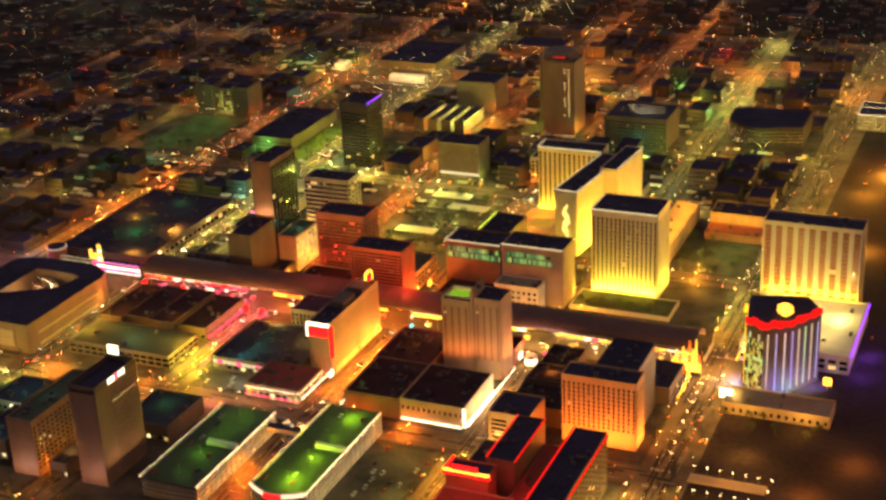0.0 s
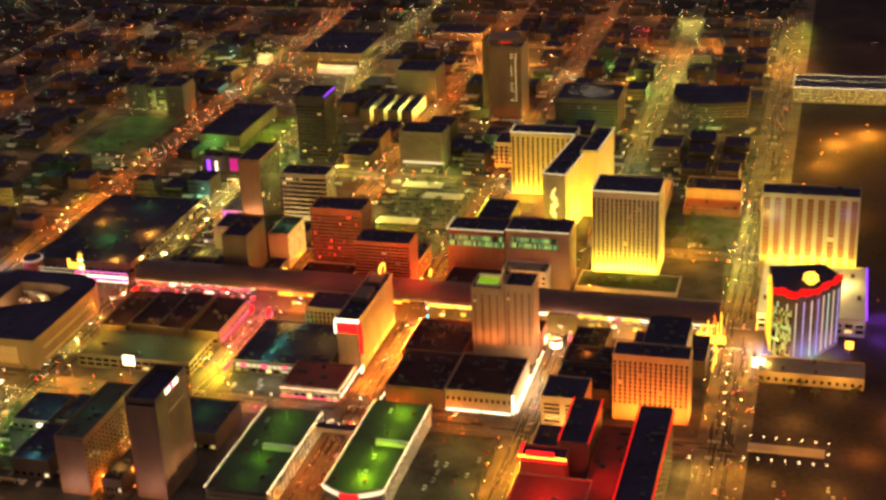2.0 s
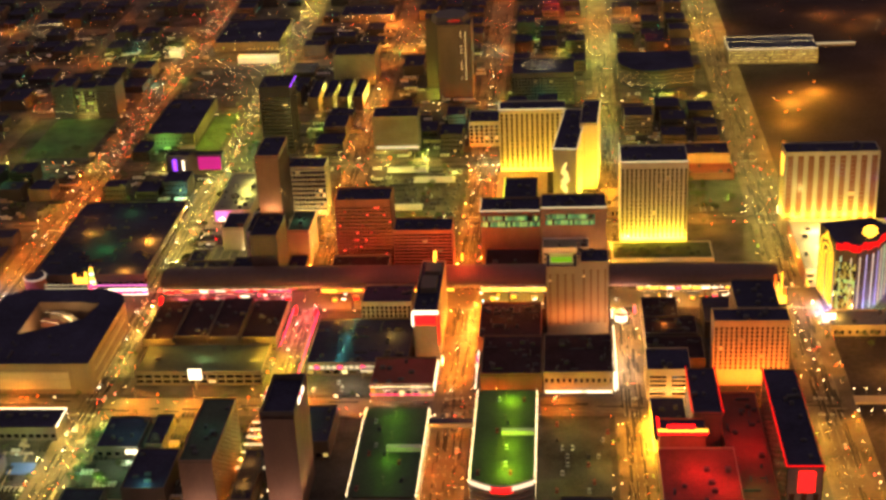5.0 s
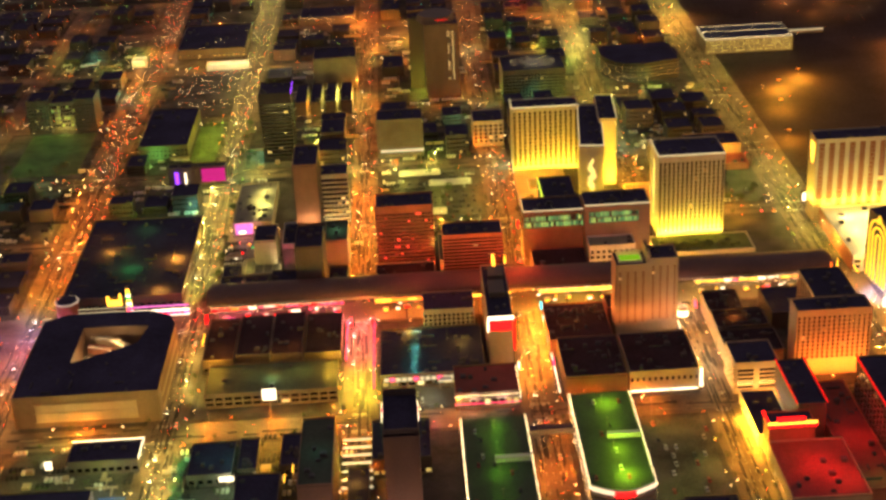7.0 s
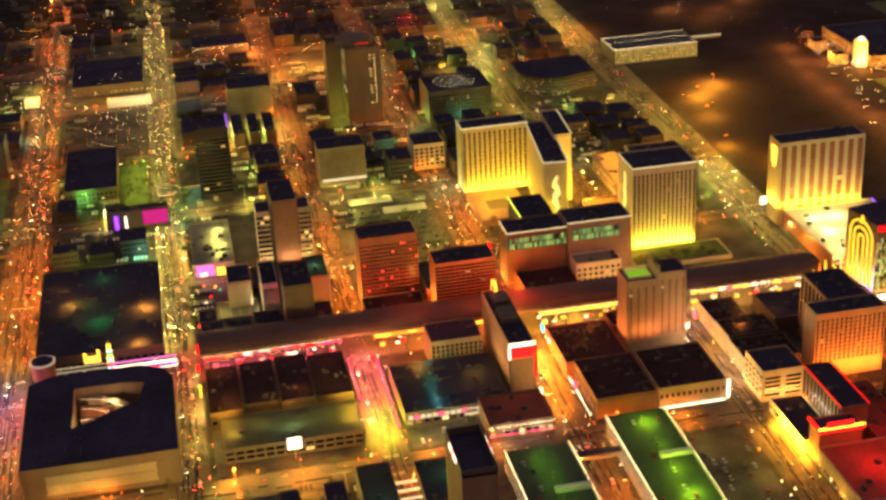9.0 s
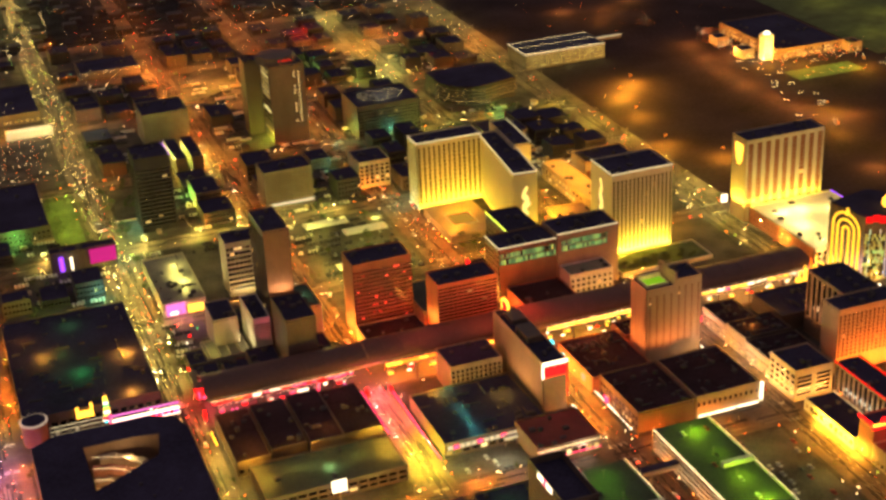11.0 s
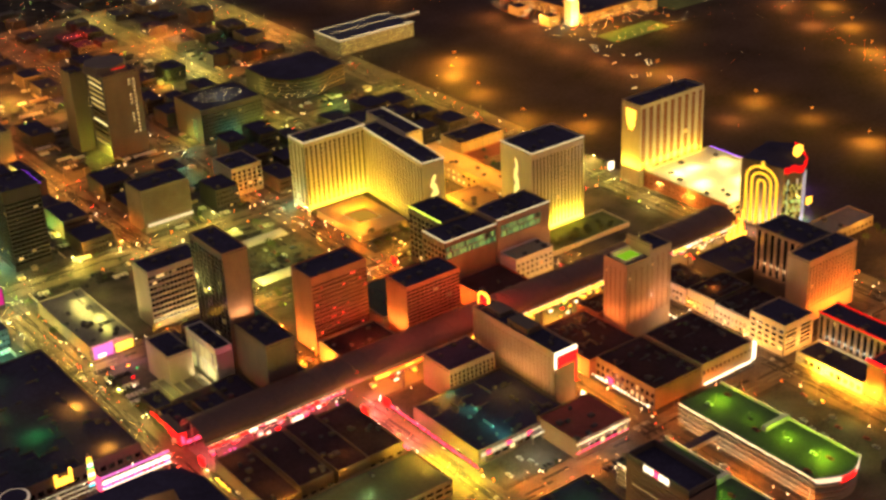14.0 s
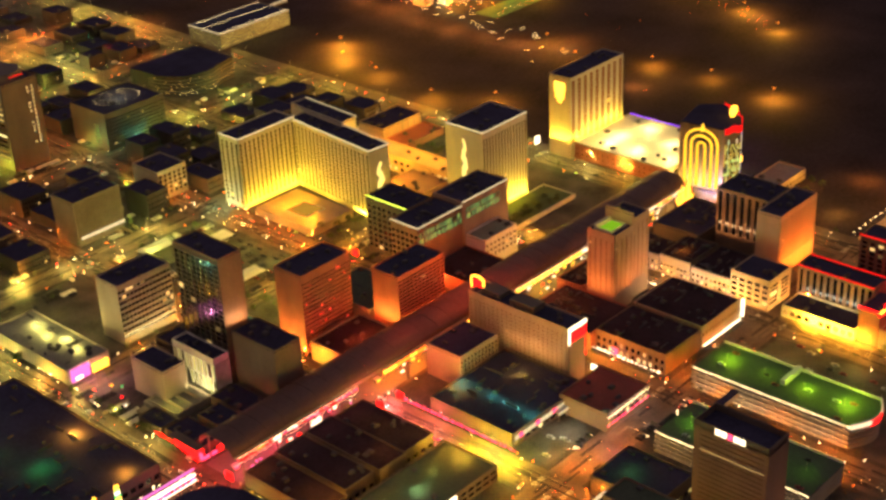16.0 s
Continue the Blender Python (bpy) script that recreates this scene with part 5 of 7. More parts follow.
# Added point lights without fixtures, several in mid-air, to colour streets and canopy.
for x, y, z, c, p in ((0, 2, 33, (1.0, 0.08, 0.02), 22000), (4, -20, 3, (1.0, 0.40, 0.04), 30000), (4, -40, 3, (1.0, 0.42, 0.05), 30000), (4, -62, 3, (1.0, 0.44, 0.06), 26000), (2, -84, 5, (1.0, 0.36, 0.04), 14000), (-1, -108, 5, (1.0, 0.34, 0.04), 14000), (103, -100, 7, (1.0, 0.8, 0.6), 9000), (103, -78, 7, (1.0, 0.8, 0.6), 9000), (207, -165, 7, (1.0, 0.6, 0.12), 12000), (207, -195, 7, (1.0, 0.6, 0.12), 12000), (207, -225, 7, (1.0, 0.6, 0.12), 12000), (207, -250, 7, (1.0, 0.6, 0.12), 12000), (232, -30, 6, (1.0, 0.55, 0.06), 12000), (258, -124, 4, (1.0, 0.42, 0.05), 2500), (272, -124, 4, (1.0, 0.42, 0.05), 2500),
                      (-107, -22, 7, (1.0, 0.12, 0.13), 26000), (-107, -48, 7, (1.0, 0.18, 0.09), 24000), (-107, -84, 5, (1.0, 0.66, 0.02), 36000), (-106, -108, 5, (0.95, 0.76, 0.03), 44000),
                      (106, -26, 10, (1.0, 0.5, 0.4), 14000), (104, -70, 9, (1.0, 0.55, 0.18), 9000), (108, -108, 9, (1.0, 0.5, 0.08), 9000), (110, -165, 9, (1.0, 0.45, 0.02), 16000), (110, -190, 8, (1.0, 0.45, 0.02), 12000),
                      (-221, 0, 10, (1.0, 0.08, 0.06), 12000), (-214, 22, 8, (1.0, 0.05, 0.04), 8000), (-221, -40, 9, (1.0, 0.36, 0.06), 9000), (-334, 22, 9, (1.0, 0.85, 1.0), 9000), (-326, 36, 8, (1.0, 0.6, 0.06), 9000), (-330, -8, 9, (0.6, 0.25, 1.0), 12000), (-332, -40, 9, (0.75, 0.4, 1.0), 10000), (-322, -70, 9, (1.0, 0.5, 0.2), 10000), (-332, -100, 9, (1.0, 0.45, 0.1), 10000), (-320, -125, 9, (1.0, 0.5, 0.1), 10000), (-340, 64, 9, (1.0, 0.45, 0.03), 9000),
                      (214, -10, 9, (1.0, 0.45, 0.04), 16000), (226, 4, 9, (1.0, 0.5, 0.06), 14000), (228, 60, 8, (1.0, 0.55, 0.06), 9000), (240, -40, 8, (1.0, 0.55, 0.1), 9000), (-245, 33, 8, (1.0, 0.25, 0.6), 16000), (-240, -14, 9, (1.0, 0.5, 0.08), 5000),
                      (-194, 132, 8, (1.0, 0.25, 0.5), 9000), (-75, 30, 15, (1.0, 0.10, 0.02), 12000), (-70, -2, 42, (1.0, 0.10, 0.03), 11000), (-28, -2, 42, (1.0, 0.12, 0.03), 11000), (30, -24, 30, (1.0, 0.14, 0.05), 8000), (10, 40, 12, (1.0, 0.2, 0.04), 3000), (-100, 40, 8, (1.0, 0.45, 0.04), 9000), (-10, 50, 8, (1.0, 0.2, 0.02), 4500)):
    spot("marquee_lamp", x, y, z, c, p, 0.25)
wash("warm_floodlight", 75, -66, 15, 40, 1.5, (75, -57, 44), (1.0, 0.26, 0.05), 7500)
wash("warm_floodlight", 48, -48, 13, 1.5, 18, (56, -48, 46), (1.0, 0.25, 0.05), 6000)
wash("warm_floodlight", 102, -46, 13, 1.5, 18, (95, -46, 40), (1.0, 0.30, 0.06), 8000)
wash("warm_floodlight", -5, -50, 3, 1.5, 70, (-12, -50, 20), (1.0, 0.36, 0.08), 3000)
wash("warm_floodlight", -33, -62, 15, 1.5, 40, (-26, -62, 26), (1.0, 0.4, 0.15), 2600)
wash("warm_floodlight", 162, -70, 14, 1.5, 30, (171, -70, 28), (1.0, 0.5, 0.2), 3600)
wash("warm_floodlight", 110, -118, 3, 1.5, 24, (116, -118, 12), (1.0, 0.5, 0.1), 5500)
wash("warm_floodlight", 128, -137, 3, 24, 1.5, (128, -130, 12), (1.0, 0.5, 0.12), 6500)
wash("mauve_floodlight", -81, -262, 2, 18, 1.5, (-81, -250, 34), (1.0, 0.5, 0.36), 3200)
wash("mauve_floodlight", -66, -230, 12, 1.5, 36, (-73, -230, 36), (1.0, 0.45, 0.2), 2000)
wash("mauve_floodlight", -126, -264, 2, 18, 1.5, (-126, -253, 20), (1.0, 0.55, 0.4), 3000)
wash("pale_floodlight", 12, -190, 1, 1.2, 90, (16, -190, 9), (1.0, 0.78, 0.45), 3500)
wash("pale_floodlight", 54, -190, 1, 1.2, 90, (50, -190, 9), (1.0, 0.78, 0.45), 3000)
wash("pale_floodlight", -8, -205, 1, 1.2, 80, (-12, -205, 8), (1.0, 0.7, 0.25), 3500)
fs = thing("corner_sign", 208, -11, 0, "gold neon corner sign with flame-like uprights", "sign")
part("base", Geo().box(-14, 5, -1, 1, 0, 9), DARKWALL, fs)
part("panel", Geo().box(-14, 5, -1.6, -1.05, 4, 9.4), NEON["gold"], fs)
for k in range(9):
    h = (12, 16, 14, 20, 17, 24, 19, 26, 15)[k]
    part("upright", Geo().hexa([(-13.6 + 2.1 * k, -0.5, 9), (-12.4 + 2.1 * k, -0.5, 9), (-12.4 + 2.1 * k, 0.5, 9), (-13.6 + 2.1 * k, 0.5, 9),
                                (-13.2 + 2.1 * k, -0.2, h), (-12.8 + 2.1 * k, -0.2, h), (-12.8 + 2.1 * k, 0.2, h), (-13.2 + 2.1 * k, 0.2, h)]), NEON[("gold", "gold", "orange")[k % 3]], fs)
part("red_blade", Geo().box(-8, -4.6, -2.2, -1.65, 2, 8), NEON["red"], fs, "red lit blade")
for y in (10, 24):
    tower("gold_wall", "low gold-lit screen wall by the avenue", 209.5, 210.5, y, y + 11, 5, CREAM, {}, "wall", units=0, parapet=0)
dk = thing("domed_kiosk", 104, -27, 0, "white domed kiosk lit from inside", "kiosk")
part("drum", Geo().cone(0, 0, 0, 4.4, 4, 4, 16), NEON["white"], dk, "glowing white drum")
part("dome", Geo().cone(0, 0, 4.4, 6.2, 4.3, 3.2, 16).cone(0, 0, 6.2, 7.4, 3.2, 0.6, 16), STEEL, dk)
pg = thing("pergola", -107, -184, 0, "row of lit beams spanning the avenue", "pergola")
for k in range(7):
    y = -30 + k * 8
    # Beams are no lamps; the light falling on them is given as glow.
    part("beam", Geo().box(-8.5, 8.5, y - 0.7, y + 0.7, 6, 6.8), PALE_GLOW, pg, "pale beam, the light on it put in as glow")
    for s in (-8.2, 8.2):
        part("post", Geo().cone(s, y, 0, 6, 0.3, 0.25, 6), STEEL, pg)
for y in (-236, -214, -192, -168):
    spot("pergola_lamp", -107, y, 11, (1.0, 0.5, 0.06), 2600)
sc = thing("scaffold_lights", -150, -222, 0, "upright rows of gold festoon bulbs", "festoon lights")
for k in range(4):
    part("pole", Geo().cone(k * 4, k * 9, 0.16, 12, 0.2, 0.2, 6), STEEL, sc)
    part("festoon", Geo().box(k * 4 - 0.25, k * 4 + 0.25, k * 9, k * 9 + 8.6, 11, 11.5), NEON["gold"], sc)


# ---- street lamps, cars, trees ----
def street_lamp(kind):
    t = thing("street_lamp", 0, 0, 0, "tall grey street lamp with a glowing head", "street lamp", "street lamps")
    part("pole", Geo().cone(0, 0, 0, 8.6, 0.13, 0.08, 6).cone(0, 0, 0, 0.5, 0.28, 0.2, 6), STEEL, t)
    part("arm", Geo().box(0, 2.2, -0.06, 0.06, 8.5, 8.66), STEEL, t)
    hood = part("housing", Geo().box(1.5, 2.9, -0.42, 0.42, 8.4, 8.62), STEEL, t)
    part("bowl", Geo().gem(2.75, 0, 8.5, 0.28, 0.34), BOWL[kind], hood, "bright lamp bowl")
    part("lens", Geo().box(1.55, 2.85, -0.37, 0.37, 8.335, 8.39), BULB[kind], hood, "glowing lamp lens")
    return t


def car(paint, lit):
    t = thing("car", 0, 0, 0, "plain saloon car parked without lights" if not lit else "saloon car with its lights on", "car", "cars")
    g = Geo().hexa([(-0.88, -2.2, 0.3), (0.88, -2.2, 0.3), (0.88, 2.2, 0.3), (-0.88, 2.2, 0.3), (-0.85, -2.15, 0.85), (0.85, -2.15, 0.85), (0.85, 2.15, 0.9), (-0.85, 2.15, 0.9)])
    part("body", g, paint, t)
    cab = part("cabin", Geo().hexa([(-0.8, -1.1, 0.86), (0.8, -1.1, 0.86), (0.8, 1.6, 0.88), (-0.8, 1.6, 0.88), (-0.62, -0.4, 1.4), (0.62, -0.4, 1.4), (0.62, 1.0, 1.4), (-0.62, 1.0, 1.4)]), CAR_GLASS, t)
    part("roof_panel", Geo().box(-0.6, 0.6, -0.38, 0.98, 1.4, 1.45), paint, cab)
    if lit:
        for s in (-0.62, 0.62):
            part("headlight", Geo().box(s - 0.2, s + 0.2, -2.3, -2.16, 0.5, 0.75), HEADLIGHT, t)
            part("taillight", Geo().box(s - 0.2, s + 0.2, 2.16, 2.3, 0.55, 0.8), TAILLIGHT, t)
    for sx in (-0.8, 0.8):
        for sy in (-1.35, 1.35):
            me, k = Geo(), 8
            me.v = [(sx + o, sy + 0.32 * math.cos(a * math.tau / k), 0.32 + 0.32 * math.sin(a * math.tau / k)) for o in (-0.1, 0.1) for a in range(k)]
            me.f = [tuple(range(k - 1, -1, -1)), tuple(range(k, 2 * k))] + [(i, (i + 1) % k, k + (i + 1) % k, k + i) for i in range(k)]
            part("wheel", me, RUBBER, t)
    return t


def tree(seed, h):
    r = random.Random(seed)
    t = thing("tree", 0, 0, 0, "street tree with a loose dark green crown", "tree", "trees")
    g = Geo().cone(0, 0, 0, h * 0.5, 0.22, 0.14, 7)
    for k in range(5):
        a, q = k * math.tau / 5 + r.random(), h * 0.25
        bx, by = q * math.cos(a), q * math.sin(a)
        g.hexa([(-0.08, -0.08, h * 0.42), (0.08, -0.08, h * 0.42), (0.08, 0.08, h * 0.42), (-0.08, 0.08, h * 0.42),
                (bx - 0.04, by - 0.04, h * 0.72), (bx + 0.04, by - 0.04, h * 0.72), (bx + 0.04, by + 0.04, h * 0.72), (bx - 0.04, by + 0.04, h * 0.72)])
    part("trunk", g, BARK, t)
    c = Geo()
    for k in range(150):
        a, b, q = r.random() * math.tau, math.acos(r.uniform(-0.6, 1)), h * 0.36 * r.uniform(0.45, 1.1)
        x, y, z = q * math.sin(b) * math.cos(a), q * math.sin(b) * math.sin(a), h * 0.68 + q * 0.8 * math.cos(b)
        s = r.uniform(0.25, 0.6)
        n = len(c.v)
        c.v += [(x + r.uniform(-s, s), y + r.uniform(-s, s), z + r.uniform(-s, s)) for _ in range(4)]
        c.f += [(n, n + 1, n + 2), (n, n + 2, n + 3), (n, n + 3, n + 1)]
    part("crown", c, LEAF, t)
    return t


def put(proto, places):
    """The first stands where the prototype is moved, the rest are copies."""
    first = True
    for x, y, z, a in places:
        if first:
            proto.matrix_basis = pose(x * M, y * M, z * M, 0, 0, a)
            first = False
        else:
            copy_thing(proto, pose(x * M, y * M, z * M, 0, 0, a))


lamp_spots, far_spots = {k: [] for k in BULB}, {k: [] for k in BULB}


def avenue_kind(i, y):
    if i == 2 and -150 < y < 0:
        return "pink" if y > -70 else "lime"
    return ("sodium", "lime", "sodium", "sodium", "lime" if y > 280 else "gold", "lime")[i] if not (i == 5 and y < 60) else "gold"


for i, (ax, w) in enumerate(AVE):
    y = -280
    n = 0
    while y < (1240 if i < 4 else 800):
        if all(abs(y - s) > sw + 3 for s, sw in STREETS):
            for side in (-1, 1):
                near = y < 270
                (lamp_spots if near else far_spots)[avenue_kind(i, y)].append((ax + side * (w + 1.5), y + 9 * (side > 0), 0.0, 0 if side < 0 else 180))
        y += 36 if y < 270 else 48 if i < 2 else 60
for j, (sy, sw) in enumerate(STREETS):
    if j == 2:
        continue
    x = -640
    while x < 232:
        if all(abs(x - a) > w + 3 for a, w in AVE):
            kind = ("gold", "sodium", "gold", "gold", "lime", "sodium", "sodium", "sodium", "sodium")[j]
            near = sy < 300 and x > -330
            for side in (-1, 1):
                if near or side > 0:
                    (lamp_spots if near else far_spots)[kind].append((x, sy + side * (sw + 1.5), 0.0, 90 if side < 0 else -90))
        x += 37 if x > -340 else 74
for ax in (-437, -547, -646):
    for k in range(15):
        if k % 2 or ax > -500:
            far_spots["sodium" if k % 4 else "lime"].append((ax + 7 * (-1) ** k, -120 + 62 * k, 0.0, 0))
for kind, places in lamp_spots.items():
    if places:
        put(street_lamp(kind), places)
for kind, places in far_spots.items():
    if places:
        g = Geo()
        for x, y, z, a in places:
            g.box(x - 0.36, x + 0.36, y - 0.36, y + 0.36, 8.6, 8.7)
        solid("far_street_lamps", g, FAR_BULB[kind], "distant glowing street lamps", kind="stuff")
        g = Geo()
        for x, y, z, a in places:
            g.cone(x, y, 0, 8.6, 0.14, 0.1, 5).box(x - 0.7, x + 0.7, y - 0.7, y + 0.7, 8.72, 8.9)
        solid("far_lamp_poles", g, STEEL, "thin distant lamp poles", kind="stuff")

# traffic
slots = [[], [], []]
for i, (ax, w) in enumerate(AVE):
    y = -285
    while y < 520:
        for lane in (-0.62, -0.22, 0.22, 0.62):
            if rng.random() < (0.34, 0.34, 0.16, 0.26, 0.16, 0.2)[i]:
                slots[rng.randrange(3)].append((ax + lane * w, y + rng.uniform(-4, 4), 0, 0 if lane < 0 else 180))
        y += 17
for sy, sw in (STREETS[1], STREETS[3], STREETS[4]):
    x = -320
    while x < 210:
        for lane in (-0.45, 0.45):
            if rng.random() < 0.3:
                slots[rng.randrange(3)].append((x + rng.uniform(-4, 4), sy + lane * sw, 0, 90 if lane < 0 else -90))
        x += 17
for k in range(3):
    put(car(CAR_PAINT[k], True), slots[k][::2][:44])
parked = [[], [], [], []]
for x0, x1, y0, y1, z in ((60, 94, -230, -152, 0.16), (-46, -14, -246, -164, 12), (18, 48, -232, -146, 13), (-84, -16, 142, 248, 0.16), (112, 200, 152, 186, 0.16), (-206, -182, -192, -162, 7), (245, 300, -240, -160, 0.1), (-92, -54, -130, -104, 0.16), (-92, -54, -128, -106, 0.16)):
    y = y0 + 3
    while y < y1 - 3:
        x = x0 + 2
        while x < x1 - 2:
            if rng.random() < 0.17:
                parked[rng.randrange(4)].append((x, y, z, rng.choice((0, 180))))
            x += 2.9
        y += 8.5
for k in range(4):
    rng.shuffle(parked[k])
    put(car(CAR_PAINT[k], False), parked[k][:26])

groves = []
for x0, x1, y0, y1, n in ((-84, -20, 100, 136, 12), (-215, -203, 280, 400, 12), (-200, -172, 330, 398, 14), (100, 170, 64, 78, 10), (14, 55, 150, 170, 8), (152, 203, 150, 212, 24), (-212, -208, 60, 250, 9), (232, 300, -75, -56, 8), (-440, -350, 290, 300, 8), (-80, -20, 180, 250, 8), (-116, -101, -199, -188, 5), (-208, -203, -225, -160, 8), (-198, -180, -232, -205, 7)):
    for _ in range(n):
        groves.append((rng.uniform(x0, x1), rng.uniform(y0, y1), 0.16 if x0 < 230 else 0.1, rng.uniform(0, 360)))
for k in range(3):
    put(tree(k + 1, (6, 7.5, 9)[k]), groves[k::3])

# garden before the gold tower, pool court, parking lot with pale shelters
gd = thing("garden_terrace", 137, 74, 0, "grassed terrace with clipped shrubs", "garden")
part("retaining_wall", Geo().ring(-36, 36, -13, 16, 0.16, 3.4, 1), CREAM, gd)
part("lawn", Geo().box(-35, 35, -12, 15, 0.16, 3), LAWN, gd)
for k in range(6):
    g = Geo()
    for _ in range(26):
        g.gem(-25 + k * 10 + rng.uniform(-1.6, 1.6), -5 + rng.uniform(-1.4, 1.4), 3.3 + rng.uniform(0, 1.8), rng.uniform(0.3, 0.7))
    part("shrub", g, LEAF, gd)
pc = thing("pool_court", 34, 192, 0, "amber-lit pool court behind the slab", "pool court")
part("terrace", Geo().box(-20, 20, -24, 34, 0.16, 6), TAN, pc)
part("pool_rim", Geo().ring(-11, 9, -8, 14, 6, 6.5, 1), CREAM, pc)
part("pool_water", Geo().box(-10, 8, -7, 13, 6, 6.3), glow("amber_pool", (1.0, 0.5, 0.05), 0.5), pc)
for px, py in ((22, 180), (44, 210), (28, 214)):
    spot("court_lamp", px, py, 11, (1.0, 0.40, 0.02), 13000)
spot("court_lamp", 100, 170, 16, (1.0, 0.42, 0.02), 26000)
for px, py in ((104, 146), (126, 142), (150, 140), (168, 158), (176, 120)):
    spot("court_lamp", px, py, 9, (1.0, 0.44, 0.03), 12000)
spot("court_lamp", 118, 190, 16, (1.0, 0.42, 0.02), 26000)
for k in range(3):
    lx, ly = (-60, -38, -62)[k], (158, 215, 238)[k]
    sh = thing("parking_shelter", lx, ly, 0, "long pale lit parking shelter", "shelter", "parking shelters")
    part("roof", Geo().hexa([(-17, -6, 4), (17, -6, 4), (17, 6, 4), (-17, 6, 4), (-15, -2, 6), (15, -2, 6), (15, 2, 6), (-15, 2, 6)]), WHITE, sh)
    for a in (-14, 0, 14):
        part("post", Geo().cone(a, 0, 0.16, 4, 0.2, 0.2, 6), STEEL, sh)
for px, py in ((-76, 150), (-46, 190), (-76, 226), (-22, 236), (-22, 156), (-50, 244)):
    spot("lot_lamp", px, py, 9, (0.92, 0.85, 0.14), 15000)
for px, py in ((70, -165), (85, -200), (66, -225)):
    spot("lot_lamp", px, py, 11, (0.55, 0.62, 0.12), 5000)

for px, py in ((-74, 110), (-40, 118), (-66, 130), (-24, 104), (-20, 196), (-80, 176)):
    spot("lot_lamp", px, py, 8, (0.85, 0.85, 0.12), 5200)
for px, py in ((-126, 118), (-148, 190), (-124, 205), (-160, 220), (-110, 240), (-190, 128), (-178, 240), (-112, 140)):
    spot("lot_lamp", px, py, 6, (1.0, 0.78, 0.16), 2300)

# ---- blocks to the south ----
tower("pale_office", "grey banded office with a bright foot strip", -96, -57, 286, 312, 33, CONCRETE, dict(N=F(PANE_RIB, 1, 14, v0=8, v1=32, pier=0.05, band=0.72)), "office", units=5)
part("light_strip", Geo().box(-17, 19.4, -13.9, -13.2, 5.2, 7.2), PALE_GLOW, bpy.data.objects["pale_office"], "glowing foot strip")
tower("dark_office", "dark brown office tower with few lights", -193, -166, 292, 322, 60, TOWNWALL, dict(N=F(PANE_DARK, 8, 15, v0=4, v1=52, pier=0.06, band=0.45), W=F(PANE_DARK, 7, 15, v0=4, v1=52, pier=0.08, band=0.45), E=F(PANE_DARK, 7, 15, v0=4, v1=52, pier=0.08, band=0.45)), "office", units=4)
part("light_strip", Geo().box(13.55, 14.0, -15, 15, 60, 60.7), NEON["purple"], bpy.data.objects["dark_office"], "blue tube along the roof edge")
tower("olive_hall", "large blank olive hall", -157, -116, 478, 515, 30, CONCRETE, {}, "hall", units=4)
for k in range(4):
    tower("striped_roof", "low hall roof in a row of lit stripes", -172 + k * 14, -162 + k * 14, 404, 458, 12, DARKWALL, {}, "hall", roof=ROOF, units=1, group="striped hall roofs")
for px in (-160, -146, -132, -117):
    spot("hall_lamp", px, 416, 9, (0.95, 0.9, 0.2), 12000)
    spot("hall_lamp", px, 445, 9, (0.95, 0.9, 0.2), 12000)
far1 = tower("lit_tower", "brown tower with a lit stair side and dotted windows", -50, -18, 434, 466, 70, BRONZE,
      dict(E=F(PANE_GOLD, 1, 13, v0=8, v1=67, u0=2, u1=29, pier=0.04, band=0.55, wall=DARKWALL)), "office", units=3)
part("crown", Geo().cone(-4, 4, 70, 76.5, 19, 17, 8), DARKWALL, far1, "faceted dark crown")
part("crown_tube", Geo().box(-6, 6, -13.6, -13.2, 74, 74.5), DIM_RED, far1, "dim red tube on the crown")
dots = Geo()
for k in range(15):
    for u in (6.4, 10.4):
        if u > 8 or k % 5 not in (1, 2):
            dots.box(u - 0.5, u + 0.5, -16.3, -16.02, 18 + k * 3.2, 19.2 + k * 3.2)
part("window_row", dots, glow("stair_window", (1.0, 0.6, 0.2), 1.5, False), far1, "columns of small lit windows", "stuff")
tower("lit_tower", "set-back olive wing of the lit tower", -64, -50.5, 466, 486, 68, DARKWALL, {}, "office", units=2)
spot("green_lamp", -56, 446, 5, (0.75, 0.85, 0.06), 8000)
spot("green_lamp", -54, 440, 5, (0.75, 0.85, 0.06), 7000)
park_b = tower("open_parking", "long open parking house with lit floors", 231, 318, 520, 566, 14, CONCRETE, dict(N=F(PANE_LIME, 44, 4, v0=1, v1=13.6, pier=0.5, band=0.66), E=F(PANE_LIME, 20, 4, v0=1, v1=13.6, pier=0.5, band=0.66)), "parking house", roof=ROOF, units=2, trim=(PALE_GLOW, "NE"))
bulbs = Geo()
for k in range(30):
    for y in (-20, 2, 20):
        bulbs.gem(-42 + k * 2.9, y, 15.2, 0.36)
part("bulb_row", bulbs, SPARK["white"], park_b, "rows of pale deck lights", "stuff")
for px in (245, 275, 305):
    spot("deck_lamp", px, 510, 6, (0.8, 0.85, 0.2), 2600)
rc = thing("round_court", 148, 478, 0, "dark curved office dotted with lit windows", "office")
arc = [(34 * math.cos(math.radians(a)) + 6, 38 * math.sin(math.radians(a)) + 6) for a in range(180, 301, 12)]
part("wall", Geo().prism(arc + [(44, -22), (44, 32), (-28, 32)], 0, 18), TOWNWALL, rc)
part("roof", Geo().prism([(x * 0.97, y * 0.97) for x, y in arc + [(44, -22), (44, 32), (-28, 32)]], 18, 18.4), ROOF, rc)
dots = Geo()
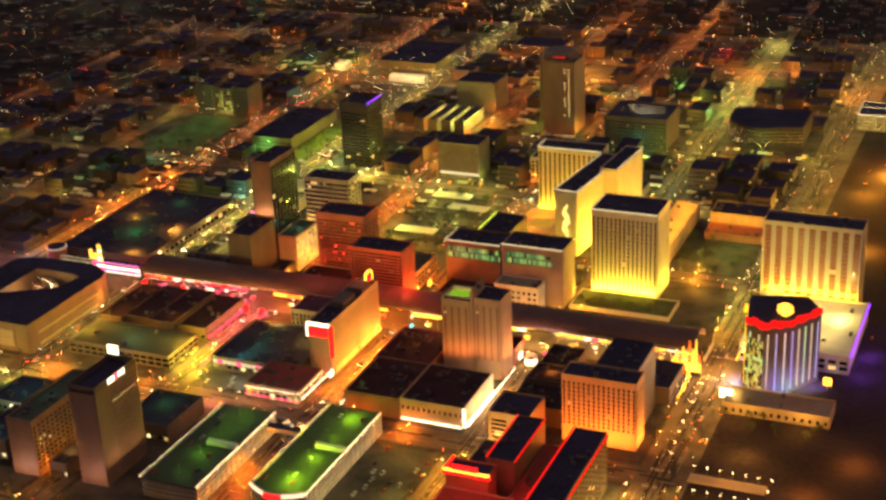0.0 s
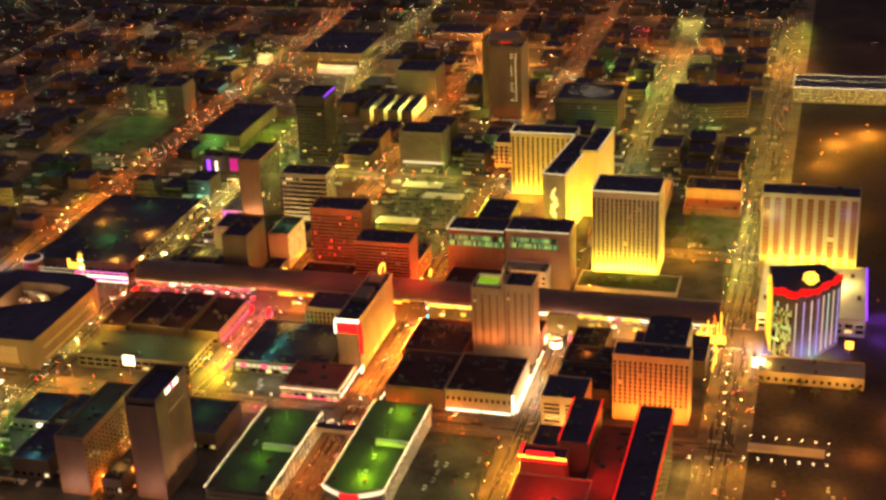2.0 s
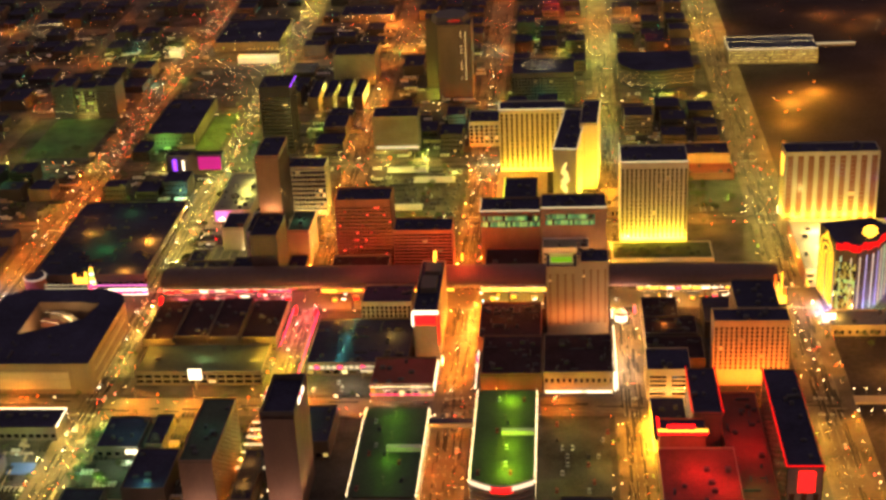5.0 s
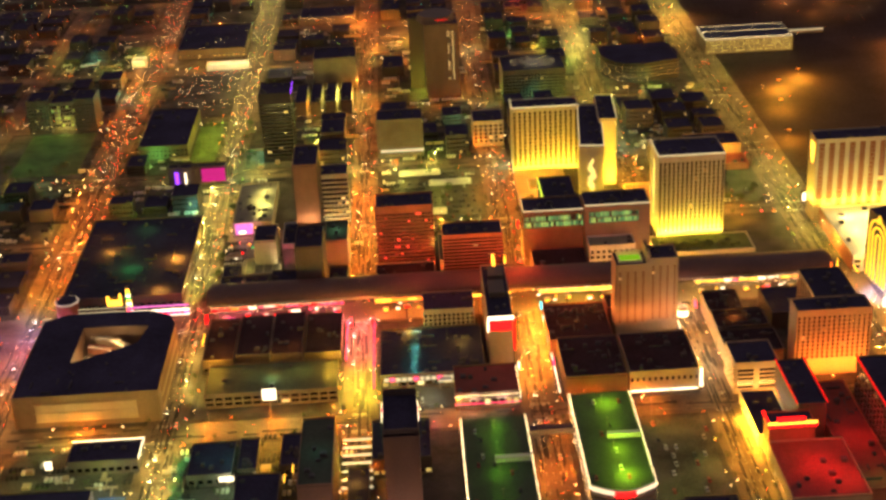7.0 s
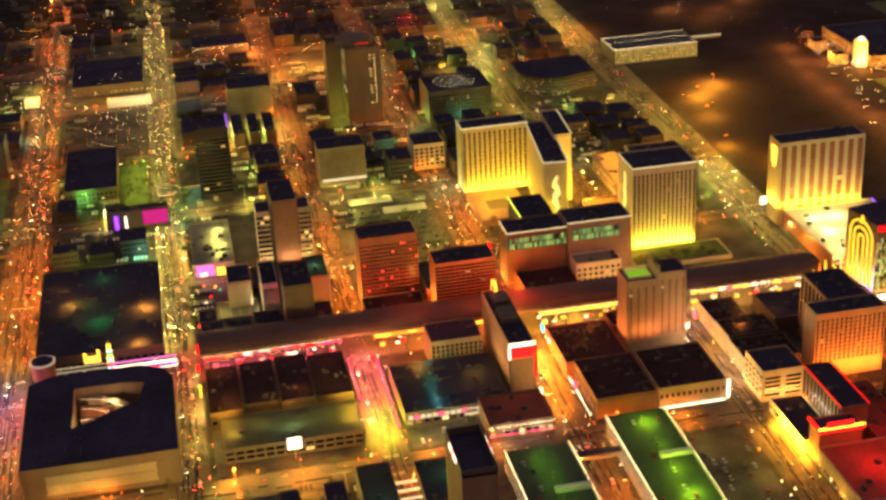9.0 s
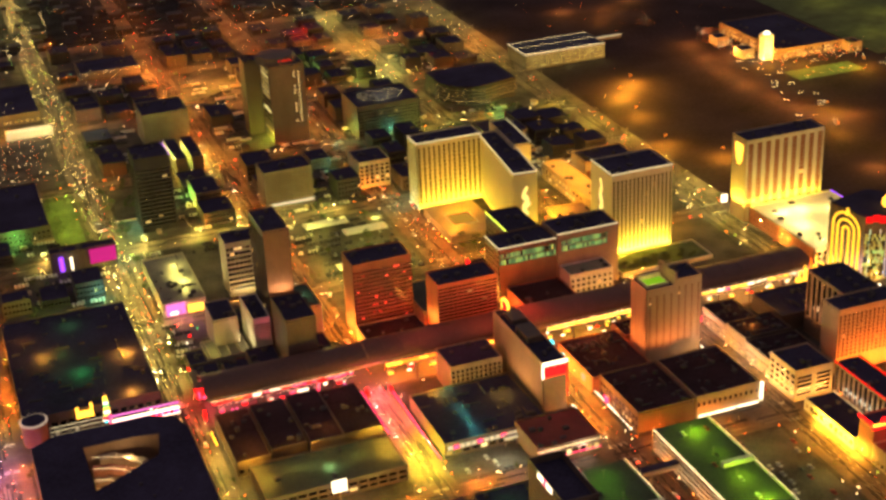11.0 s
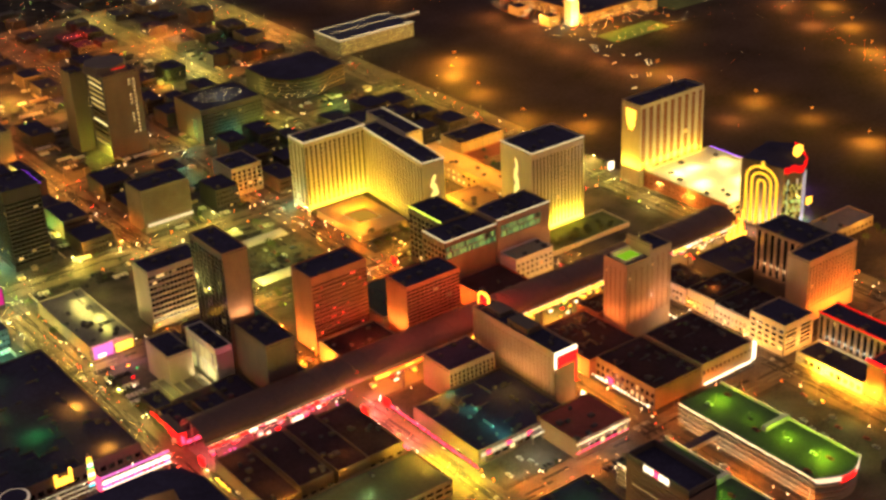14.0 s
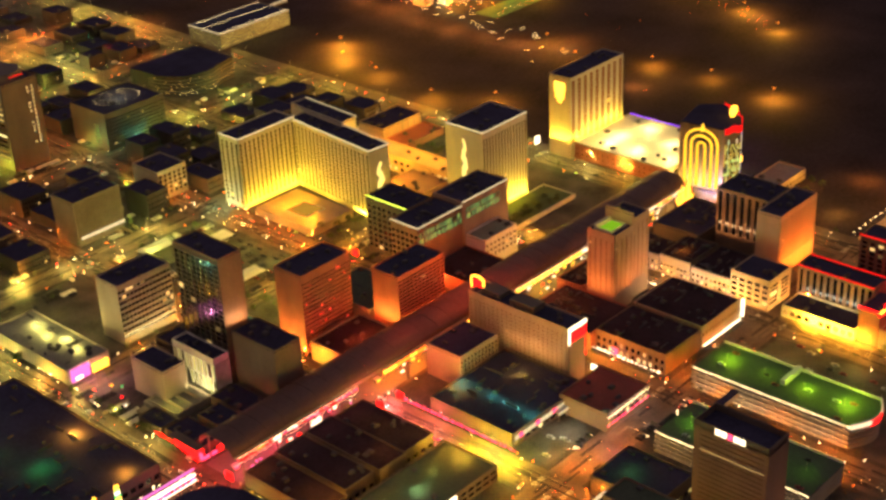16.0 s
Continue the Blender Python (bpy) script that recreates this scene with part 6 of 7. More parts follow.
for r in range(5):
    for k in range(40):
        a = math.radians(181 + 2.95 * k)
        if rng.random() < 0.16:
            dots.gem(34.6 * math.cos(a) + 6, 38.6 * math.sin(a) + 6, 3 + 3.2 * r, rng.uniform(0.25, 0.5))
for k in range(26):
    if rng.random() < 0.6:
        dots.gem(24 + 0.8 * k, -27.5 + 0.2 * k, 5 + 3.4 * (k % 3), rng.uniform(0.25, 0.45))
front = Geo()
for r in range(2):
    for k in range(8):
        a = math.radians(226 + 8 * k + 3 * r)
        front.gem(35.4 * math.cos(a) + 6, 39.4 * math.sin(a) + 6, 2.2 + 2.6 * r, rng.uniform(0.16, 0.34))
part("front_lights", front, SPARK["white"], rc, "bright lights on the curved front", "stuff")
for r in range(4):
    band = [(35 * math.cos(math.radians(a)) + 6, 39 * math.sin(math.radians(a)) + 6) for a in range(180, 301, 12)]
    part("floor_band", Geo().prism(band + [(44.4, -22.4), (44, -21), (6, 6)], 4.3 + 3.2 * r, 5.0 + 3.2 * r), DARKWALL, rc)
part("window_row", dots, bpy.data.materials["stair_window"], rc, "rows of small lit windows", "stuff")
tower("glass_court", "dark office with a bright glass crown", 20, 78, 408, 455, 30, DARKWALL, dict(N=F(PANE_DARK, 20, 8, v0=3, v1=27, pier=0.4, band=0.5), E=F(PANE_TEAL, 3, 5, v0=3, v1=20, u0=30, u1=36, pier=0.4)), "office", units=4)
bulbs = Geo()
for k in range(26):
    a = k * math.tau / 26
    bulbs.gem(20 * math.cos(a), 15 * math.sin(a), 31.6, 0.22)
    bulbs.gem(9 * math.cos(a) + rng.uniform(-4, 4), 8 * math.sin(a) + rng.uniform(-3, 3), 31.6, 0.2)
part("bulb_row", bulbs, SPARK["white"], bpy.data.objects["glass_court"], "rings of white roof lights", "stuff")
spot("crown_lamp", 50, 430, 36, (0.8, 0.9, 0.5), 2600)
tower("slab_office", "low pale office by the turned wing", -14, 12, 300, 330, 22, BEIGE, dict(N=F(PANE, 6, 5, v0=3, v1=20, pier=0.4)), "office", units=4)
tower("amber_block", "long low block under amber roof lamps", 128, 147, 130, 256, 13, TAN, dict(E=F(PANE_GOLD, 20, 2, v0=1, v1=11, pier=0.5, band=0.5), N=F(PANE_DARK, 5, 5, v0=1, v1=12, pier=0.1, band=0.5)), "annex", roof=TAN, units=7)
for k in range(7):
    spot("amber_lamp", 137 + 4 * (k % 2), 142 + 17 * k, 20, (1.0, 0.40, 0.02), 10500)
tower("low_annex", "low cream annex with paired dark openings", 96, 126, 140, 176, 9, TAN, dict(N=F(PANE_GOLD, 9, 1, v0=1, v1=7, pier=0.4), E=F(PANE_GOLD, 9, 1, v0=1, v1=7, pier=0.4)), "annex", roof=BRONZE, units=6)
lh = tower("long_house", "amber-lit hall front with square pilasters", 159, 203, 239, 266, 13, TAN, {}, "hall", roof=ROOF, units=8)
for k in range(7):
    part("pilaster", Geo().box(-21.6 + 7 * k, -20.4 + 7 * k, -14.1, -13.52, 0, 12.4), BEIGE, lh)
tower("red_roof_house", "low house with a dull red roof", 160, 204, 216, 238, 5, ROSE, {}, "house", roof=ROOF_RED, units=4)
spot("amber_lamp", 170, 231, 12, (1.0, 0.45, 0.03), 6000)
spot("amber_lamp", 192, 231, 12, (1.0, 0.45, 0.03), 6000)
for px, py in ((166, 168), (182, 184), (172, 204), (192, 206), (194, 164)):
    spot("garden_lamp", px, py, 7, (0.62, 0.8, 0.12), 3200)
NEON["dusk"] = glow("screen_glow", (0.85, 0.03, 0.28), 0.75)
sign("led_screen", -240, -221, 243, 244, 5, 16, "dusk", "large magenta lit screen on a dark frame", rim=None)
sign("blue_strip_sign", -262, -259, 243, 244, 3, 14, "purple", "upright violet-blue light strip", post=False)
sign("blue_strip_sign", -254, -252.6, 243, 244, 3, 13, "white", "upright string of pale lights", post=False)
tower("screen_hall", "dark hall behind the lit screen", -268, -220, 246, 256, 16, DARKWALL, {}, "hall", units=3)
field = Geo().box(-410, -352, 288, 390, 0.16, 0.24)
tagged(new("ground_field", field.mesh("ground_field", LAWN)), "dim green sports field", kind="structure")
for px, py in ((-400, 310), (-370, 350), (-400, 375)):
    spot("field_lamp", px, py, 16, (0.25, 0.75, 0.2), 4500)
tower("school", "olive-lit middle block of the school", -394, -372, 402, 425, 26, CONCRETE, dict(N=F(PANE_MOSS, 8, 6, v0=3, v1=24, pier=0.3, band=0.4)), "school", units=3)
tower("school", "dark brown end block of the school", -414, -394.5, 396, 425, 30, DARKWALL, dict(N=F(PANE, 7, 7, v0=3, v1=27, pier=0.6, band=0.6)), "school", units=2)
tower("school", "dark brown end block of the school", -371.5, -353, 396, 425, 30, DARKWALL, dict(N=F(PANE_DARK, 7, 7, v0=3, v1=27, pier=0.6, band=0.6)), "school", units=2)
spot("school_lamp", -383, 396, 5, (0.9, 0.8, 0.15), 6000)

tower("low_hall", "long low dark hall between garden and avenue", -303, -260, 314, 410, 11, DARKWALL, dict(N=F(PANE_DARK, 12, 2, v0=1, v1=9, pier=0.6, band=0.6)), "hall", roof=ROOF, units=9)
tower("low_hall", "broad dark hall with a lit rear yard", -305, -234, 600, 690, 9, DARKWALL, dict(N=F(PANE_GOLD, 14, 1, v0=1, v1=4, pier=0.8)), "hall", roof=ROOF, units=8)
tower("low_hall", "low dark hall with a white light row", -182, -122, 702, 745, 8, DARKWALL, {}, "hall", roof=ROOF, units=5)
rows = Geo()
for k in range(15):
    rows.gem(-180 + 4 * k, 701, 7 + rng.uniform(-1, 1), rng.uniform(0.22, 0.42))
for y in (440, 452, 482, 497, 520, 539):
    for k in range(13):
        if rng.random() < 0.72:
            rows.gem(-291 + 4.9 * k + rng.uniform(-1, 1), y + rng.uniform(-1.2, 1.2), rng.uniform(1, 4), rng.uniform(0.2, 0.42))
solid("lot_light_rows", rows, SPARK["white"], "rows of small white lights over the parking lot", kind="stuff")
for k in range(6):
    spot("street_flood", -304 + 14 * k, 574, 9, (1.0, 0.55, 0.06), 5200 + 900 * k)
for px, py in ((-246, 314), (-236, 340), (-246, 366), (-236, 388)):
    spot("garden_lamp", px, py, 7, (0.85, 0.9, 0.08), 3600)
for px, py, pw in ((-66, 628, 9000), (-50, 640, 7000), (-50, 685, 9000), (-72, 690, 6000), (77, 705, 7000), (-358, 860, 9000), (-344, 905, 6000)):
    spot("yard_lamp", px, py, 9, (1.0, 0.4, 0.03), pw)

# the plain mid-town blocks
keep = [(-84, -14, 140, 250), (14, 92, 148, 262), (100, 208, 62, 126), (-202, -117, 60, 232), (-96, -56, 284, 314), (-195, -164, 290, 324), (-175, -112, 400, 520), (-74, -16, 430, 494), (94, 208, 126, 268), (120, 202, 436, 504), (20, 80, 405, 458), (-16, 14, 298, 332), (-272, -216, 240, 260), (-426, -350, 280, 428), (-316, -228, 24, 164), (-208, -170, 328, 400), (-262, -228, 294, 400), (-296, -228, 415, 570), (-350, -334, 580, 600), (-304, -259, 313, 411), (-306, -233, 566, 692), (-184, -121, 698, 747), (-76, -44, 620, 700)]
# Four in five blocks get the near-black wall that stands in for darkness.
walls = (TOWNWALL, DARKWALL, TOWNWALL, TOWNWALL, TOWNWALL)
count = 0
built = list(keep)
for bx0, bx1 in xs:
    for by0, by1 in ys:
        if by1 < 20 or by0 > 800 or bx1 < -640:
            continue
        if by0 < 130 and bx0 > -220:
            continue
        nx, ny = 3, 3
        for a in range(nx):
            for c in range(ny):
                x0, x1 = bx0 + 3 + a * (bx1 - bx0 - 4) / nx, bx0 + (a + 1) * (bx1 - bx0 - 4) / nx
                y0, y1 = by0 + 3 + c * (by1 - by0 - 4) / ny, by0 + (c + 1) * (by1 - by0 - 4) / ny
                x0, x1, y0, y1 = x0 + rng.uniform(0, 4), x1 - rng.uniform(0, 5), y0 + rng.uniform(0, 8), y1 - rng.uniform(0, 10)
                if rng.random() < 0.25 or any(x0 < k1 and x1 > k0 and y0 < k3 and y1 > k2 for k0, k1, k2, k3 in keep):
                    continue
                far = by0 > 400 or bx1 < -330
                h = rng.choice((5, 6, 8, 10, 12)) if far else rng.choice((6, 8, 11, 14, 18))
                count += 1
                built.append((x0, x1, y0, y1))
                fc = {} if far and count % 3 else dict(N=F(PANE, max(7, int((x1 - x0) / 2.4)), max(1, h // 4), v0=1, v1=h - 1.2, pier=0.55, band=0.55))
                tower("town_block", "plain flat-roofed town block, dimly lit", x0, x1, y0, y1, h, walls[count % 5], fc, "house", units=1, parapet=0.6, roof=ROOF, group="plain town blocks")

# the scattered lights of the distance
sparks = {k: Geo() for k in SPARK}
for _ in range(5600):
    x, y = rng.uniform(-1100, 232), rng.uniform(540, 1300)
    if rng.random() < 0.35:
        x = rng.uniform(-900, -430)
        y = rng.uniform(-120, 900)
    kind = rng.choices(("sodium", "white", "lime", "red", "teal"), (24, 48, 14, 5, 9))[0]
    sparks[kind].gem(x, y, rng.uniform(1, 14), rng.choice((0.12, 0.14, 0.18, 0.24, 0.36)))
for _ in range(170):
    x, y = rng.choice(((rng.uniform(-1050, -430), rng.uniform(300, 1000)), (rng.uniform(-640, -420), rng.uniform(60, 700)), (rng.uniform(-640, 100), rng.uniform(640, 1250))))
    kind = rng.choices(("sodium", "white", "lime", "red", "teal"), (20, 58, 14, 3, 5))[0]
    dx, dy = rng.choice(((4.5, 0), (0, 5.5), (6, 1)))
    z, size = rng.uniform(3, 10), rng.uniform(0.22, 0.42)
    for k in range(rng.randint(3, 11)):
        sparks[kind].gem(x + dx * k, y + dy * k, z + rng.uniform(-0.5, 0.5), size * rng.uniform(0.6, 1.1))
for ax, w, kinds in ((-327, 10.5, ("sodium", "sodium", "red", "white")), (-221, 9, ("white", "lime", "white", "white"))):
    for k in range(420):
        sparks[rng.choice(kinds)].gem(ax + rng.choice((-1, 1)) * w * rng.uniform(0.2, 1.15), rng.uniform(240, 1250), rng.uniform(1, 8), rng.uniform(0.16, 0.4))
for _ in range(420):
    x = rng.uniform(250, 1200)
    y = rng.uniform(-420, 1100)
    lane = rng.random()
    if lane < 0.5:
        s = rng.uniform(-1, 1)
        x, y = 560 + 260 * s + rng.gauss(0, 25), 420 + 330 * -s + rng.gauss(0, 20)
    sparks[rng.choices(("sodium", "white"), (75, 25))[0]].gem(x, y, rng.uniform(2, 8), rng.uniform(0.15, 0.3))
for kind, g in sparks.items():
    solid("town_lights", g, SPARK[kind], "scattered small lights of the distant town", kind="stuff")
for x, y, p in ((273, 401, 40000), (299, 430, 34000), (262, 348, 16000), (423, 168, 42000), (425, 109, 26000), (418, 45, 60000), (417, 280, 30000),  (394, 230, 20000),
                (250, 272, 30000), (278, 225, 26000), (596, 182, 50000), (562, 126, 50000), (640, 240, 40000), (680, 300, 40000), (473, 402, 30000), (444, 420, 26000), (520, 370, 26000), (480, 480, 30000)):
    ml = thing("mast_lamp", x, y, 0, "tall yard mast with an orange lamp", "mast lamp", "yard masts")
    part("mast", Geo().cone(0, 0, 0.1, 10, 0.12, 0.08, 6), DUCT, ml)
    part("lamp_head", Geo().box(-0.3, 2.2, -0.5, 0.5, 10, 10.4), BOWL["gold"], ml, "glowing lamp head")
    spot("mast_light", x + 1.8, y, 9.4, (1.0, 0.44, 0.025), p * (1.8 if x > 300 else 5.0 if y > 340 else 3.0), 0.25)
dots = [(217 + 0.08 * k * k, -26 - 12.6 * k) for k in range(8)] + [(237 + 7.3 * k, -124 - 0.2 * k) for k in range(7)] + [(281, -137)] + [(235 + 7.6 * k, -149) for k in range(7)]
LOT_BULB = glow("lot_bulb", (1, 0.72, 0.4), 9)
for x, y in dots:
    sp = thing("lot_light", x, y, 0, "short post with a white bulb", "lot light", "lot lights")
    part("post", Geo().cone(0, 0, 0.0, 3.4, 0.1, 0.08, 6), STEEL, sp)
    part("bulb", Geo().gem(0, 0, 3.8, 0.48), LOT_BULB, sp, "white bulb")
bank = Geo().box(236, 279, -136, -128, 0.1, 1.2)
solid("planting_bank", bank, TAN, "long low earth bank between the lot lights", "bank")

hues = ((1.0, 0.74, 0.10), (0.62, 0.85, 0.10), (0.20, 0.7, 0.12), (1.0, 0.34, 0.03), (0.15, 0.6, 0.4), (1.0, 0.5, 0.06))
lit = 0
while lit < 70:
    x, y = rng.uniform(-425, 205), rng.uniform(145, 640)
    if any(k0 - 1.5 < x < k1 + 1.5 and k2 - 1.5 < y < k3 + 1.5 for k0, k1, k2, k3 in built):
        continue
    spot("lot_lamp", x, y, rng.uniform(4, 6.5), hues[rng.choice((0, 0, 1, 1, 2, 3, 4, 5))], rng.uniform(3500, 11000))
    lit += 1
for x, y in ((-252, 306), (-240, 330), (-250, 356), (-240, 386)):
    spot("park_lamp", x, y, 11, (0.8, 0.85, 0.06), 7000)
pl = Geo().box(-258, -234, 296, 398, 0.16, 0.24)
tagged(new("ground_green", pl.mesh("ground_green", LAWN)), "lime-lit park lawn beside the avenue", kind="structure")
tower("lit_shed", "long low shed under white lights", -270, -228, 556, 566, 6, WHITE, {}, "shed", roof=WHITE, units=0)
tower("lit_shed", "low shed under greenish lights", -350, -336, 582, 596, 6, WHITE, {}, "shed", roof=WHITE, units=0)
for x, y, c, p in ((-262, 552, WARMW, 3600), (-248, 552, WARMW, 3600), (-234, 552, WARMW, 3600), (-248, 561, WARMW, 1600), (-343, 578, (0.9, 1.0, 0.4), 4000), (-343, 590, (0.9, 1.0, 0.4), 1500), (-307, 607, WARMW, 8000), (-190, 545, (0.9, 1.0, 0.6), 8000), (-54, 612, SODIUM, 60000), (-75, 640, SODIUM, 50000), (-121, 690, SODIUM, 50000), (-100, 600, SODIUM, 30000)):
    spot("far_lamp", x, y, 10, c, p)
lotl, white_row = Geo(), Geo()
for k in range(60):
    lotl.gem(-288 + 9.5 * (k % 6) + rng.uniform(-2, 2), 424 + 12 * (k // 6) + rng.uniform(-2, 2), 5, rng.uniform(0.15, 0.34))
for k in range(16):
    white_row.gem(-420 + 3.4 * k, 404 + 2 * k, 6, rng.uniform(0.25, 0.55))
solid("lot_lights", lotl, SPARK["sodium"], "grid of small orange lot lights", kind="stuff")
solid("field_lights", white_row, SPARK["white"], "row of white lights behind the field", kind="stuff")
for x, y in ((-160, 180), (-90, 180), (-105, 152)):
    spot("lot_lamp", x, y, 12, (1.0, 0.8, 0.25), 3600)
for x, y, c in ((-195, -52, 3), (-170, -66, 5), (-150, -58, 3), (-132, -40, 5), (-200, -20, 3), (-178, -180, 4), (-196, -230, 2), (-160, -240, 4), (-285, -190, 2), (-245, -200, 4), (-60, -178, 3), (-84, -170, 2), (30, -50, 3), (40, -30, 3), (75, -24, 5), (130, -60, 3), (140, -36, 5), (160, -40, 3), (165, -240, 2), (150, -150, 3), (-280, 100, 2), (-300, 130, 3), (-270, 140, 2), (-345, 40, 3), (-380, 80, 5), (-360, 140, 3), (-400, 200, 2), (-420, 120, 5)):
    spot("roof_lamp", x, y, 15, hues[c], rng.uniform(900, 2200) * (2.4 if x < -330 else 1.0), 0.3)
for x, y, c in ((-345, 8, (1.0, 0.25, 0.5)), (-372, 2, (1.0, 0.5, 0.1)), (-360, -40, (1.0, 0.3, 0.6)), (-400, -20, (1.0, 0.5, 0.08))):
    spot("corner_lamp", x, y, 12, c, 5200)
head, tail, amber = Geo(), Geo(), Geo()
for i, (ax, w) in enumerate(AVE):
    for _ in range((640, 620, 240, 420, 130, 300)[i]):
        y = rng.uniform(-290, 1150)
        lane = rng.choice((-0.65, -0.25, 0.25, 0.65))
        (amber if rng.random() < 0.22 else head if lane < 0 or rng.random() < 0.3 else tail).gem(ax + lane * w + rng.uniform(-0.6, 0.6), y, 0.9, rng.choice((0.12, 0.14, 0.18, 0.24)))
for sy, sw in STREETS[1:2] + STREETS[3:8]:
    for _ in range(80):
        (head if rng.random() < 0.6 else tail).gem(rng.uniform(-420, 215), sy + rng.choice((-0.5, 0.5)) * sw, 0.9, rng.choice((0.12, 0.14, 0.18, 0.24)))
solid("far_headlights", head, glow("far_headlight_glow", (1.0, 0.66, 0.28), 7, False), "distant headlights of traffic", kind="stuff")
solid("far_amber_lights", amber, glow("amber_lamp_glow", (1.0, 0.2, 0.015), 4.5, False), "amber lamps among the distant traffic", kind="stuff")
solid("far_taillights", tail, glow("far_taillight_glow", (1.0, 0.07, 0.02), 8, False), "distant red tail lights of traffic", kind="stuff")

# lights of shop fronts, bollards and small signs along the pavements
fronts = {k: Geo() for k in SPARK}
for i, (ax, w) in enumerate(AVE):
    for _ in range(90):
        y = rng.uniform(-280, 420)
        if any(abs(y - s) < sw for s, sw in STREETS):
            continue
        x = ax + rng.choice((-1, 1)) * (w + rng.uniform(0.6, 6.5))
        kind = rng.choices(("sodium", "white", "lime", "red", "teal"), (30, 56, 6, 7, 1))[0]
        fronts[kind].box(x - 0.12, x + 0.12, y - rng.uniform(0.1, 0.5), y + rng.uniform(0.1, 0.5), 0.3, rng.uniform(0.6, 1.5))
for sy, sw in STREETS:
    for _ in range(54):
        x = rng.uniform(-420, 232)
        if any(abs(x - a) < w for a, w in AVE):
            continue
        y = sy + rng.choice((-1, 1)) * (sw + rng.uniform(0.6, 5.5))
        kind = rng.choices(("sodium", "white", "lime", "red", "teal"), (30, 56, 6, 7, 1))[0]
        fronts[kind].box(x - rng.uniform(0.1, 0.5), x + rng.uniform(0.1, 0.5), y - 0.12, y + 0.12, 0.3, rng.uniform(0.6, 1.5))
for kind, g in fronts.items():
    solid("front_lights", g, SPARK[kind], "small lights of shop fronts along the pavements", kind="stuff")

# worn wheel tracks and mended strips of the road surface
worn, pale = Geo(), Geo()
for i, (ax, w) in enumerate(AVE):
    for _ in range(330):
        x, y = ax + rng.uniform(-0.85, 0.85) * w, rng.uniform(-290, 700)
        (worn if rng.random() < 0.8 else pale).box(x - rng.uniform(0.2, 0.9), x + rng.uniform(0.2, 0.9), y, y + rng.uniform(4, 30), 0, rng.uniform(0.014, 0.03))
for sy, sw in STREETS[:2] + STREETS[3:6]:
    for _ in range(90):
        x, y = rng.uniform(-430, 225), sy + rng.uniform(-0.85, 0.85) * sw
        (worn if rng.random() < 0.65 else pale).box(x, x + rng.uniform(3, 22), y - rng.uniform(0.4, 1.4), y + rng.uniform(0.4, 1.4), 0, rng.uniform(0.014, 0.03))
solid("worn_tracks", worn, ASPHALT_WORN, "dark worn wheel tracks on the roads", kind="stuff")
solid("mended_strips", pale, ASPHALT_PALE, "pale mended strips on the roads", kind="stuff")

# rows of street trees too many to tell apart
stems, leaves = Geo(), Geo()
spots = []
for i, (ax, w) in enumerate(AVE):
    for k in range(74):
        y = -285 + 9.5 * k + rng.uniform(-2, 2)
        if rng.random() < 0.6 and all(abs(y - s) > sw + 3 for s, sw in STREETS):
            spots.append((ax + (-1) ** k * (w + 2.2), y))
for sy, sw in STREETS[:2] + STREETS[3:6]:
    for k in range(64):
        x = -400 + 10 * k + rng.uniform(-2, 2)
        if rng.random() < 0.5 and all(abs(x - a) > w + 3 for a, w in AVE):
            spots.append((x, sy + (-1) ** k * (sw + 2.2)))
spots += [(rng.uniform(-258, -233), rng.uniform(300, 398)) for _ in range(34)]
for x, y in spots:
    h = rng.uniform(3.5, 6)
    stems.cone(x, y, 0.28, h * 0.6, 0.16, 0.1, 5)
    for _ in range(26):
        a, q = rng.random() * math.tau, rng.uniform(0.2, 1.9)
        cx, cy, cz, s = x + q * math.cos(a), y + q * math.sin(a), h * 0.7 + rng.uniform(-1.2, 1.6), rng.uniform(0.3, 0.7)
        n = len(leaves.v)
        leaves.v += [(cx + rng.uniform(-s, s), cy + rng.uniform(-s, s), cz + rng.uniform(-s, s)) for _ in range(4)]
        leaves.f += [(n, n + 1, n + 2), (n, n + 2, n + 3), (n, n + 3, n + 1)]
solid("tree_row_stems", stems, BARK, "thin stems of the street trees", kind="stuff")
solid("tree_row_leaves", leaves, LEAF, "dark loose crowns of the street trees", kind="stuff")

# ducts, hatches and pipes on the larger roofs
ducts = Geo()
for x0, x1, y0, y1, z, n in ((-309, -233, 30, 156, 10, 90), (-308, -228, -118, -84, 20.5, 26), (-204, -122, -66, -18, 9.6, 0), (-92, -32, -98, -46, 9, 46), (18, 52, -120, -78, 13, 24), (56, 94, -120, -78, 14, 24), (14, 50, -70, -28, 11, 34), (54, 94, -34, -18, 12, 14), (118, 148, -100, -76, 12, 16), (118, 148, -70, -52, 13.5, 14), (118, 138, -46, -24, 12, 12), (158, 202, -52, -20, 11, 22), (156, 175, -246, -144, 10, 26), (-204, -178, 146, 220, 9, 20), (10, 48, 62, 82, 41, 12), (53, 95, 62, 84, 43, 12), (-52, -16, 48, 90, 14, 14)):
    for _ in range(n // 2):
        x, y = rng.uniform(x0, x1), rng.uniform(y0, y1)
        a, c = rng.choice(((rng.uniform(0.3, 0.9), rng.uniform(0.3, 0.9)), (rng.uniform(1.5, 5), 0.25), (0.25, rng.uniform(1.5, 5))))
        ducts.box(x - a, x + a, y - c, y + c, z - 0.05, z + rng.uniform(0.4, 1.6))
solid("roof_ducts", ducts, DUCT, "ducts, hatches and pipes on the roofs", kind="stuff")

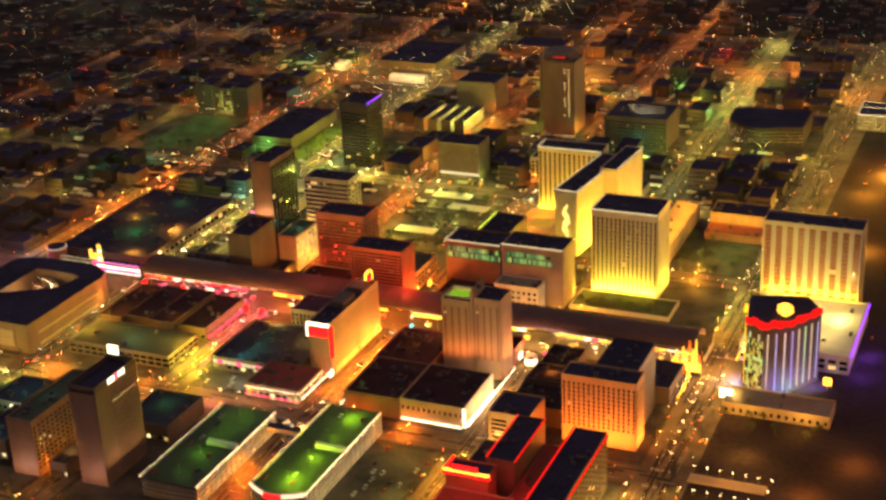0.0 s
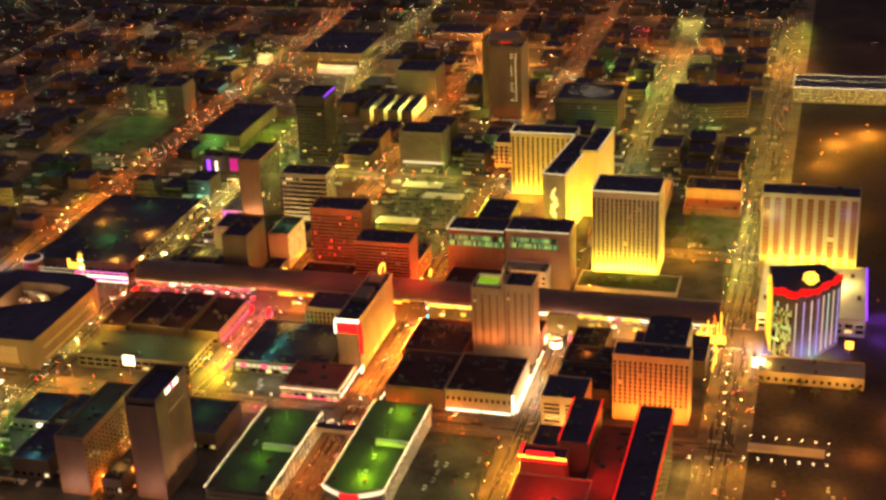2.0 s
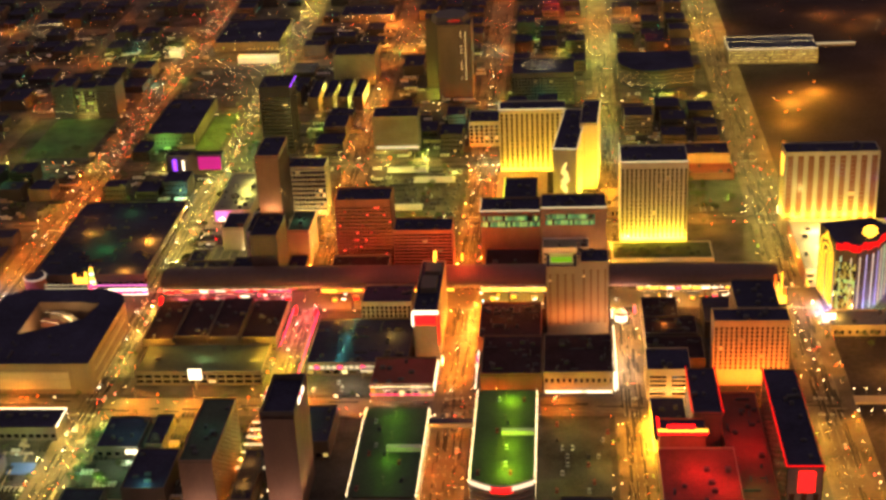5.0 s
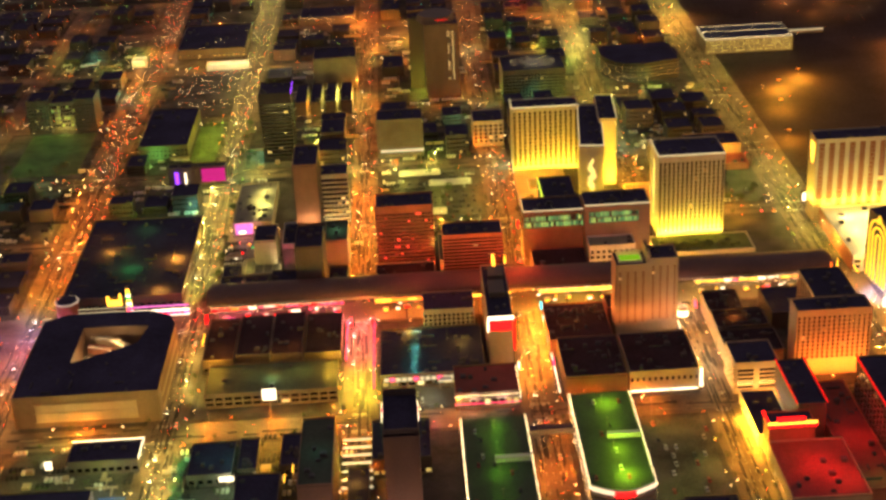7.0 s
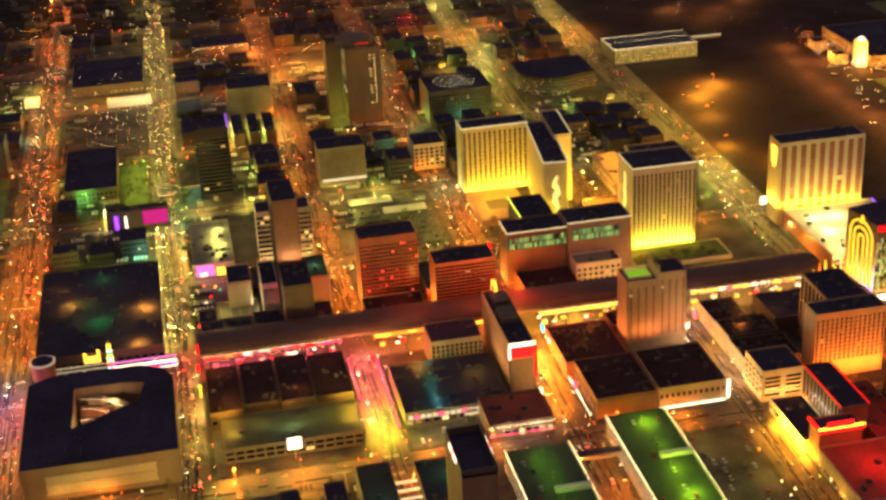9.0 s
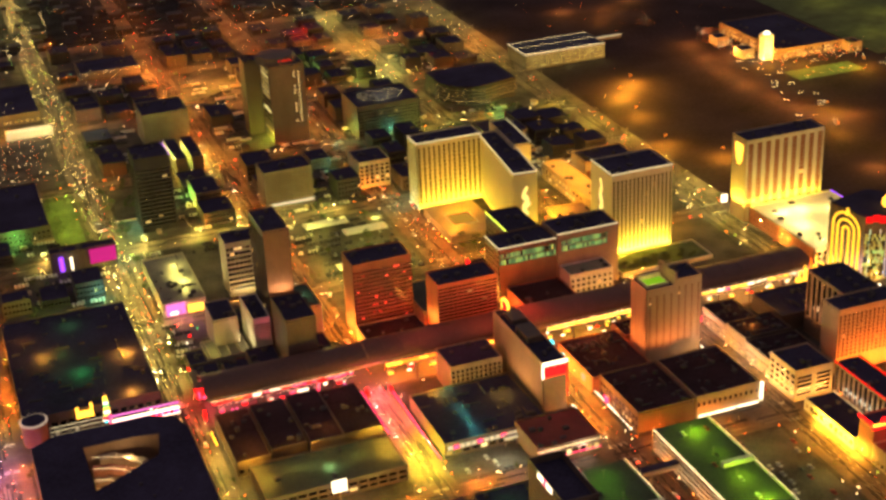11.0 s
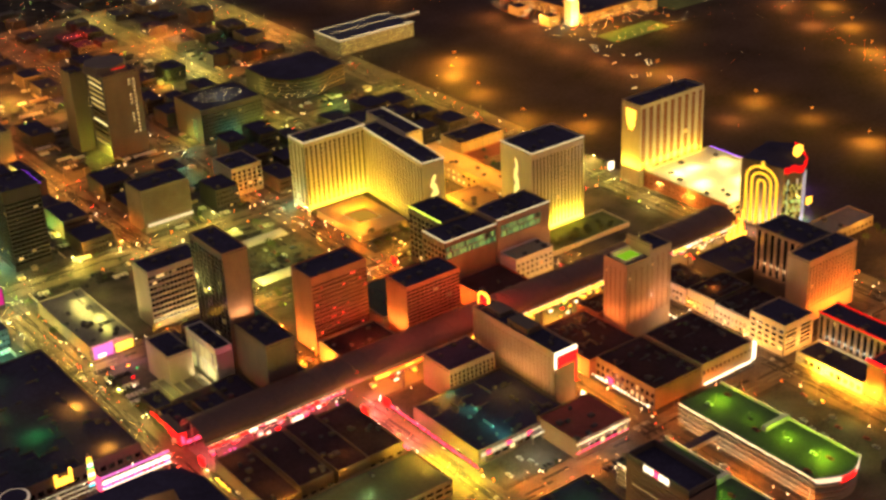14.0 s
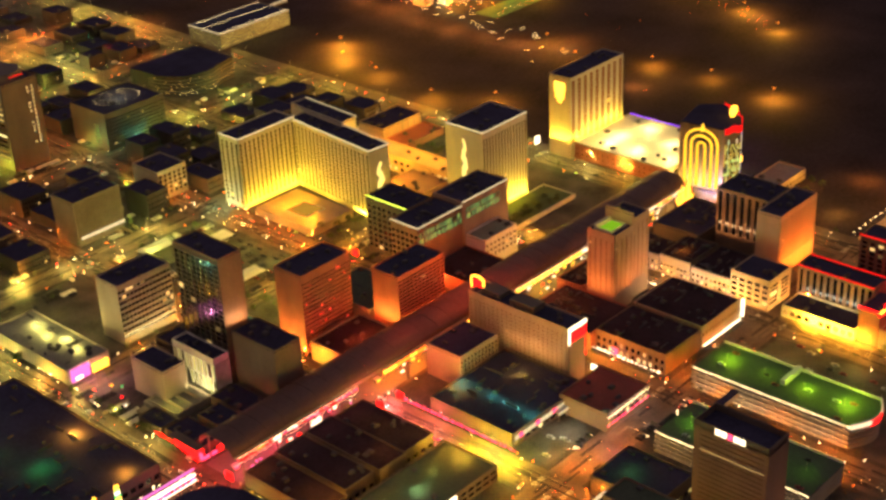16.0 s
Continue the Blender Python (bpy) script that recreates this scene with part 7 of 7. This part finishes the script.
# the far edge of the yard: park, sheds and the belt of lights
pk2 = Geo().box(447, 520, 366, 394, 0.1, 0.2)
tagged(new("ground_park", pk2.mesh("ground_park", LAWN)), "green-lit lawn beyond the yard", kind="structure")
for x, y in ((458, 376), (478, 386), (500, 378), (514, 388)):
    spot("park_lamp", x, y, 6, (0.35, 0.75, 0.06), 3200)
olive = Geo().box(560, 760, 400, 640, 0.1, 0.2)
tagged(new("ground_meadow", olive.mesh("ground_meadow", LAWN)), "dim olive field beyond the station", kind="structure")
for x, y in ((600, 460), (650, 520), (620, 580), (700, 450)):
    spot("field_lamp", x, y, 24, (0.8, 0.6, 0.1), 16000)
st = tower("station_hall", "long low station hall with a dark roof", 462, 536, 428, 540, 10, BRONZE, dict(N=F(PANE_GOLD, 22, 2, v0=1, v1=9, pier=0.5, band=0.5), E=F(PANE_GOLD, 30, 2, v0=1, v1=9, pier=0.5, band=0.5)), "station", units=12)
ct = tower("clock_tower", "slim pale tower with a white lit top", 450, 460, 434, 444, 25, WHITE, {}, "tower", units=0, parapet=0.6)
part("lantern", Geo().cone(0, 0, 25.6, 28.5, 4.2, 1.2, 8), NEON["white"], ct, "white glowing lantern top")
part("roof_edge", Geo().box(-14, 26, 56.1, 57, 8, 10.4), glow("teal_roof_light", (0.3, 0.8, 0.5), 0.8), st, "pale teal lit roof edge")
spot("tower_lamp", 446, 431, 4, (0.55, 0.85, 0.5), 6000)
for k in range(7):
    spot("station_lamp", 455, 452 + 13 * k, 6, (1.0, 0.36, 0.03), 3000)
    spot("station_lamp", 464 + 11 * k, 421, 6, (1.0, 0.40, 0.05), 2400)
for x, y, h in ((440, 455, 9), (441, 505, 8), (545, 424, 9)):
    tower("station_shed", "small tan shed by the station", x - 7, x + 7, y - 8, y + 8, h, TAN, dict(N=F(PANE_GOLD, 7, 1, v0=1, v1=5, pier=0.5)), "shed", units=1)
yard_lights = {"sodium": Geo(), "white": Geo()}
for k in range(150):
    s = rng.random()
    x, y = 440 + rng.gauss(0, 7), 545 - 150 * s
    yard_lights["sodium" if rng.random() < 0.7 else "white"].gem(x + 90 * (s > 0.85) * rng.random(), y, rng.uniform(2, 9), rng.uniform(0.12, 0.4))
    x, y = rng.uniform(440, 545), rng.choice((364, 396, 414, 422)) + rng.gauss(0, 2)
    yard_lights["sodium" if rng.random() < 0.5 else "white"].gem(x, y, rng.uniform(2, 9), rng.uniform(0.12, 0.35))
for k in range(34):
    t_, off = k / 33, rng.choice((-22, -8, 8, 22))
    bx, by = 470 - 84 * t_ + 8 * math.sin(3 * t_) + off, 540 - 290 * t_ + rng.uniform(-6, 6)
    for d in (-1.6, 1.6):
        yard_lights["white"].gem(bx + d, by - 0.4 * d, 0.9, 0.42)
for k in range(80):
    t_ = rng.random()
    yard_lights["sodium"].gem(560 + 80 * t_ + rng.gauss(0, 12), 120 + 210 * t_ + rng.gauss(0, 10), rng.uniform(2, 9), rng.uniform(0.15, 0.35))
for kind, g in yard_lights.items():
    solid("yard_lights", g, SPARK[kind], "lights along the far edge of the yard", kind="stuff")
for x, y, c, p in ((430, 460, SODIUM, 30000), (445, 500, SODIUM, 30000), (455, 430, SODIUM, 24000), (620, 270, SODIUM, 40000), (588, 160, SODIUM, 40000), (650, 330, SODIUM, 40000), (377, 152, SODIUM, 22000), (435, 263, SODIUM, 26000),
                   (59, 743, RED, 30000), (104, 678, SODIUM, 40000), (140, 700, SODIUM, 30000), (99, 807, LIME, 30000), (168, 789, LIME, 30000), (107, 580, LIME, 22000), (120, 620, LIME, 22000), (213, 621, SODIUM, 30000), (240, 650, SODIUM, 20000),
                   (-25, 617, SODIUM, 36000), (-40, 580, SODIUM, 26000), (4, 411, (0.05, 0.6, 0.4), 7000), (60, 431, GOLD, 6000), (-92, 430, SODIUM, 9000), (156, 590, RED, 6000)):
    spot("far_lamp", x, y, 10, c, p * 1.2)
for x, y in ((404, 513), (396, 470), (389, 422), (388, 380), (390, 333), (396, 300), (405, 268)):
    spot("far_lamp", x + 8, y, 10, SODIUM, 34000)

for x, y, p in ((350, 690, 26000), (400, 676, 22000), (440, 705, 26000), (372, 640, 18000), (90, 668, 16000), (130, 664, 16000), (170, 660, 16000), (208, 656, 16000)):
    spot("far_lamp", x, y, 10, SODIUM, p)
ramp = thing("parking_ramp", 341, 576, 0, "pale lit ramp beside the open parking house", "ramp")
part("deck", Geo().box(-23, 23, -2.4, 2.4, 0.1, 3.4), CONCRETE, ramp)
part("light_strip", Geo().box(-23, 23, -2.8, -2.45, 3.0, 4.0), PALE_GLOW, ramp, "softly lit guard rail")

# lamps of the lots beside the west avenue
for x, y, c, p in ((246, -165, hues[5], 5000), (262, -190, hues[3], 6000), (280, -170, hues[5], 5000), (300, -200, hues[3], 6000), (250, -225, hues[5], 6000), (290, -240, hues[3], 6000), (250, -62, hues[5], 2500), (285, -62, hues[5], 2500), (320, -90, hues[3], 5000), (260, -100, hues[5], 5000), (300, -130, hues[3], 5000)):
    spot("lot_lamp", x, y, 10, c, p * 3.6)

# vehicles, walls and sheds of the open lots, too small to tell apart
bits = {"dark": (Geo(), RUBBER), "pale": (Geo(), WHITE), "tan": (Geo(), TAN)}
kerbs, n_bits = Geo(), 0
canopy_leaf, canopy_stem = Geo(), Geo()
areas = [(x0 + 4, x1 - 4, y0 + 4, y1 - 4) for x0, x1 in xs[1:] for y0, y1 in ys[4:8]] + [(-214, -112, -252, -148), (-310, -232, -250, -148), (-100, -12, -150, -146), (-212, -112, 20, 134), (-316, -228, 20, 46), (14, 94, 88, 134)]
for x0, x1, y0, y1 in areas:
    for _ in range(int((x1 - x0) * (y1 - y0) / 75)):
        x, y = rng.uniform(x0, x1), rng.uniform(y0, y1)
        if any(k0 - 1 < x < k1 + 1 and k2 - 1 < y < k3 + 1 for k0, k1, k2, k3 in built):
            continue
        z0, what = (0.1 if x > 236 else 0.16), rng.random()
        if what < 0.6:
            g, a, c, h = bits[rng.choice(("dark", "dark", "pale"))][0], 0.9, 2.1, 1.4
            for k in range(rng.randint(1, 5)):
                g.box(x + k * 2.7 - a, x + k * 2.7 + a, y - c, y + c, z0, z0 + 0.85).box(x + k * 2.7 - a * 0.75, x + k * 2.7 + a * 0.75, y - c * 0.5, y + c * 0.6, z0 + 0.85, z0 + h)
        elif what < 0.8:
            a, c = rng.choice(((rng.uniform(3, 10), 0.2), (0.2, rng.uniform(3, 10)), (rng.uniform(1, 3), rng.uniform(1, 3))))
            bits["tan"][0].box(x - a, x + a, y - c, y + c, z0, z0 + rng.uniform(1, 3))
        else:
            h = rng.uniform(3.5, 6.5)
            canopy_stem.cone(x, y, z0, z0 + h * 0.6, 0.16, 0.1, 5)
            for _ in range(24):
                a, q = rng.random() * math.tau, rng.uniform(0.2, 2.1)
                cx, cy, cz, s = x + q * math.cos(a), y + q * math.sin(a), h * 0.7 + rng.uniform(-1.3, 1.7), rng.uniform(0.35, 0.8)
                n = len(canopy_leaf.v)
                canopy_leaf.v += [(cx + rng.uniform(-s, s), cy + rng.uniform(-s, s), cz + rng.uniform(-s, s)) for _ in range(4)]
                canopy_leaf.f += [(n, n + 1, n + 2), (n, n + 2, n + 3), (n, n + 3, n + 1)]
for kind, (g, m) in bits.items():
    solid("lot_clutter", g, m, kind + " vehicles, walls and sheds on the open lots", kind="stuff")
solid("lot_tree_stems", canopy_stem, BARK, "thin stems of the lot trees", kind="stuff")
solid("lot_tree_leaves", canopy_leaf, LEAF, "loose dark crowns of the lot trees", kind="stuff")

# rows of parked vehicles on the shelter lot and the roof-high far houses
rows = Geo()
for k in range(11):
    y = 144 + 10 * k
    for j in range(24):
        x = -82 + 2.8 * j
        if rng.random() < 0.5 and all(abs(x - lx) > 18.5 or abs(y - ly) > 8.5 for lx, ly in ((-60, 158), (-38, 215), (-62, 238))):
            rows.box(x - 0.9, x + 0.9, y - 2.1, y + 2.1, 0.16, 1.0).box(x - 0.7, x + 0.7, y - 1.0, y + 1.2, 1.0, 1.55)
solid("parked_rows", rows, CAR_PAINT[1], "rows of dark parked cars on the lot", kind="stuff")
houses = Geo()
for _ in range(1100):
    x, y = (rng.uniform(-1150, -655), rng.uniform(-150, 1300)) if rng.random() < 0.5 else (rng.uniform(-640, 230), rng.uniform(840, 1450))
    a, c = rng.uniform(3, 9), rng.uniform(3, 9)
    houses.box(x - a, x + a, y - c, y + c, 0.1, rng.uniform(3, 8))
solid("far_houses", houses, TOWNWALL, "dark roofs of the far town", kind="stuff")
